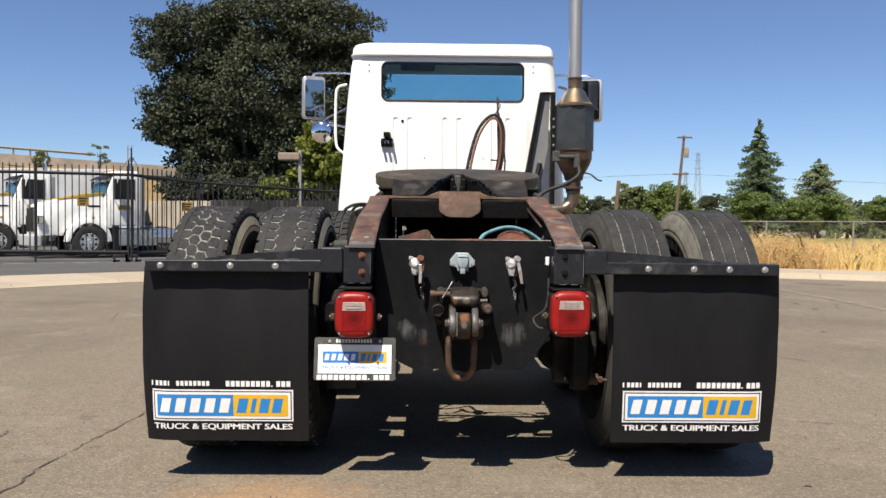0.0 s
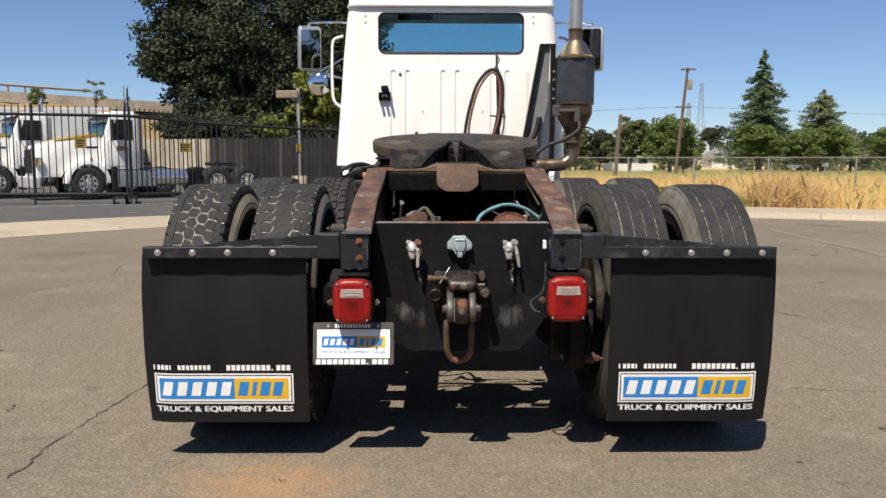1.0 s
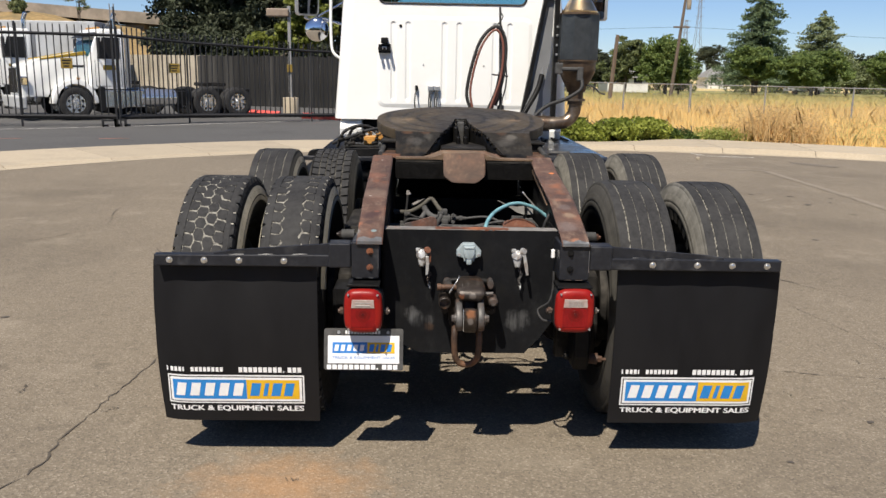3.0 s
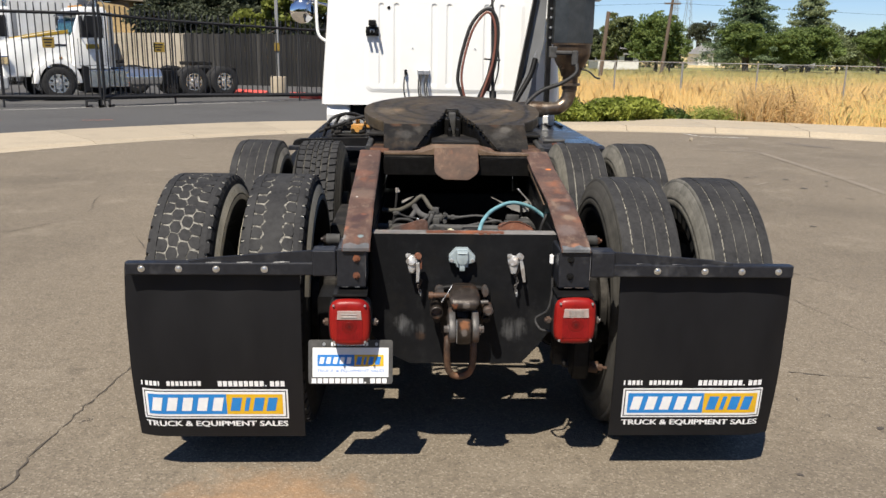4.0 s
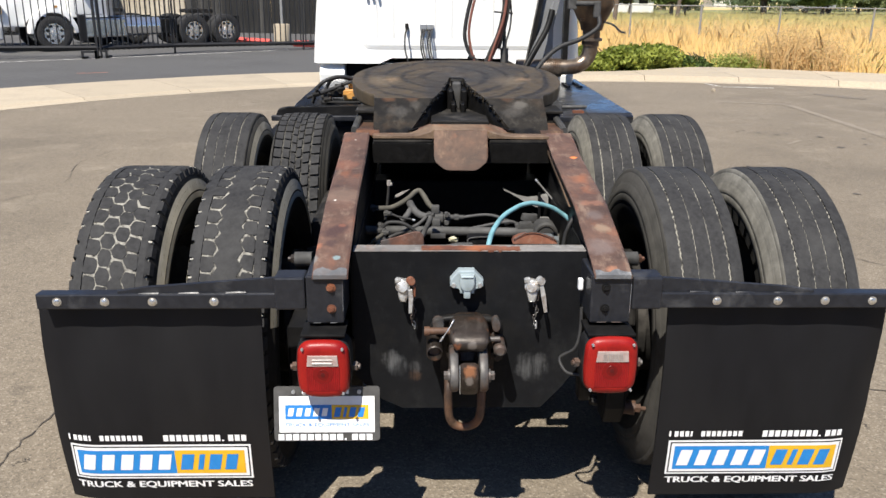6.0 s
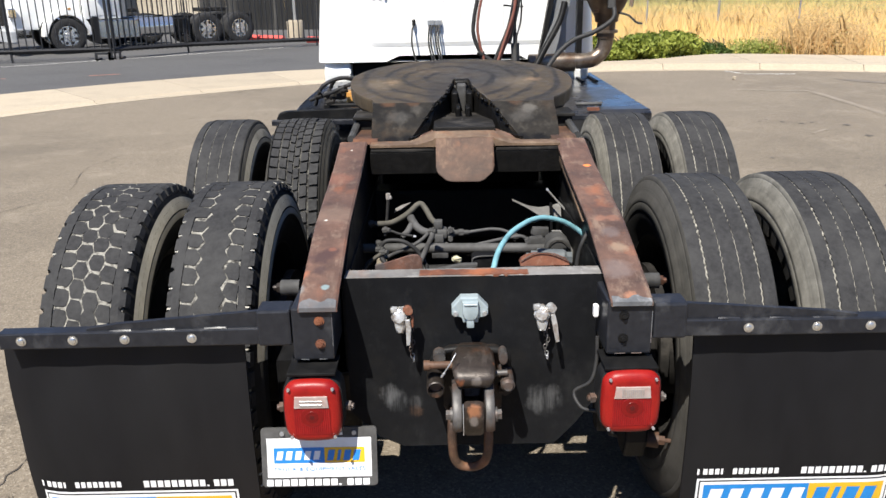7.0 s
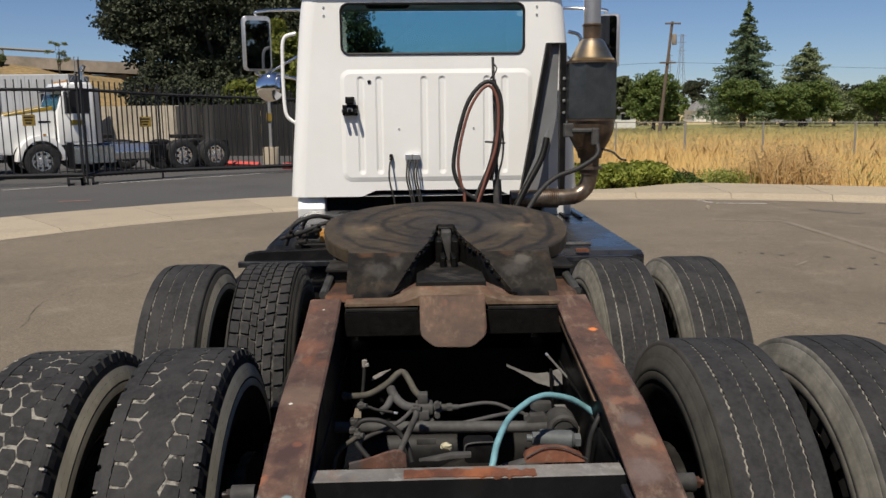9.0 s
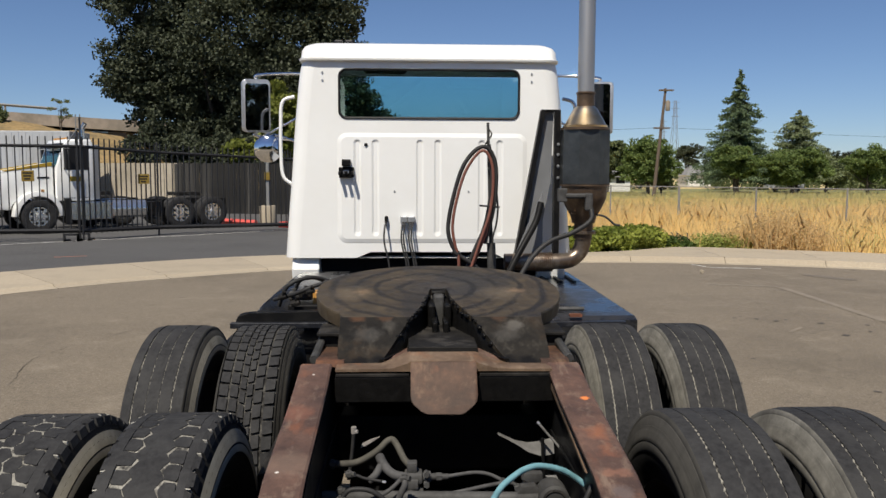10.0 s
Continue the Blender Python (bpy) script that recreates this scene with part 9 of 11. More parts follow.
FENCE = [((-22.3, 22.4), 0.06, 2.72), ((-11.7, 24.26), 0.06, 2.76), ((-9.15, 25.1), 0.03, 2.76), ((-7.7, 27.4), -0.02, 2.66), ((-4.0, 29.7), -0.06, 2.50), ((0.95, 32.4), -0.08, 2.45)]
bm = bmesh.new()
box(bm, -0.0145, 0.0145, -0.0145, 0.0145, 0.0, 1.0)
picket_mesh = mesh_of("picket", bm, M_FENCE)
for s in range(len(FENCE) - 1):
    (a, za0, za1), (b, zb0, zb1) = FENCE[s], FENCE[s + 1]
    a, b = Vector((a[0], a[1], 0)), Vector((b[0], b[1], 0))
    gate = s in (1, 2)
    fence = thing("gate_leaf" if gate else "iron_fence", ((a.x + b.x) / 2, (a.y + b.y) / 2, -0.2),
                  "black iron swing gate leaf with plain pickets, closed" if gate else "tall black iron picket fence", "gate" if gate else "fence", "iron fence along the yard")
    length = (b - a).length
    n = max(2, int(length / 0.18))
    yaw = math.atan2(b.y - a.y, b.x - a.x)
    for f, th in ((0.03, 0.085), (0.10, 0.03), (0.90, 0.06)):
        bm = bmesh.new()
        c0 = (a.x, a.y, za0 + (za1 - za0) * f)
        c1 = (b.x, b.y, zb0 + (zb1 - zb0) * f)
        if th == 0.03:
            c0, c1 = (c0[0], c0[1], za0 + 0.10), (c1[0], c1[1], zb0 + 0.10)
        tube(bm, [c0, c1], th * 0.75, 4, 0)
        part("rail", bm, M_FENCE, fence)
    for i in range(n):
        t = (i + 0.5) / n
        p = a + (b - a) * t
        z0, z1 = za0 + (zb0 - za0) * t, za1 + (zb1 - za1) * t
        piece("picket", picket_mesh, fence, Matrix.LocRotScale((p.x, p.y, z0), Euler((0, 0, yaw)), (1, 1, z1 - z0)))
    for t in (([0.0] if s != 1 else []) if not gate else ([0.02] if s == 1 else [])) + ([0.33, 0.66] if length > 5.5 and not gate else []):
        p = a + (b - a) * t
        bm = bmesh.new()
        zt = za1 + (zb1 - za1) * t + 0.05
        box(bm, p.x - 0.025, p.x + 0.025, p.y - 0.025, p.y + 0.025, -0.25, zt, 0.006)
        part("fence_post", bm, M_FENCE, fence)
    if s in (1, 2):
        bm = bmesh.new()
        e = b - (b - a).normalized() * 0.35 if s == 1 else a + (b - a).normalized() * 0.35
        foot = Vector((-9.15, 25.1, 0))
        for q in (foot, e):
            box(bm, q.x - 0.03, q.x + 0.03, q.y - 0.35, q.y + 0.02, -0.17, -0.11, 0.005)
            box(bm, q.x - 0.03, q.x + 0.03, q.y - 0.35, q.y - 0.29, -0.17, 0.06, 0.005)
        box(bm, min(foot.x, e.x), max(foot.x, e.x), e.y - 0.36, e.y - 0.30, 0.0, 0.06, 0.005)
        part("gate_foot", bm, M_FENCE, fence)
bm = bmesh.new()
p = (-9.15, 25.05)
box(bm, p[0] - 0.055, p[0] - 0.015, p[1] - 0.04, p[1] + 0.01, -0.2, 2.92, 0.005)
box(bm, p[0] + 0.035, p[0] + 0.075, p[1] - 0.04, p[1] + 0.01, -0.2, 3.30, 0.005)
gate_post = tagged(part("gate_post", bm, M_FENCE, None), "black steel gate post with pale bracing arms at the top", "gate post") or bpy.data.objects["gate_post"]
for a, b in (((-0.06, 0.0, 2.94), (-0.30, 0.05, 2.62)), ((0.08, 0.0, 3.02), (0.24, 0.05, 2.72)), ((-0.06, 0.0, 2.90), (-0.06, 0.0, 3.38)), ((0.06, 0.0, 2.9), (0.06, 0.0, 3.38))):
    bm = bmesh.new()
    rod(bm, (p[0] + a[0], p[1] + a[1], a[2]), (p[0] + b[0], p[1] + b[1], b[2]), 0.016, segs=6)
    part("brace_arm", bm, M_GALV, gate_post, "pale galvanised arm")
for z in (2.98, 3.12, 3.26):
    bm = bmesh.new()
    rod(bm, (p[0] - 0.06, p[1], z), (p[0] + 0.06, p[1], z), 0.010, segs=6)
    part("rung", bm, M_GALV, gate_post)
for (x, y, z) in ((-7.95, 26.85, 1.57), (-10.38, 24.6, 1.66)):
    e = thing("warning_sign", (x, y, z - 0.2), "small yellow warning sign wired to the fence", "sign", "signs on the fence")
    bm = bmesh.new()
    box(bm, x - 0.17, x + 0.17, y - 0.01, y + 0.01, z - 0.15, z + 0.15, 0.004)
    part("sign_face", bm, M_FENCESIGN, e)
    bm = bmesh.new()
    for k in range(3):
        box(bm, x - 0.13 + 0.02 * k, x + 0.13 - 0.03 * k, y - 0.016, y - 0.011, z + 0.06 - k * 0.08, z + 0.10 - k * 0.08)
    part("sign_bars", bm, M_SEAL, e, "dark bars")

# lamp post behind the fence
lamp = thing("yard_lamp", (-5.25, 32.9, -0.2), "yard lamp on a concrete base with a tan box head", "street lamp")
bm = bmesh.new()
lathe_z(bm, -5.25, 32.9, [(0.31, -0.22), (0.31, 0.50), (0.29, 0.53)], 20)
part("concrete_base", bm, M_CONC, lamp, smooth=40)
bm = bmesh.new()
box(bm, -5.31, -5.19, 32.84, 32.97, 0.5, 4.0, 0.01)
part("lamp_pole", bm, M_GALV, lamp)
bm = bmesh.new()
box(bm, -6.10, -5.24, 32.7, 33.1, 3.6, 3.9, 0.04)
part("lamp_head", bm, mat("lamp_tan", (0.20, 0.15, 0.11), (0.26, 0.20, 0.15), 8, 0.6), lamp)
bm = bmesh.new()
box(bm, -5.35, -5.15, 32.79, 32.81, 1.5, 1.8, 0.004)
part("pole_sign", bm, M_FENCESIGN, lamp)
# red kerb
for a, b in (((-7.2, 33.6), (-5.6, 32.3)), ((-4.6, 31.5), (-2.5, 30.6)), ((-2.4, 30.6), (1.0, 30.2))):
    bm = bmesh.new()
    tube(bm, [(a[0], a[1], -0.12), (b[0], b[1], -0.12)], 0.13, 4, 0)
    tagged(part("kerb", bm, M_REDPAINT, None), "red painted kerb edge", "kerb", "red kerbs", "structure")

# boards and block wall behind the yard
wall = thing("wall_block", (-13.0, 46.0, -0.2), "long tan concrete block wall behind the yard", "wall", kind="structure")
for i in range(16):
    t0, t1 = i / 16, (i + 1) / 16
    ax, ay, bx, by = -20.0, 46.5, -11.4, 43.9
    bm = bmesh.new()
    p0 = Vector((ax + (bx - ax) * t0, ay + (by - ay) * t0, 0))
    p1 = Vector((ax + (bx - ax) * t1 - 0.03, ay + (by - ay) * t1, 0))
    prism(bm, [(p0.x, p0.y), (p1.x, p1.y), (p1.x, p1.y + 0.2), (p0.x, p0.y + 0.2)], "z", -0.25, 2.27)
    part("wall_panel", bm, M_BLOCKWALL, wall)
boards = thing("board_fence", (-5.5, 40.5, -0.2), "weathered board fence with the oak's shade put into its colour", "fence", kind="structure")
nb = 66
bm = bmesh.new()
box(bm, -0.088, 0.088, -0.012, 0.012, 0.0, 1.0)
board_mesh = mesh_of("board", bm, M_WOODSHADE)
bm = bmesh.new()
box(bm, -0.088, 0.088, -0.012, 0.012, 0.0, 1.0)
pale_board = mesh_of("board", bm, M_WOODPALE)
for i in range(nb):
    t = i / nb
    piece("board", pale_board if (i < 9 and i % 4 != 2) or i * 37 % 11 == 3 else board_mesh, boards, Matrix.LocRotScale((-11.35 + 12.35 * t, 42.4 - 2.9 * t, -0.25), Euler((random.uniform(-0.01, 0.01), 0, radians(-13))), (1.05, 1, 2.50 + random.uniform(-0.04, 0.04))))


# ---- parked tractors and trailer in the yard ----
def yard_tractor(stripe):
    """Front axle over the origin, nose towards +x, near side +y."""
    t = thing("yard_tractor", (0, 0, 0), "white conventional road tractor with a yellow hood stripe, parked", "truck", "tractors in the yard")
    def box_part(name, dims, mt, bev=0.03, label="", parent=t, smooth=None):
        bm = bmesh.new()
        box(bm, *dims, bev)
        return part(name, bm, mt, parent, label, smooth)
    bm = bmesh.new()
    prism(bm, [(-0.55, 1.15), (-0.55, 2.25), (-0.4, 2.22), (1.0, 1.95), (1.42, 1.80), (1.55, 1.55), (1.55, 0.75), (0.75, 0.75), (0.62, 1.10), (0.3, 1.28), (-0.3, 1.28), (-0.53, 1.16)], "y", -0.78, 0.78, 0.06)
    hood = part("hood", bm, M_WHITE, t, "white hood", smooth=40)
    for s in (-1, 1):
        bm = bmesh.new()
        arch = [(0.74 * math.cos(a), 0.55 + 0.80 * math.sin(a)) for a in np.linspace(0, math.pi, 13)] + [(0.62 * math.cos(a), 0.55 + 0.66 * math.sin(a)) for a in np.linspace(math.pi, 0, 13)]
        y0, y1 = sorted((s * 0.74, s * 1.14))
        prism(bm, [(float(a), float(b)) for a, b in arch], "y", y0, y1, 0.02)
        part("fender", bm, M_WHITE, hood, smooth=40)
        bm = bmesh.new()
        y0, y1 = sorted((s * 0.72, s * 0.90))
        box(bm, 1.38, 1.585, y0, y1, 1.12, 1.42, 0.04)
        part("headlight", bm, M_CHROME, hood)
        if stripe:
            bm = bmesh.new()
            prism(bm, [(-0.52, 2.14), (-0.52, 2.27), (-0.4, 2.25), (0.9, 2.0), (0.9, 1.95)], "y", s * 0.70 - 0.09, s * 0.70 + 0.09, 0.02)
            part("hood_stripe", bm, M_SIGNY, hood, "yellow stripe")
    bm = bmesh.new()
    box(bm, 1.50, 1.60, -0.5, 0.5, 0.85, 1.72, 0.03)
    part("grille", bm, M_ALU, hood)
    box_part("bumper", (1.5, 1.72, -1.15, 1.15, 0.38, 0.78), M_TRAILER, 0.05)
    bm = bmesh.new()
    prism(bm, [(-1.0, 1.05), (-1.0, 2.22), (-1.32, 3.02), (-1.42, 3.22), (-2.35, 3.24), (-2.42, 3.1), (-2.42, 1.05)], "y", -1.0, 1.0, 0.06)
    cabp = part("cab", bm, M_WHITE, t, "white cab", smooth=40)
    for s in (-1, 1):
        bm = bmesh.new()
        prism(bm, [(-1.28, 2.15), (-1.52, 2.92), (-2.2, 2.92), (-2.2, 2.15)], "y", s * 1.004 - 0.004, s * 1.004 + 0.004)
        part("side_window", bm, M_SEAL, cabp)
        bm = bmesh.new()
        box(bm, -2.0, -1.5, s * 1.006 - 0.004, s * 1.006 + 0.004, 1.75, 1.92)
        part("door_mark", bm, M_SIGNY, cabp)
        bm = bmesh.new()
        y0, y1 = sorted((s * 1.15, s * 1.37))
        box(bm, -1.33, -1.23, y0, y1, 2.15, 2.90, 0.03)
        rod(bm, (-1.3, s * 1.0, 2.85), (-1.28, s * 1.2, 2.85), 0.02, segs=6)
        rod(bm, (-1.3, s * 1.0, 2.2), (-1.28, s * 1.2, 2.2), 0.02, segs=6)
        part("side_mirror", bm, M_SEAL, cabp)
        if s < 0:
            bm = bmesh.new()
            tube(bm, [(-2.05, s * 0.98, 1.2), (-2.05, s * 0.98, 3.30), (-2.06, s * 0.97, 3.48), (-2.12, s * 0.90, 3.66)], 0.075, 12, 4)
            part("exhaust_pipe", bm, M_ALU, t, smooth=40)
        bm = bmesh.new()
        rod(bm, (-2.2, s * 0.85, 0.72), (-3.45, s * 0.85, 0.72), 0.30, segs=24)
        part("fuel_tank", bm, M_RIMBRIGHT, t, "polished fuel tank", smooth=40)
        y0, y1 = sorted((s * 0.70, s * 1.12))
        box_part("step_box", (-2.3, -0.95, y0, y1, 0.40, 0.98), M_ALU, 0.03)
        box_part("chassis_rail", (-6.7, 0.9, s * 0.43 - 0.04, s * 0.43 + 0.04, 0.75, 1.0), M_BLACK, 0.01)
    bm = bmesh.new()
    wsb = [(-1.0, 2.24), (-1.33, 3.0)]
    v = [bm.verts.new((wsb[0][0] + 0.012, y, wsb[0][1])) for y in (-0.9, 0.9)] + [bm.verts.new((wsb[1][0] + 0.012, y, wsb[1][1])) for y in (0.85, -0.85)]
    bm.faces.new(v)
    part("windscreen", bm, mat("yard_glass", (0.02, 0.07, 0.08), (0.03, 0.10, 0.11), 2, 0.12), cabp, "blue-green windscreen")
    bm = bmesh.new()
    prism(bm, [(-1.30, 3.02), (-1.02, 2.90), (-1.02, 2.925), (-1.34, 3.10)], "y", -0.92, 0.92, 0.006)
    part("sun_visor", bm, M_SEAL, cabp, "dark sun visor")
    for s in (-1, 1):
        y0, y1 = sorted((s * 0.94, s * 1.02))
        box_part("cab_extender", (-2.62, -2.43, y0, y1, 1.10, 3.05), M_STACK, 0.02, "grey cab side extender", cabp)
        for xa, xb, za, zb in ((-1.20, -1.185, 1.15, 2.10), (-2.24, -2.225, 1.15, 2.98), (-2.23, -1.19, 1.15, 1.165)):
            y0, y1 = sorted((s * 0.998, s * 1.005))
            box_part("door_seam", (xa, xb, y0, y1, za, zb), M_SEAL, 0.0, "", cabp)
        y0, y1 = sorted((s * 0.70, s * 1.12))
        box_part("mud_guard", (-0.98, -0.78, y0, y1, 0.28, 1.10), M_SEAL, 0.02)
        y0, y1 = sorted((s * 0.775, s * 0.79))
        box_part("hood_vent", (-0.42, -0.05, y0, y1, 1.74, 1.80), M_SEAL, 0.003, "", hood)
        y0, y1 = sorted((s * 1.138, s * 1.15))
        box_part("side_marker", (-0.16, -0.06, y0, y1, 1.33, 1.40), M_ORANGE, 0.004, "", hood)
    for k in range(7):
        y = -0.42 + k * 0.14
        box_part("grille_bar", (1.598, 1.615, y - 0.02, y + 0.02, 0.88, 1.68), M_RIM, 0.004, "", hood)
    for y in (-0.6, -0.3, 0, 0.3, 0.6):
        box_part("marker_light", (-1.62, -1.52, y - 0.06, y + 0.06, 3.23, 3.30), M_ORANGE, 0.02, "", cabp)
    box_part("battery_box", (-4.05, -3.50, 0.45, 1.1, 0.45, 0.95), M_BLACK, 0.03)
    box_part("coupling_plate", (-5.70, -4.80, -0.45, 0.45, 1.12, 1.25), M_DARKGREASE, 0.02)
    for x, ys in ((0.0, (1.0, -1.0)), (-4.64, (1.03, 0.69, -0.69, -1.03)), (-5.86, (1.03, 0.69, -0.69, -1.03))):
        for y in ys:
            bm = bmesh.new()
            prof = [(-0.13, 0.33), (-0.14, 0.42), (-0.13, 0.50), (-0.11, 0.54), (0.11, 0.54), (0.13, 0.50), (0.14, 0.42), (0.13, 0.33)]
            rings = []
            for k in range(36):
                a = 2 * math.pi * k / 36
                rings.append([bm.verts.new((x + r * math.cos(a), y + u, 0.54 + r * math.sin(a))) for u, r in prof])
            for k in range(36):
                for i in range(len(prof)):
                    j = (i + 1) % len(prof)
                    bm.faces.new((rings[k][i], rings[k][j], rings[(k + 1) % 36][j], rings[(k + 1) % 36][i]))
            ty = part("tyre", bm, M_RUBBER, t, smooth=40)
            if abs(y) > 0.9:
                bm = bmesh.new()
                s = 1 if y > 0 else -1
                c = (x, y + s * 0.04, 0.54)
                rod(bm, c, (x, y + s * 0.09, 0.54), 0.335, 0.31, segs=32)
                rod(bm, (x, y + s * 0.09, 0.54), (x, y + s * 0.135, 0.54), 0.12, 0.09, segs=20)
                for k in range(10):
                    a = 2 * math.pi * k / 10
                    rod(bm, (x + 0.16 * math.cos(a), y + s * 0.09, 0.54 + 0.16 * math.sin(a)), (x + 0.16 * math.cos(a), y + s * 0.115, 0.54 + 0.16 * math.sin(a)), 0.02, segs=6)
                rim = part("wheel_rim", bm, M_RIMBRIGHT, ty, "polished wheel", smooth=40)
                # flat black discs on the rim imitate the shade inside hand holes
                for k in range(8):
                    a = 2 * math.pi * (k + 0.5) / 8
                    bm = bmesh.new()
                    rod(bm, (x + 0.235 * math.cos(a), y + s * 0.086, 0.54 + 0.235 * math.sin(a)), (x + 0.235 * math.cos(a), y + s * 0.0945, 0.54 + 0.235 * math.sin(a)), 0.045, segs=12)
                    part("hand_hole", bm, M_SEAL, rim, "black disc standing in for a shaded hand hole")
    for ob in [cabp] + list(cabp.children):
        ob.data.transform(Matrix.Translation((0.26, 0, 0.05)) @ Matrix.Diagonal((0.83, 1, 0.92, 1)))
    return t


ta = yard_tractor(True)
ang = radians(219)
left = Vector((-math.sin(ang), math.cos(ang), 0))
near = Vector((-11.65, 28.0, -0.18))
o1 = near - left * 1.0
copy_thing(ta, Matrix.LocRotScale(o1 + Vector((-3.5, 0.7, 0)), Euler((0, 0, ang)), None))
at_home = Matrix.LocRotScale(o1, Euler((0, 0, ang)), None)
ta.matrix_basis = at_home

tr = thing("box_trailer", (-20, 40, -0.2), "long white box trailer parked in the yard", "trailer")
bm = bmesh.new()
box(bm, -29.0, -16.1, 41.5, 44.0, 0.95, 3.75, 0.03)
tbody = part("trailer_body", bm, M_TRAILER, tr)
for k in range(40):
    bm = bmesh.new()
    x = -28.8 + k * 0.322
    box(bm, x - 0.012, x + 0.012, 41.485, 41.5, 1.0, 3.7)
    part("side_rib", bm, M_TRAILER, tbody)
for x in (-27.5, -26.2):
    bm = bmesh.new()
    rod(bm, (x, 41.6, 0.32), (x, 41.9, 0.32), 0.5, segs=28)
    part("tyre", bm, M_RUBBER, tr)
bm = bmesh.new()
box(bm, -17.6, -17.4, 41.8, 41.95, -0.2, 0.95, 0.01)
part("landing_leg", bm, M_BLACK, tr)

# ---- hill and overpass ----
hv, hf = [], []
hx = np.linspace(-110, -12, 50)
prof = [(62, -0.3, 0.0), (67, 0.35, 0.15), (72, 0.75, 0.6), (77, 1.0, 1.0), (140, 1.0, 1.0)]
for i, x in enumerate(hx):
    top = float(np.interp(x, [-110, -60, -44, -36, -33, -31, -28.1, -24.7, -23, -18, -13], [9.9, 7.8, 6.7, 6.25, 5.9, 5.6, 5.2, 3.9, 3.2, 2.4, -0.3]))
    for y, f, g in prof:
        hv.append((float(x), y + math.sin(i * 0.9) * 0.4, max(-0.3, top * f + 0.25 * math.sin(i * 1.7 + y))))
for i in range(len(hx) - 1):
    for j in range(len(prof) - 1):
        k = i * len(prof) + j
        hf.append((k, k + len(prof), k + len(prof) + 1, k + 1))
ob = new("hill", raw_mesh("hill", hv, hf, M_HILL))
for p in ob.data.polygons:
    p.use_smooth = True
tagged(ob, "embankment covered with dry golden grass", "hill", kind="structure")
over = thing("overpass", (-30, 84, 0), "low concrete highway overpass with a guard rail", "overpass", kind="structure")
bm = bmesh.new()
prism(bm, [(-120, 10.7), (-120, 11.85), (-60, 9.15), (-44, 8.0), (-30, 7.05), (-16, 6.3), (-16, 5.2), (-30, 6.0), (-44, 6.9), (-60, 8.0)], "y", 82.5, 92)
part("bridge_deck", bm, M_BRIDGE, over)
for x in (-28.6, -20.0):
    bm = bmesh.new()
    box(bm, x - 0.9, x + 0.9, 83.5, 85.5, -0.3, 5.8, 0.05)
    part("pier", bm, M_BRIDGE, over)
bm = bmesh.new()
prism(bm, [(-70, -0.3), (-70, 8.4), (-60, 7.95), (-44, 6.85), (-30, 5.95), (-17, 5.25), (-17, -0.3)], "y", 91.0, 91.9)
part("abutment", bm, M_BRIDGE, over)
for k in range(44):
    bm = bmesh.new()
    x = -112 + k * 1.7
    z = float(np.interp(x, [-120, -60, -44, -30, -20], [11.85, 9.15, 8.0, 7.05, 6.5]))
    box(bm, x - 0.07, x + 0.07, 82.6, 82.75, z - 0.1, z + 0.75)
    part("rail_post", bm, M_BRIDGE, over)
bm = bmesh.new()
tube(bm, [(-118, 82.6, 12.45), (-60, 82.6, 9.8), (-44, 82.6, 8.65), (-34, 82.6, 7.95)], 0.14, 4, 0)
part("guard_rail", bm, M_GALV, over)


# ---- trees ----
def cards(centres, normals_seed, size, jitter=0.5, flat=0.0):
    """Leaf quads, bent along the middle, at the given places."""
    rng = np.random.default_rng(normals_seed)
    n = len(centres)
    a = rng.normal(size=(n, 3))
    a[:, 2] *= (1 - flat)
    a /= np.linalg.norm(a, axis=1)[:, None] + 1e-9
    b = rng.normal(size=(n, 3))
    b -= a * np.sum(a * b, axis=1)[:, None]
    b /= np.linalg.norm(b, axis=1)[:, None] + 1e-9
    s = size * (1 + jitter * (rng.random(n) - 0.5))[:, None]
    p = np.stack([centres - a * s, centres + b * s * 0.55, centres + a * s, centres - b * s * 0.55], axis=1).reshape(-1, 3)
    f = np.arange(n * 4).reshape(n, 4)
    return p, f


def mesh_np(name, verts, faces, material):
    me = bpy.data.meshes.new(name)
    nf, k = faces.shape
    me.vertices.add(len(verts))
    me.vertices.foreach_set("co", np.asarray(verts, dtype=np.float32).ravel())
    me.loops.add(nf * k)
    me.loops.foreach_set("vertex_index", faces.astype(np.int32).ravel())
    me.polygons.add(nf)
    me.polygons.foreach_set("loop_start", np.arange(0, nf * k, k, dtype=np.int32))
    me.update(calc_edges=True)
    me.materials.append(material)
    return me


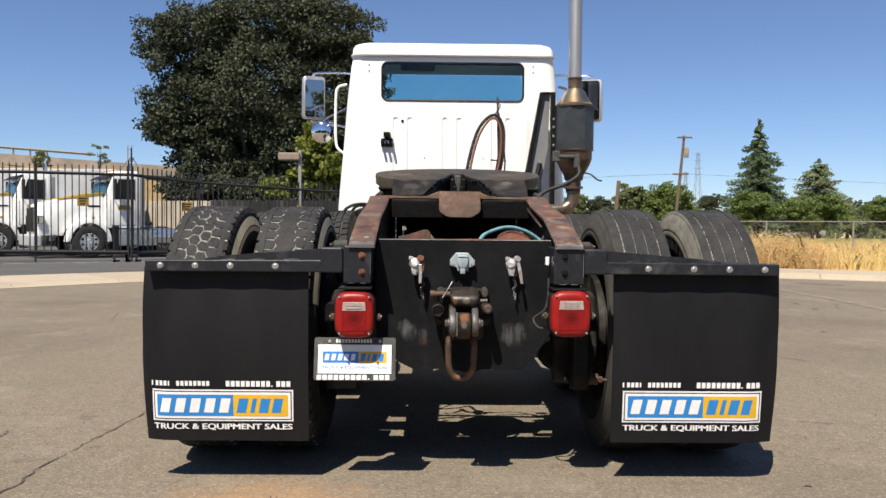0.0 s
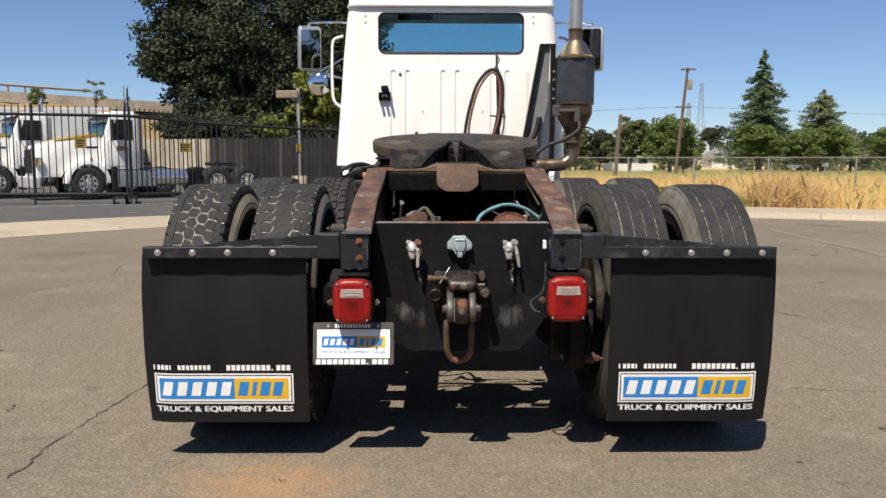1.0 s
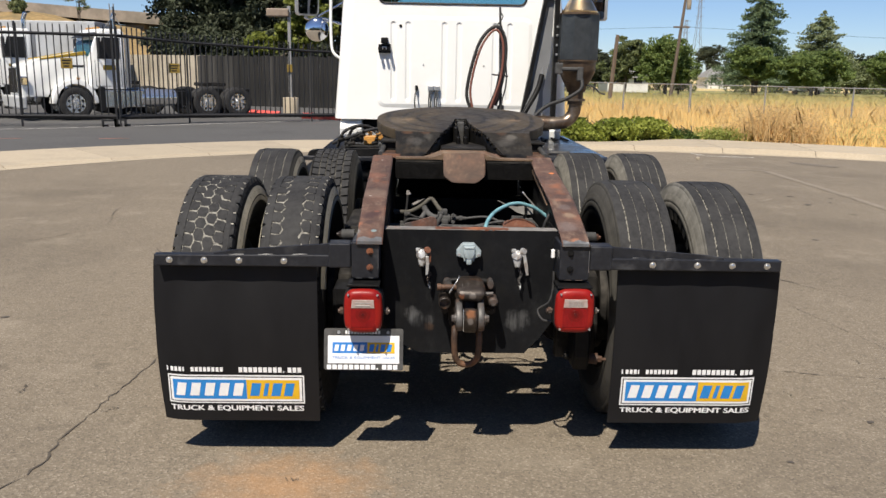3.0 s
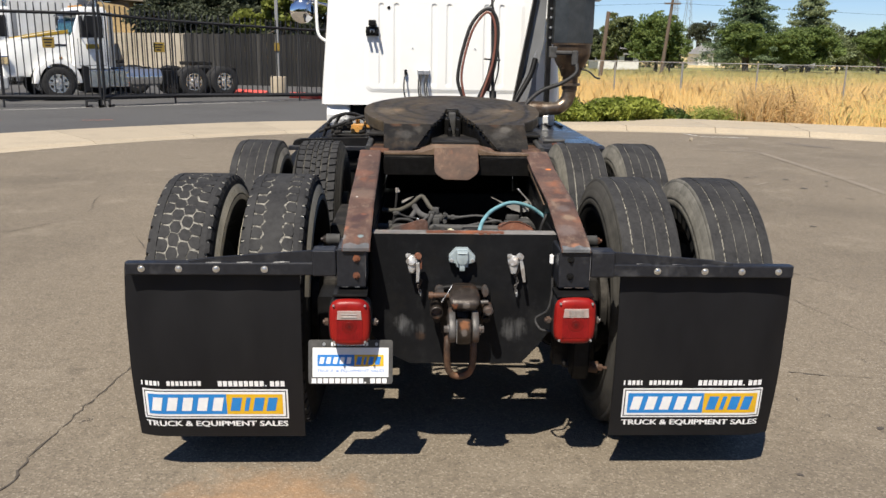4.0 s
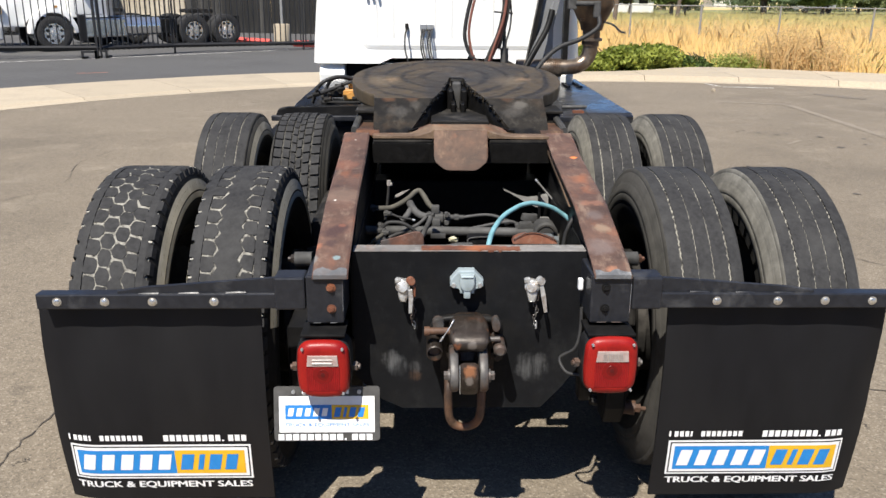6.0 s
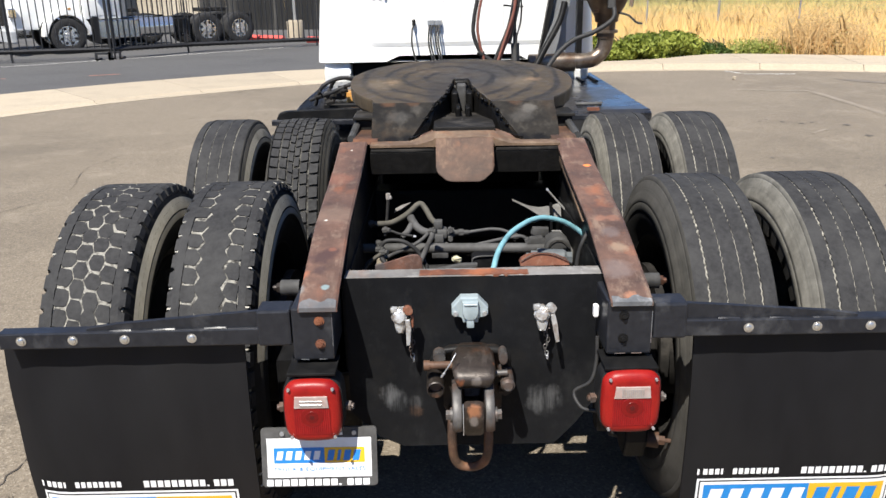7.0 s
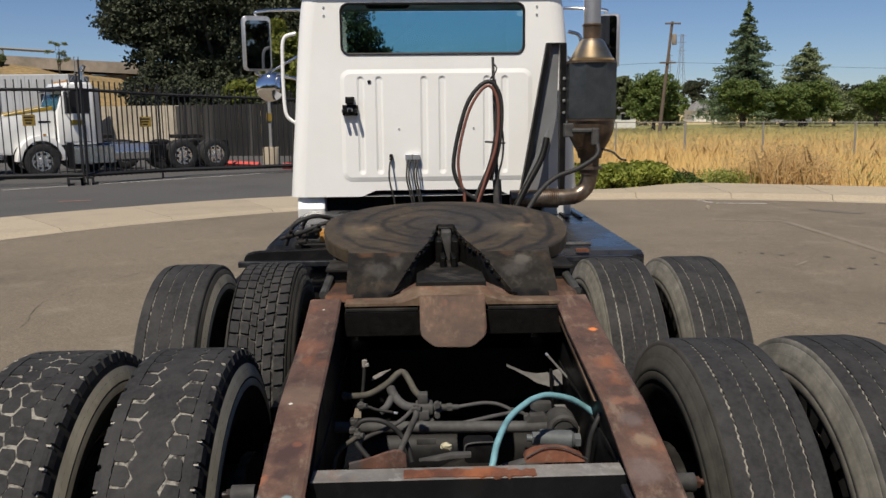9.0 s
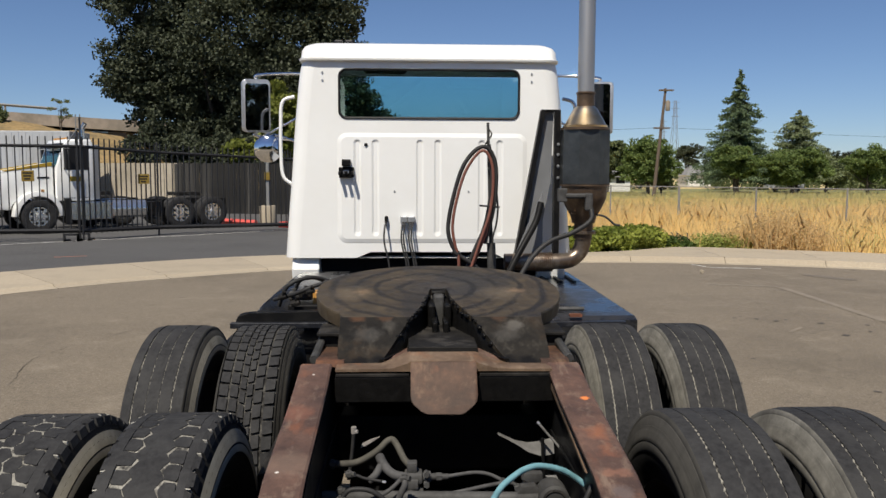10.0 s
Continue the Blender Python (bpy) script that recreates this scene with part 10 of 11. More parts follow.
def tree(name, at, height, lobes, leaf, count, size, trunk_r, label, seed, crown_from=0.25, bark=None, limbs=9):
    """lobes: (dx, dy, z, rx, ry, rz) of the crown's masses. Clumps of leaves sit near the lobes' skins."""
    rng = np.random.default_rng(seed)
    t = thing(name, at, label, "tree")
    bm = bmesh.new()
    base = Vector(at)
    top = base + Vector((rng.uniform(-0.3, 0.3), 0, height * 0.62))
    tube(bm, [base - Vector((0, 0, 0.3)), base + Vector((0.05 * height * rng.uniform(-1, 1), 0, height * 0.25)), top], trunk_r, 10, 6, radii=(trunk_r, trunk_r * 0.35))
    for k in range(limbs):
        lo = lobes[k % len(lobes)]
        s = base + Vector((0, 0, height * rng.uniform(0.16, 0.42)))
        e = base + Vector((lo[0], lo[1], lo[2])) + Vector(rng.normal(size=3)) * 0.3 * lo[3]
        m = (s + e) / 2 + Vector((0, 0, -0.06 * height))
        tube(bm, [s, m, e], trunk_r * 0.4, 7, 5, radii=(trunk_r * 0.42, trunk_r * 0.07))
    part("trunk", bm, bark or M_DKBARK, t, smooth=60)
    vol = np.array([lo[3] * lo[4] + lo[4] * lo[5] + lo[3] * lo[5] for lo in lobes])
    pts = []
    for lo, v in zip(lobes, vol / vol.sum()):
        nc = max(6, int(count * v / 90))
        d = rng.normal(size=(nc, 3))
        d /= np.linalg.norm(d, axis=1)[:, None]
        r = rng.uniform(0.25, 1.02, nc) ** 0.6
        c = np.array(lo[:3]) + d * r[:, None] * np.array(lo[3:])
        cs = rng.uniform(0.10, 0.24, nc) * (lo[3] + lo[5]) * 0.5 + size
        for q, w in zip(c, cs):
            pts.append(q + np.clip(rng.normal(size=(90, 3)), -1.5, 1.5) * np.array([w, w, w * 0.62]) * 0.62)
    pts = np.concatenate(pts) + np.array(at)
    pts = pts[pts[:, 2] > at[2] + crown_from]
    v, f = cards(pts, seed + 1, size)
    ob = new("crown", mesh_np("crown", v, f, leaf))
    ob.parent = t
    ob.matrix_parent_inverse = Matrix.Translation(-t.location)
    return t


# big live oak
tree("oak_tree", (-11.4, 52.0, -0.2), 16.5,
     [(-4.3, 0, 12.6, 3.0, 3.0, 2.4), (0.5, 0, 14.0, 3.6, 3.2, 2.4), (4.8, 0, 13.3, 3.3, 3.0, 2.3), (-4.0, 1, 8.9, 3.1, 3.0, 2.6), (-4.8, 0, 7.6, 2.3, 2.3, 1.7), (0.5, -1, 9.6, 3.6, 3.2, 3.0),
      (5.4, 0, 9.0, 3.4, 3.0, 3.0), (-2.6, 0, 5.4, 2.6, 2.6, 1.7), (2.6, -1, 5.2, 3.0, 2.6, 2.0), (7.4, 0, 6.2, 2.6, 2.5, 2.4), (6.9, 0, 11.4, 2.0, 2.0, 1.9), (-2.8, -3, 3.2, 2.2, 1.4, 1.2), (0.4, -3.5, 3.0, 2.4, 1.4, 1.2), (3.6, -3.5, 3.2, 2.4, 1.4, 1.3), (5.2, 1, 4.2, 2.8, 2.2, 1.8), (9.0, 1, 4.0, 2.6, 2.2, 2.0), (0.2, -1, 3.9, 3.2, 2.2, 1.5), (3.4, -1, 7.0, 3.4, 2.6, 2.2), (-1.5, 0, 7.0, 3.2, 2.6, 2.2)],
     L_OAK, 225000, 0.118, 0.55, "large dark green live oak with a broad ragged crown", 11, 2.0, limbs=16)
tree("young_tree", (-7.2, 44.0, -0.2), 6.6,
     [(0.9, 0, 5.2, 0.9, 1.0, 1.4), (-1.4, 0, 3.1, 0.9, 0.9, 0.6), (0.6, 0, 3.5, 1.1, 1.0, 0.8), (1.7, 0, 4.4, 0.9, 0.9, 1.1)],
     L_LIME, 8000, 0.14, 0.12, "small yellow-green tree behind the yard fence", 12, 1.8)
tree("bare_tree", (-31.6, 77.5, 5.0), 3.9, [(0, 0, 2.9, 0.9, 0.8, 0.9), (0.4, 0, 2.0, 0.8, 0.7, 0.6)], L_DULL, 900, 0.07, 0.08, "small half-bare tree on the embankment", 13, 1.0)
for k, (x, y, r) in enumerate(((-36.6, 77, 0.7), (-50, 78, 0.9), (-42, 76, 0.5))):
    tree("bush", (x, y, 5.9), 1.6, [(0, 0, 0.8, r, r, 0.9)], L_DULL, 1800, 0.16, 0.05, "round dull green bush on the slope", 40 + k, -0.2, limbs=3)


def fir(name, at, height, spread, leaf, seed, label, droop=0.35, rows=26, dense=260, power=0.85):
    rng = np.random.default_rng(seed)
    t = thing(name, at, label, "tree")
    bm = bmesh.new()
    b = Vector(at)
    tube(bm, [b - Vector((0, 0, 0.3)), b + Vector((0, 0, height * 0.5)), b + Vector((0, 0, height))], 0.2, 8, 3, radii=(height * 0.018, 0.02))
    pts = []
    for i in range(rows):
        f = i / (rows - 1)
        z = height * (0.17 + 0.81 * f)
        zj = height * 0.5 / rows
        reach = spread * (1 - f) ** power * rng.uniform(0.85, 1.1) + 0.12
        nb = int(9 - 4 * f)
        for k in range(nb):
            a = 2 * math.pi * (k + rng.random()) / nb
            ln = reach * rng.uniform(0.5, 1.15)
            zb = z + rng.uniform(-1.6, 1.6) * zj
            d = np.array([math.cos(a), math.sin(a), 0])
            n = int(1.25 * dense * ln / spread) + 16
            s = rng.random(n) ** 0.8
            c = d * (s * ln)[:, None]
            c[:, 2] = zb - droop * ln * s ** 1.3 + 0.22 * ln * np.maximum(0, s - 0.7)
            c += rng.normal(size=(n, 3)) * np.array([0.16, 0.16, 0.11]) * (0.45 + ln * 0.25)
            pts.append(c)
            if i < rows - 4 and k % 2 == 0:
                e = b + Vector((d[0] * ln * 0.8, d[1] * ln * 0.8, z - droop * ln * 0.6))
                tube(bm, [b + Vector((0, 0, z)), e], 0.05, 5, 0, radii=(0.05, 0.015))
    part("trunk", bm, M_DKBARK, t)
    pts = np.concatenate(pts) + np.array(at)
    v, f = cards(pts, seed + 1, 0.125, flat=0.5)
    ob = new("crown", mesh_np("crown", v, f, leaf))
    ob.parent = t
    ob.matrix_parent_inverse = Matrix.Translation(-t.location)
    return t


fir("fir_tree", (37.2, 91.8, -0.2), 13.6, 5.0, L_FIR, 21, "tall dark green fir with drooping branch tips", 0.26, 34, 300, 0.92)
fir("cedar_tree", (44.1, 91.8, -0.2), 9.1, 4.6, L_CEDAR, 22, "pale grey-green cedar with a loose crown", 0.12, 26, 230, 0.50)


def round_tree(at, h, w, leaf, seed, label, count=9000, name="park_tree"):
    rng = np.random.default_rng(seed)
    lobes = [(rng.uniform(-0.28, 0.28) * w, rng.uniform(-0.2, 0.2) * w, h * rng.uniform(0.34, 0.76), w * rng.uniform(0.2, 0.32), w * rng.uniform(0.2, 0.3), h * rng.uniform(0.15, 0.24)) for _ in range(8)]
    lobes += [(0, 0, h * 0.62, w * 0.36, w * 0.34, h * 0.30)]
    return tree(name, at, h, lobes, leaf, count if name != "park_tree" else int(count * 2.4), 0.19 if name != "park_tree" else 0.125, 0.05 * w * 0.5 + 0.06, label, seed, h * (0.19 if name == "park_tree" else 0.12), limbs=7)


round_tree((32.3, 80.0, -0.2), 5.0, 4.8, L_GREEN, 31, "bright green park tree with a full crown", 12000)
round_tree((37.9, 80.0, -0.2), 5.0, 6.6, L_GREEN, 32, "deep green park tree on the lawn", 11000)
round_tree((22.3, 76.0, -0.2), 5.9, 6.0, L_GREEN, 33, "green park tree behind the pole", 11000)
round_tree((18.9, 78.0, -0.2), 5.9, 4.2, L_DULL, 34, "dull green tree at the lawn's edge", 6000)
round_tree((56.8, 165.0, -0.2), 9.2, 6.5, L_OAK, 35, "dark green tree far over the lawn", 6000)
round_tree((16.9, 82.0, -0.2), 4.7, 3.4, L_OAK, 41, "dark green tree at the field's edge", 6000)
round_tree((14.2, 83.0, -0.2), 5.2, 4.2, L_DULL, 42, "dull green tree at the field's edge", 7000)
round_tree((11.0, 84.0, -0.2), 4.8, 4.4, L_OAK, 43, "dark green tree at the field's edge", 6000)
round_tree((23.9, 77.0, -0.2), 3.0, 2.8, L_DULL, 36, "low olive shrub tree", 4000)
round_tree((47.6, 92.0, -0.2), 5.0, 5.6, L_DULL, 37, "grey-green park tree on the lawn", 7000)
round_tree((45.6, 80.0, -0.2), 5.5, 5.4, L_GREEN, 38, "full green park tree near the field's end", 9000)
round_tree((50.6, 79.0, -0.2), 5.6, 5.8, L_GREEN, 39, "green park tree near the field's end", 9000)
for k in range(14):
    x = 8 + k * 5.4
    if k == 6:
        continue
    round_tree((x, 112.0 + (k % 3) * 6, -0.2), 4.8 + (k * 37 % 11) * 0.2, 7.0, (L_DULL, L_OAK, L_GREEN)[k % 3], 50 + k, "far tree in the row behind the park", 2600, "far_tree")
for k in range(12):
    x = -70 + k * 5.2
    round_tree((x, 118.0, -0.2), 6.5, 8.0, L_OAK, 70 + k, "far dark tree behind the highway", 1500, "far_tree")

# unseen trees behind the lot, added to darken the mirror reflections
for k in range(22):
    round_tree((-42 + k * 4.2, -38.0 - (k % 3) * 4, -0.05), 10.5 + (k * 29 % 7) * 0.5, 10.0, (L_OAK, L_GREEN)[k % 2], 170 + k, "dark unseen tree added behind the lot for the mirrors to reflect", 7000, "street_tree")

# unseen hedge added behind the lot so the mirrors reflect something dark
hr = np.random.default_rng(150)
hc = []
for k in range(900):
    x = -60 + 130 * hr.random()
    y = -36 - 5 * hr.random()
    hc.append(np.array([x, y, (4.2 + 1.2 * math.sin(x * 0.4)) * hr.random()]) + hr.normal(size=(60, 3)) * np.array([0.7, 0.5, 0.4]))
v, f = cards(np.concatenate(hc), 151, 0.26)
tagged(new("street_hedge", mesh_np("street_hedge", v, f, L_OAK)), "tall dark unseen hedge added behind the lot for the mirrors to reflect", "hedge", kind="stuff")

# ragged undergrowth that closes the park's far side
hr = np.random.default_rng(130)
hc = []
for k in range(520):
    x = -4 + 92 * hr.random()
    y = 104 + 12 * hr.random()
    top = 2.6 + 1.6 * math.sin(x * 0.37) * math.sin(x * 0.11 + 1) + hr.random()
    z = dip(y) + top * hr.random() ** 0.8
    hc.append(np.array([x, y, z]) + hr.normal(size=(60, 3)) * np.array([0.55, 0.4, 0.35]))
hc = np.concatenate(hc)
way = (hc[:, 0] - 0.1) / (hc[:, 1] - 1.8)
hc = hc[(hc[:, 2] > -0.25) & ((way < 0.337) | (way > 0.371))]
v, f = cards(hc, 131, 0.26)
tagged(new("far_thicket", mesh_np("far_thicket", v, f, L_DULL)), "dull green thicket along the far side of the park", "thicket", kind="stuff")

# ---- poles, towers and wires ----
up = thing("utility_pole", (21.6, 72.0, -0.2), "leaning wooden utility pole with cross arms and a transformer", "utility pole")
bm = bmesh.new()
rod(bm, (21.63, 72.0, -0.4), (22.46, 72.0, 9.24), 0.17, 0.11, segs=12)
part("pole", bm, M_TIMBER, up)
for z, x0, x1 in ((9.0, 21.82, 23.13), (5.75, 21.45, 22.85)):
    bm = bmesh.new()
    box(bm, x0, x1, 71.80, 71.92, z, z + 0.14, 0.01)
    part("cross_arm", bm, M_TIMBER, up)
bm = bmesh.new()
lathe_z(bm, 22.63, 71.82, [(0.18, 7.3), (0.20, 7.4), (0.20, 8.1), (0.12, 8.2)], 14)
part("transformer", bm, M_BRIDGE, up, smooth=40)
bm = bmesh.new()
tube(bm, [(22.4, 71.9, 5.85), (50, 76, 5.3), (85, 82, 5.9)], 0.011, 4, 8)
tube(bm, [(22.4, 71.9, 5.85), (5, 76, 5.45), (-20, 80, 6.1)], 0.011, 4, 8)
part("wire", bm, M_SEAL, up)
stub = thing("wooden_pole", (13.6, 60.2, -0.2), "short bare wooden pole at the field's edge", "pole")
bm = bmesh.new()
rod(bm, (13.6, 60.2, -0.4), (13.95, 60.2, 4.5), 0.16, 0.14, segs=10)
part("pole", bm, M_TIMBER, stub)


M_TOWER = mat("dull_lattice", (0.13, 0.13, 0.135), (0.19, 0.19, 0.195), 4, 0.7)


def tower(x, y, h, w):
    t = thing("transmission_tower", (x, y, 0), "distant steel lattice transmission tower", "tower", "transmission towers")
    bm = bmesh.new()
    lv = [(0, 1.0), (0.35, 0.62), (0.62, 0.36), (0.82, 0.24), (1.0, 0.16)]
    for sx in (-1, 1):
        for sy in (-1, 1):
            for (f0, w0), (f1, w1) in zip(lv, lv[1:]):
                tube(bm, [(x + sx * w * w0 / 2, y + sy * w * w0 / 2, f0 * h), (x + sx * w * w1 / 2, y + sy * w * w1 / 2, f1 * h)], 0.075, 4, 0)
    for (f0, w0), (f1, w1) in zip(lv, lv[1:]):
        m = 3
        for k in range(m):
            g0, g1 = f0 + (f1 - f0) * k / m, f0 + (f1 - f0) * (k + 1) / m
            a0, a1 = w0 + (w1 - w0) * k / m, w0 + (w1 - w0) * (k + 1) / m
            for s in (-1, 1):
                tube(bm, [(x - s * w * a0 / 2, y - w * a0 / 2, g0 * h), (x + s * w * a1 / 2, y - w * a1 / 2, g1 * h)], 0.045, 4, 0)
    part("lattice", bm, M_TOWER, t)
    for f in (0.80, 0.90, 0.98):
        bm = bmesh.new()
        tube(bm, [(x - w * 0.35, y, f * h), (x + w * 0.35, y, f * h)], 0.06, 4, 0)
        part("cross_arm", bm, M_TOWER, t)


tower(99.5, 302, 29.4, 4.6)
tower(96.2, 306, 22.5, 4.2)

# ---- houses, far car ----
def house(x, y, w, d, h, ridge, wallm, roofm, label):
    t = thing("house", (x, y, -0.2), label, "house")
    bm = bmesh.new()
    box(bm, x - w / 2, x + w / 2, y - d / 2, y + d / 2, -0.3, h)
    wl_ = part("wall", bm, wallm, t)
    bm = bmesh.new()
    e = 0.4
    a = [bm.verts.new(p) for p in ((x - w / 2 - e, y - d / 2 - e, h - 0.1), (x + w / 2 + e, y - d / 2 - e, h - 0.1), (x + w / 2 + e, y + d / 2 + e, h - 0.1), (x - w / 2 - e, y + d / 2 + e, h - 0.1))]
    r0, r1 = bm.verts.new((x - w * 0.18, y, ridge)), bm.verts.new((x + w * 0.18, y, ridge))
    for f in ((a[0], a[1], r1, r0), (a[1], a[2], r1), (a[2], a[3], r0, r1), (a[3], a[0], r0), (a[3], a[2], a[1], a[0])):
        bm.faces.new(f)
    part("roof", bm, roofm, t)
    for k in (-0.25, 0.25):
        bm = bmesh.new()
        box(bm, x + k * w - 0.5, x + k * w + 0.5, y - d / 2 - 0.03, y - d / 2 + 0.02, 0.8, 1.9)
        part("window", bm, M_SEAL, wl_)


house(53.0, 150, 4.4, 6.0, 1.8, 3.4, M_HOUSEWHITE, M_ROOFGREY, "small white house with a grey hip roof")
house(23.2, 96, 4.6, 5.0, 1.6, 2.5, M_HOUSEWHITE, M_ROOFGREY, "low pale house with a light roof beyond the park")
car = thing("parked_car", (45.5, 98.0, -0.2), "white car parked beyond the park", "car")
bm = bmesh.new()
prism(bm, [(43.4, 0.25), (43.4, 0.85), (44.2, 0.92), (44.8, 1.38), (46.4, 1.38), (47.0, 0.95), (47.7, 0.85), (47.7, 0.25)], "y", 97.2, 98.8, 0.06)
cb = part("body", bm, M_TRAILER, car, smooth=40)
bm = bmesh.new()
prism(bm, [(44.45, 0.95), (44.85, 1.30), (46.35, 1.30), (46.8, 0.97)], "y", 97.18, 97.21)
part("side_window", bm, M_SEAL, cb)
for x in (44.2, 46.9):
    bm = bmesh.new()
    rod(bm, (x, 97.15, 0.12), (x, 97.4, 0.12), 0.32, segs=20)
    part("wheel", bm, M_RUBBER, car)

# ---- chain-link fence ----
CH = [(3.0, 40.5), (8.5, 35.0), (10.7, 33.0), (12.9, 31.0), (15.0, 28.6), (17.2, 26.2), (19.6, 24.0), (24.0, 20.5)]
chain = thing("chain_link_fence", (12.9, 31.0, -0.2), "low galvanised chain-link fence along the field", "fence")
ZT = 1.29
for i, (x, y) in enumerate(CH):
    bm = bmesh.new()
    rod(bm, (x, y, -0.3), (x, y, ZT + 0.04), 0.045 if i == 2 else 0.032, segs=10)
    part("fence_post", bm, M_GALV, chain)
for (a, b) in zip(CH, CH[1:]):
    bm = bmesh.new()
    rod(bm, (a[0], a[1], ZT), (b[0], b[1], ZT), 0.018, segs=8)
    part("top_rail", bm, M_GALV, chain)
    L = math.dist(a, b)
    bm = bmesh.new()
    d = Vector((b[0] - a[0], b[1] - a[1], 0)) / L
    hgt = ZT + 0.2
    k = -hgt
    while k < L:
        for s in (1, -1):
            lo, hi = k, k + hgt
            p0, p1 = (max(0, lo), min(L, hi))
            if p1 > p0:
                z0, z1 = (p0 - lo) / hgt, (p1 - lo) / hgt
                if s < 0:
                    z0, z1 = 1 - z0, 1 - z1
                q0 = Vector((a[0], a[1], -0.2)) + d * p0 + Vector((0, 0, z0 * hgt))
                q1 = Vector((a[0], a[1], -0.2)) + d * p1 + Vector((0, 0, z1 * hgt))
                w = Vector((0, 0, 0.0022))
                vs = [bm.verts.new(q) for q in (q0 - w, q1 - w, q1 + w, q0 + w)]
                bm.faces.new(vs)
        k += 0.09
    me = bpy.data.meshes.new("wire_mesh")
    bm.to_mesh(me)
    bm.free()
    me.materials.append(M_GALV)
    ob = new("wire_mesh", me)
    ob.parent = chain
    ob.matrix_parent_inverse = Matrix.Translation(-chain.location)

# ---- lawn of the park ----
lv_, lf_ = [], []
for j in range(9):
    for i in range(13):
        y = 62 + 6.5 * j + (1.2 * math.sin(i * 1.3) if j == 0 else 0)
        lv_.append((8 + 7.5 * i, y, dip(y) + 0.03))
for j in range(8):
    for i in range(12):
        q = j * 13 + i
        lf_.append((q, q + 1, q + 14, q + 13))
tagged(new("lawn", raw_mesh("lawn", lv_, lf_, M_LAWN)), "mown half-dry park lawn in the shade of trees", "lawn", kind="structure")

# ---- grass, weeds, shrub ----
def blades(pts, heights, width, lean, seed):
    rng = np.random.default_rng(seed)
    n = len(pts)
    a = rng.random(n) * 2 * np.pi
    d = np.stack([np.cos(a), np.sin(a), np.zeros(n)], 1)
    l = np.stack([np.cos(a * 3.1), np.sin(a * 3.1), np.zeros(n)], 1) * (rng.random(n) * lean)[:, None] * heights[:, None]
    w = d * (width * (0.6 + 0.8 * rng.random(n)))[:, None]
    up_ = np.zeros((n, 3))
    up_[:, 2] = heights
    p = np.stack([pts - w, pts + w, pts + l * 0.35 + up_ * 0.6 + w * 0.8, pts + l + up_, pts + l * 0.35 + up_ * 0.6 - w * 0.8], 1).reshape(-1, 3)
    return p, np.arange(n * 5).reshape(n, 5)


rng = np.random.default_rng(5)


def field(n, near_gap, far_y, seed, xr=(3.2, 60)):
    r = np.random.default_rng(seed)
    out = []
    while sum(len(o) for o in out) < n:
        x = r.uniform(xr[0], xr[1], n)
        y = 12 + (far_y - 12) * r.random(n) ** 1.5
        lim = np.interp(x, FX, FY) + near_gap + np.interp(x, [7.1, 7.6, 8.2, 8.5, 9.8, 10.2], [1.4, 1.2, 0.9, 0.7, 0.7, 0.0])
        keep = (y > lim) & (x < 6 + y * 0.72) & (x > y * 0.12)
        out.append(np.stack([x[keep], y[keep], np.array([dip(v) for v in y[keep]]) - 0.05], 1))
    return np.concatenate(out)[:n]


pts = field(170000, 0.3, 64, 6)
hts = (0.45 + 0.35 * rng.random(len(pts))) * (0.75 + 0.5 * np.sin(pts[:, 0] * 0.9 + 1) * np.sin(pts[:, 1] * 0.7) * 0.5 + 0.1)
hts *= np.where(pts[:, 1] > 42, 0.5, 1.0)
v, f = blades(pts, hts, 0.0065, 0.5, 7)
tagged(new("dry_grass", mesh_np("dry_grass", v, f, L_STRAW)), "tall sun-dried golden grass of the field", "grass", kind="stuff")
pts = field(42000, 16.0, 85, 8)
v, f = blades(pts, 0.30 + 0.25 * rng.random(len(pts)), 0.009, 0.6, 9)
tagged(new("green_grass", mesh_np("green_grass", v, f, L_STRAWGREEN)), "greenish half-dry grass farther into the field", "grass", kind="stuff")


def weeds(cx, cy, sx, sy, n, hmax, leaf, seed, label, size=0.024):
    r = np.random.default_rng(seed)
    base_ = np.stack([cx + r.normal(size=n) * sx, cy + r.normal(size=n) * sy, np.zeros(n)], 1)
    base_ = base_[base_[:, 1] > np.interp(base_[:, 0], FX, FY) + 0.15]
    base_[:, 2] = [dip(y) - 0.05 for y in base_[:, 1]]
    h = hmax * (0.5 + 0.5 * r.random(len(base_)))
    v1, f1 = blades(base_, h, 0.006, 0.5, seed + 1)
    tops = np.repeat(base_, 9, axis=0)
    tops[:, 2] += np.repeat(h, 9) * r.uniform(0.35, 1.0, len(tops))
    tops[:, :2] += r.normal(size=(len(tops), 2)) * 0.10
    v2, f2 = cards(tops, seed + 2, size)
    e = thing("weed_clump", (cx, cy, -0.2), label, "weeds", kind="stuff")
    for nm, vv, ff in (("stalks", v1, f1), ("seed_heads", v2, f2)):
        ob = new(nm, mesh_np(nm, vv, ff, leaf))
        ob.parent = e
        ob.matrix_parent_inverse = Matrix.Translation(-e.location)


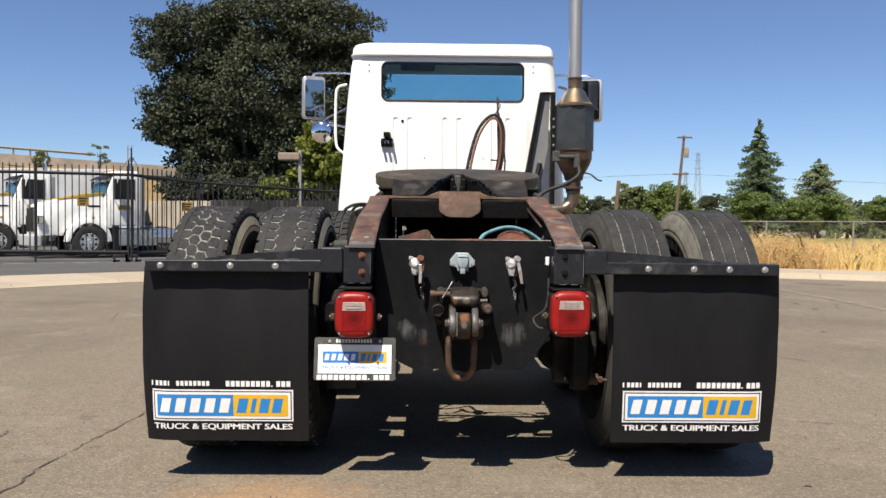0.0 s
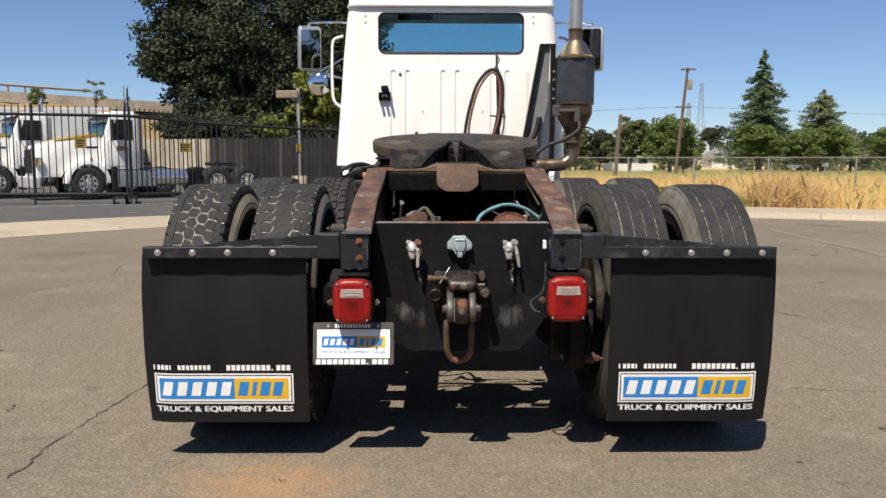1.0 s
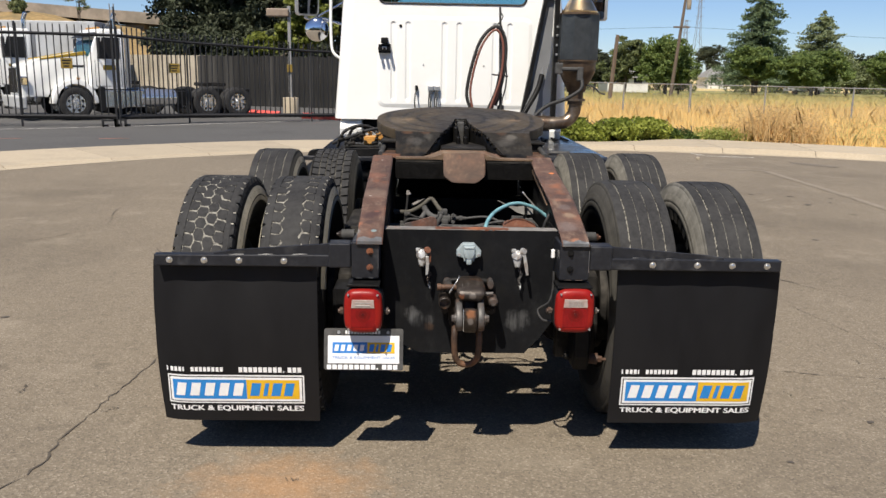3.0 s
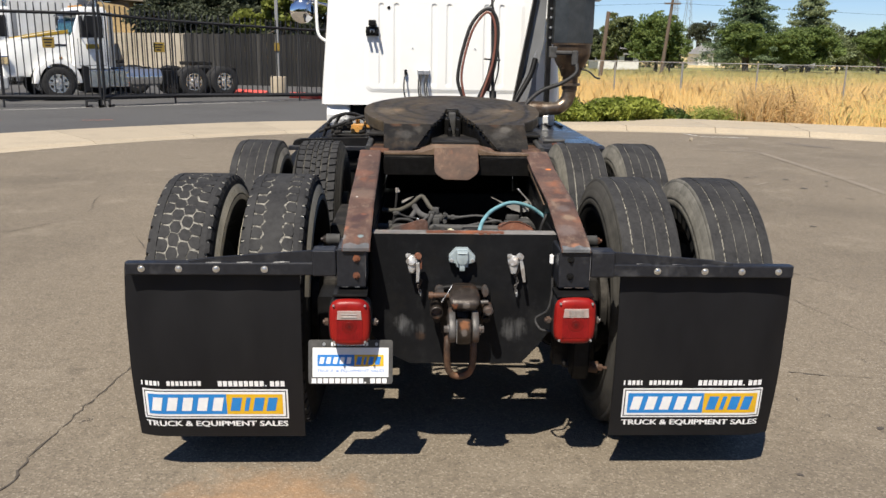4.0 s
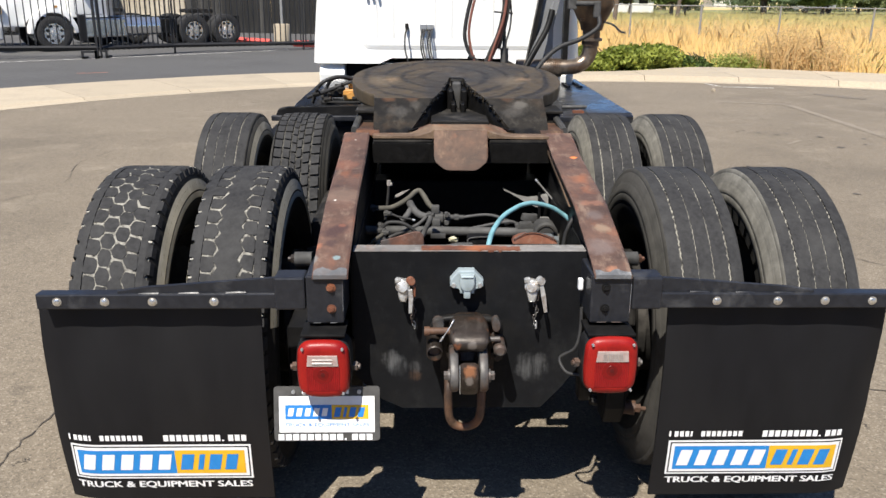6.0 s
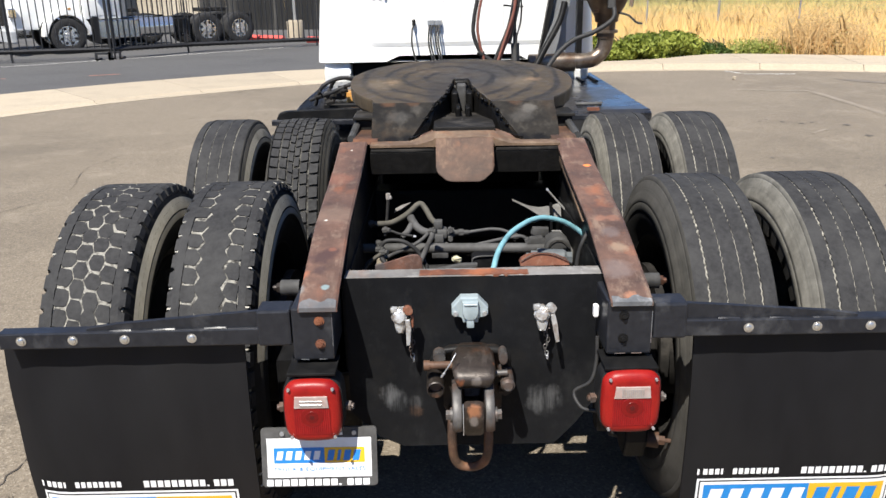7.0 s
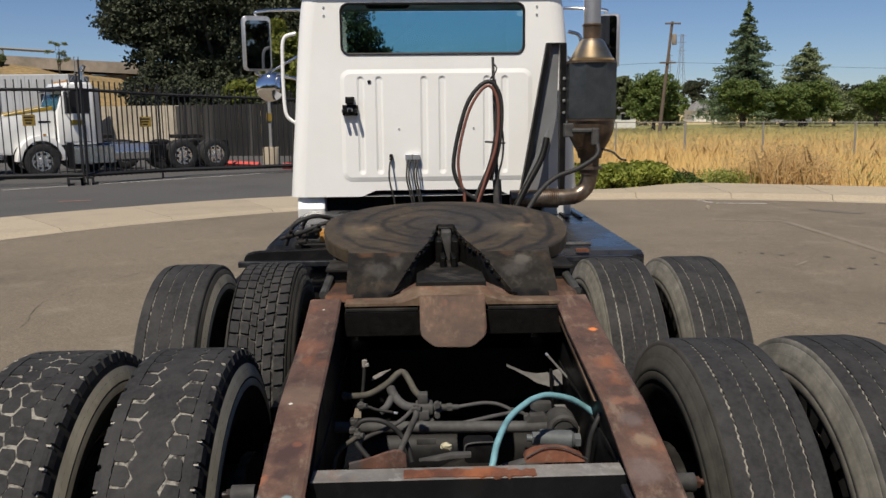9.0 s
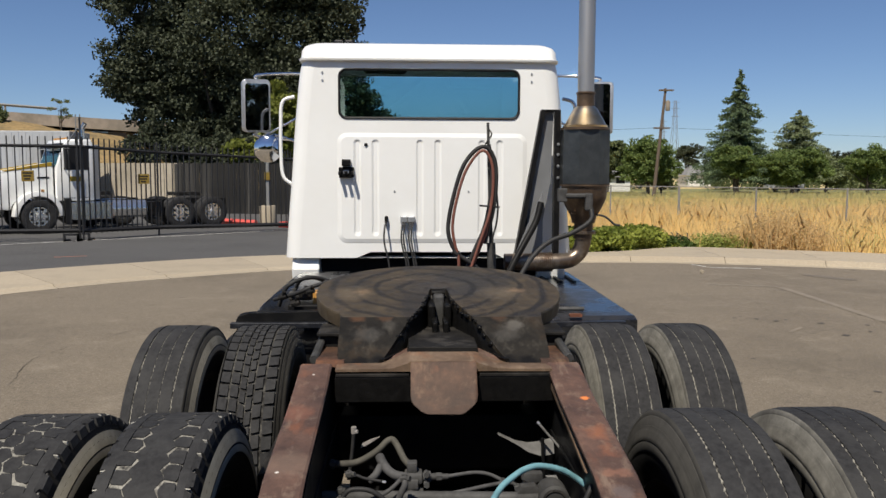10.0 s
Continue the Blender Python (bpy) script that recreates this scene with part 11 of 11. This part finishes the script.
weeds(8.9, 20.9, 0.50, 0.45, 620, 1.15, L_WEED, 81, "tall brown dried weeds at the sidewalk's edge")
weeds(9.5, 20.4, 0.35, 0.35, 300, 0.9, L_WEED, 82, "tall brown dried weeds at the sidewalk's edge")
weeds(12.4, 19.6, 1.2, 0.6, 240, 0.95, L_STRAWGREEN, 83, "tall green-yellow weeds in the dry grass")
weeds(15.5, 17.2, 1.5, 0.8, 240, 0.9, L_STRAWGREEN, 84, "tall green-yellow weeds in the dry grass")
weeds(7.75, 21.2, 0.30, 0.25, 380, 0.50, L_GREENWEED, 86, "low soft green weeds beside the dark bush", 0.03)
weeds(11.05, 31.6, 0.22, 0.2, 34, 1.45, L_WEED, 85, "thin dead stalks beside the fence post")

sh = np.random.default_rng(91)


def bush(name, x0, x1, lumps, top, depth, leaf, size, seed, label):
    """Rounded lumps of leaves over a few bent stems."""
    r = np.random.default_rng(seed)
    cl = []
    for k in range(lumps):
        x = x0 + (x1 - x0) * (k + r.random()) / lumps
        y = np.interp(x, FX, FY) + 0.15 + depth * r.random()
        rad = top * r.uniform(0.20, 0.42)
        z = dip(y) - 0.05 + max(0.0, top * r.uniform(0.55, 1.0) - rad)
        q = r.normal(size=(330, 3))
        q /= np.linalg.norm(q, axis=1)[:, None]
        q *= (rad * (0.70 + 0.42 * r.random(len(q))))[:, None] * np.array([1.25, 1.1, 1.0])
        cl.append(np.array([x, y, z]) + q)
    cl = np.concatenate(cl)
    cl = cl[cl[:, 2] > -0.2]
    v, f = cards(cl, seed + 1, size, 0.9)
    xm = (x0 + x1) / 2
    ym = float(np.interp(xm, FX, FY)) + 0.9
    e = thing(name, (xm, ym, -0.15), label, name)
    ob = new("leaves", mesh_np("leaves", v, f, leaf))
    ob.parent = e
    ob.matrix_parent_inverse = Matrix.Translation(-e.location)
    for k in range(lumps // 5 + 3):
        bm = bmesh.new()
        x = x0 + (x1 - x0) * r.random()
        y = float(np.interp(x, FX, FY)) + 0.7
        tube(bm, [(x, y, -0.2), (x + 0.1, y - 0.1, top * 0.3), (x + r.uniform(-0.2, 0.2), y + r.uniform(-0.2, 0.2), top * 0.7)], 0.010, 5, 3)
        part("stem", bm, M_DKBARK, e)


bush("shrub", 3.2, 6.2, 84, 0.70, 1.5, L_SHRUB, 0.050, 92, "low leafy yellow-green shrub spilling over the sidewalk")
bush("shrub", 6.0, 6.8, 14, 0.40, 0.8, L_SHRUB, 0.050, 94, "low end of a yellow-green shrub by the sidewalk")
bush("shrub", 6.35, 7.0, 18, 0.46, 0.6, L_DARKBUSH, 0.042, 96, "small dark green bush at the sidewalk's edge")
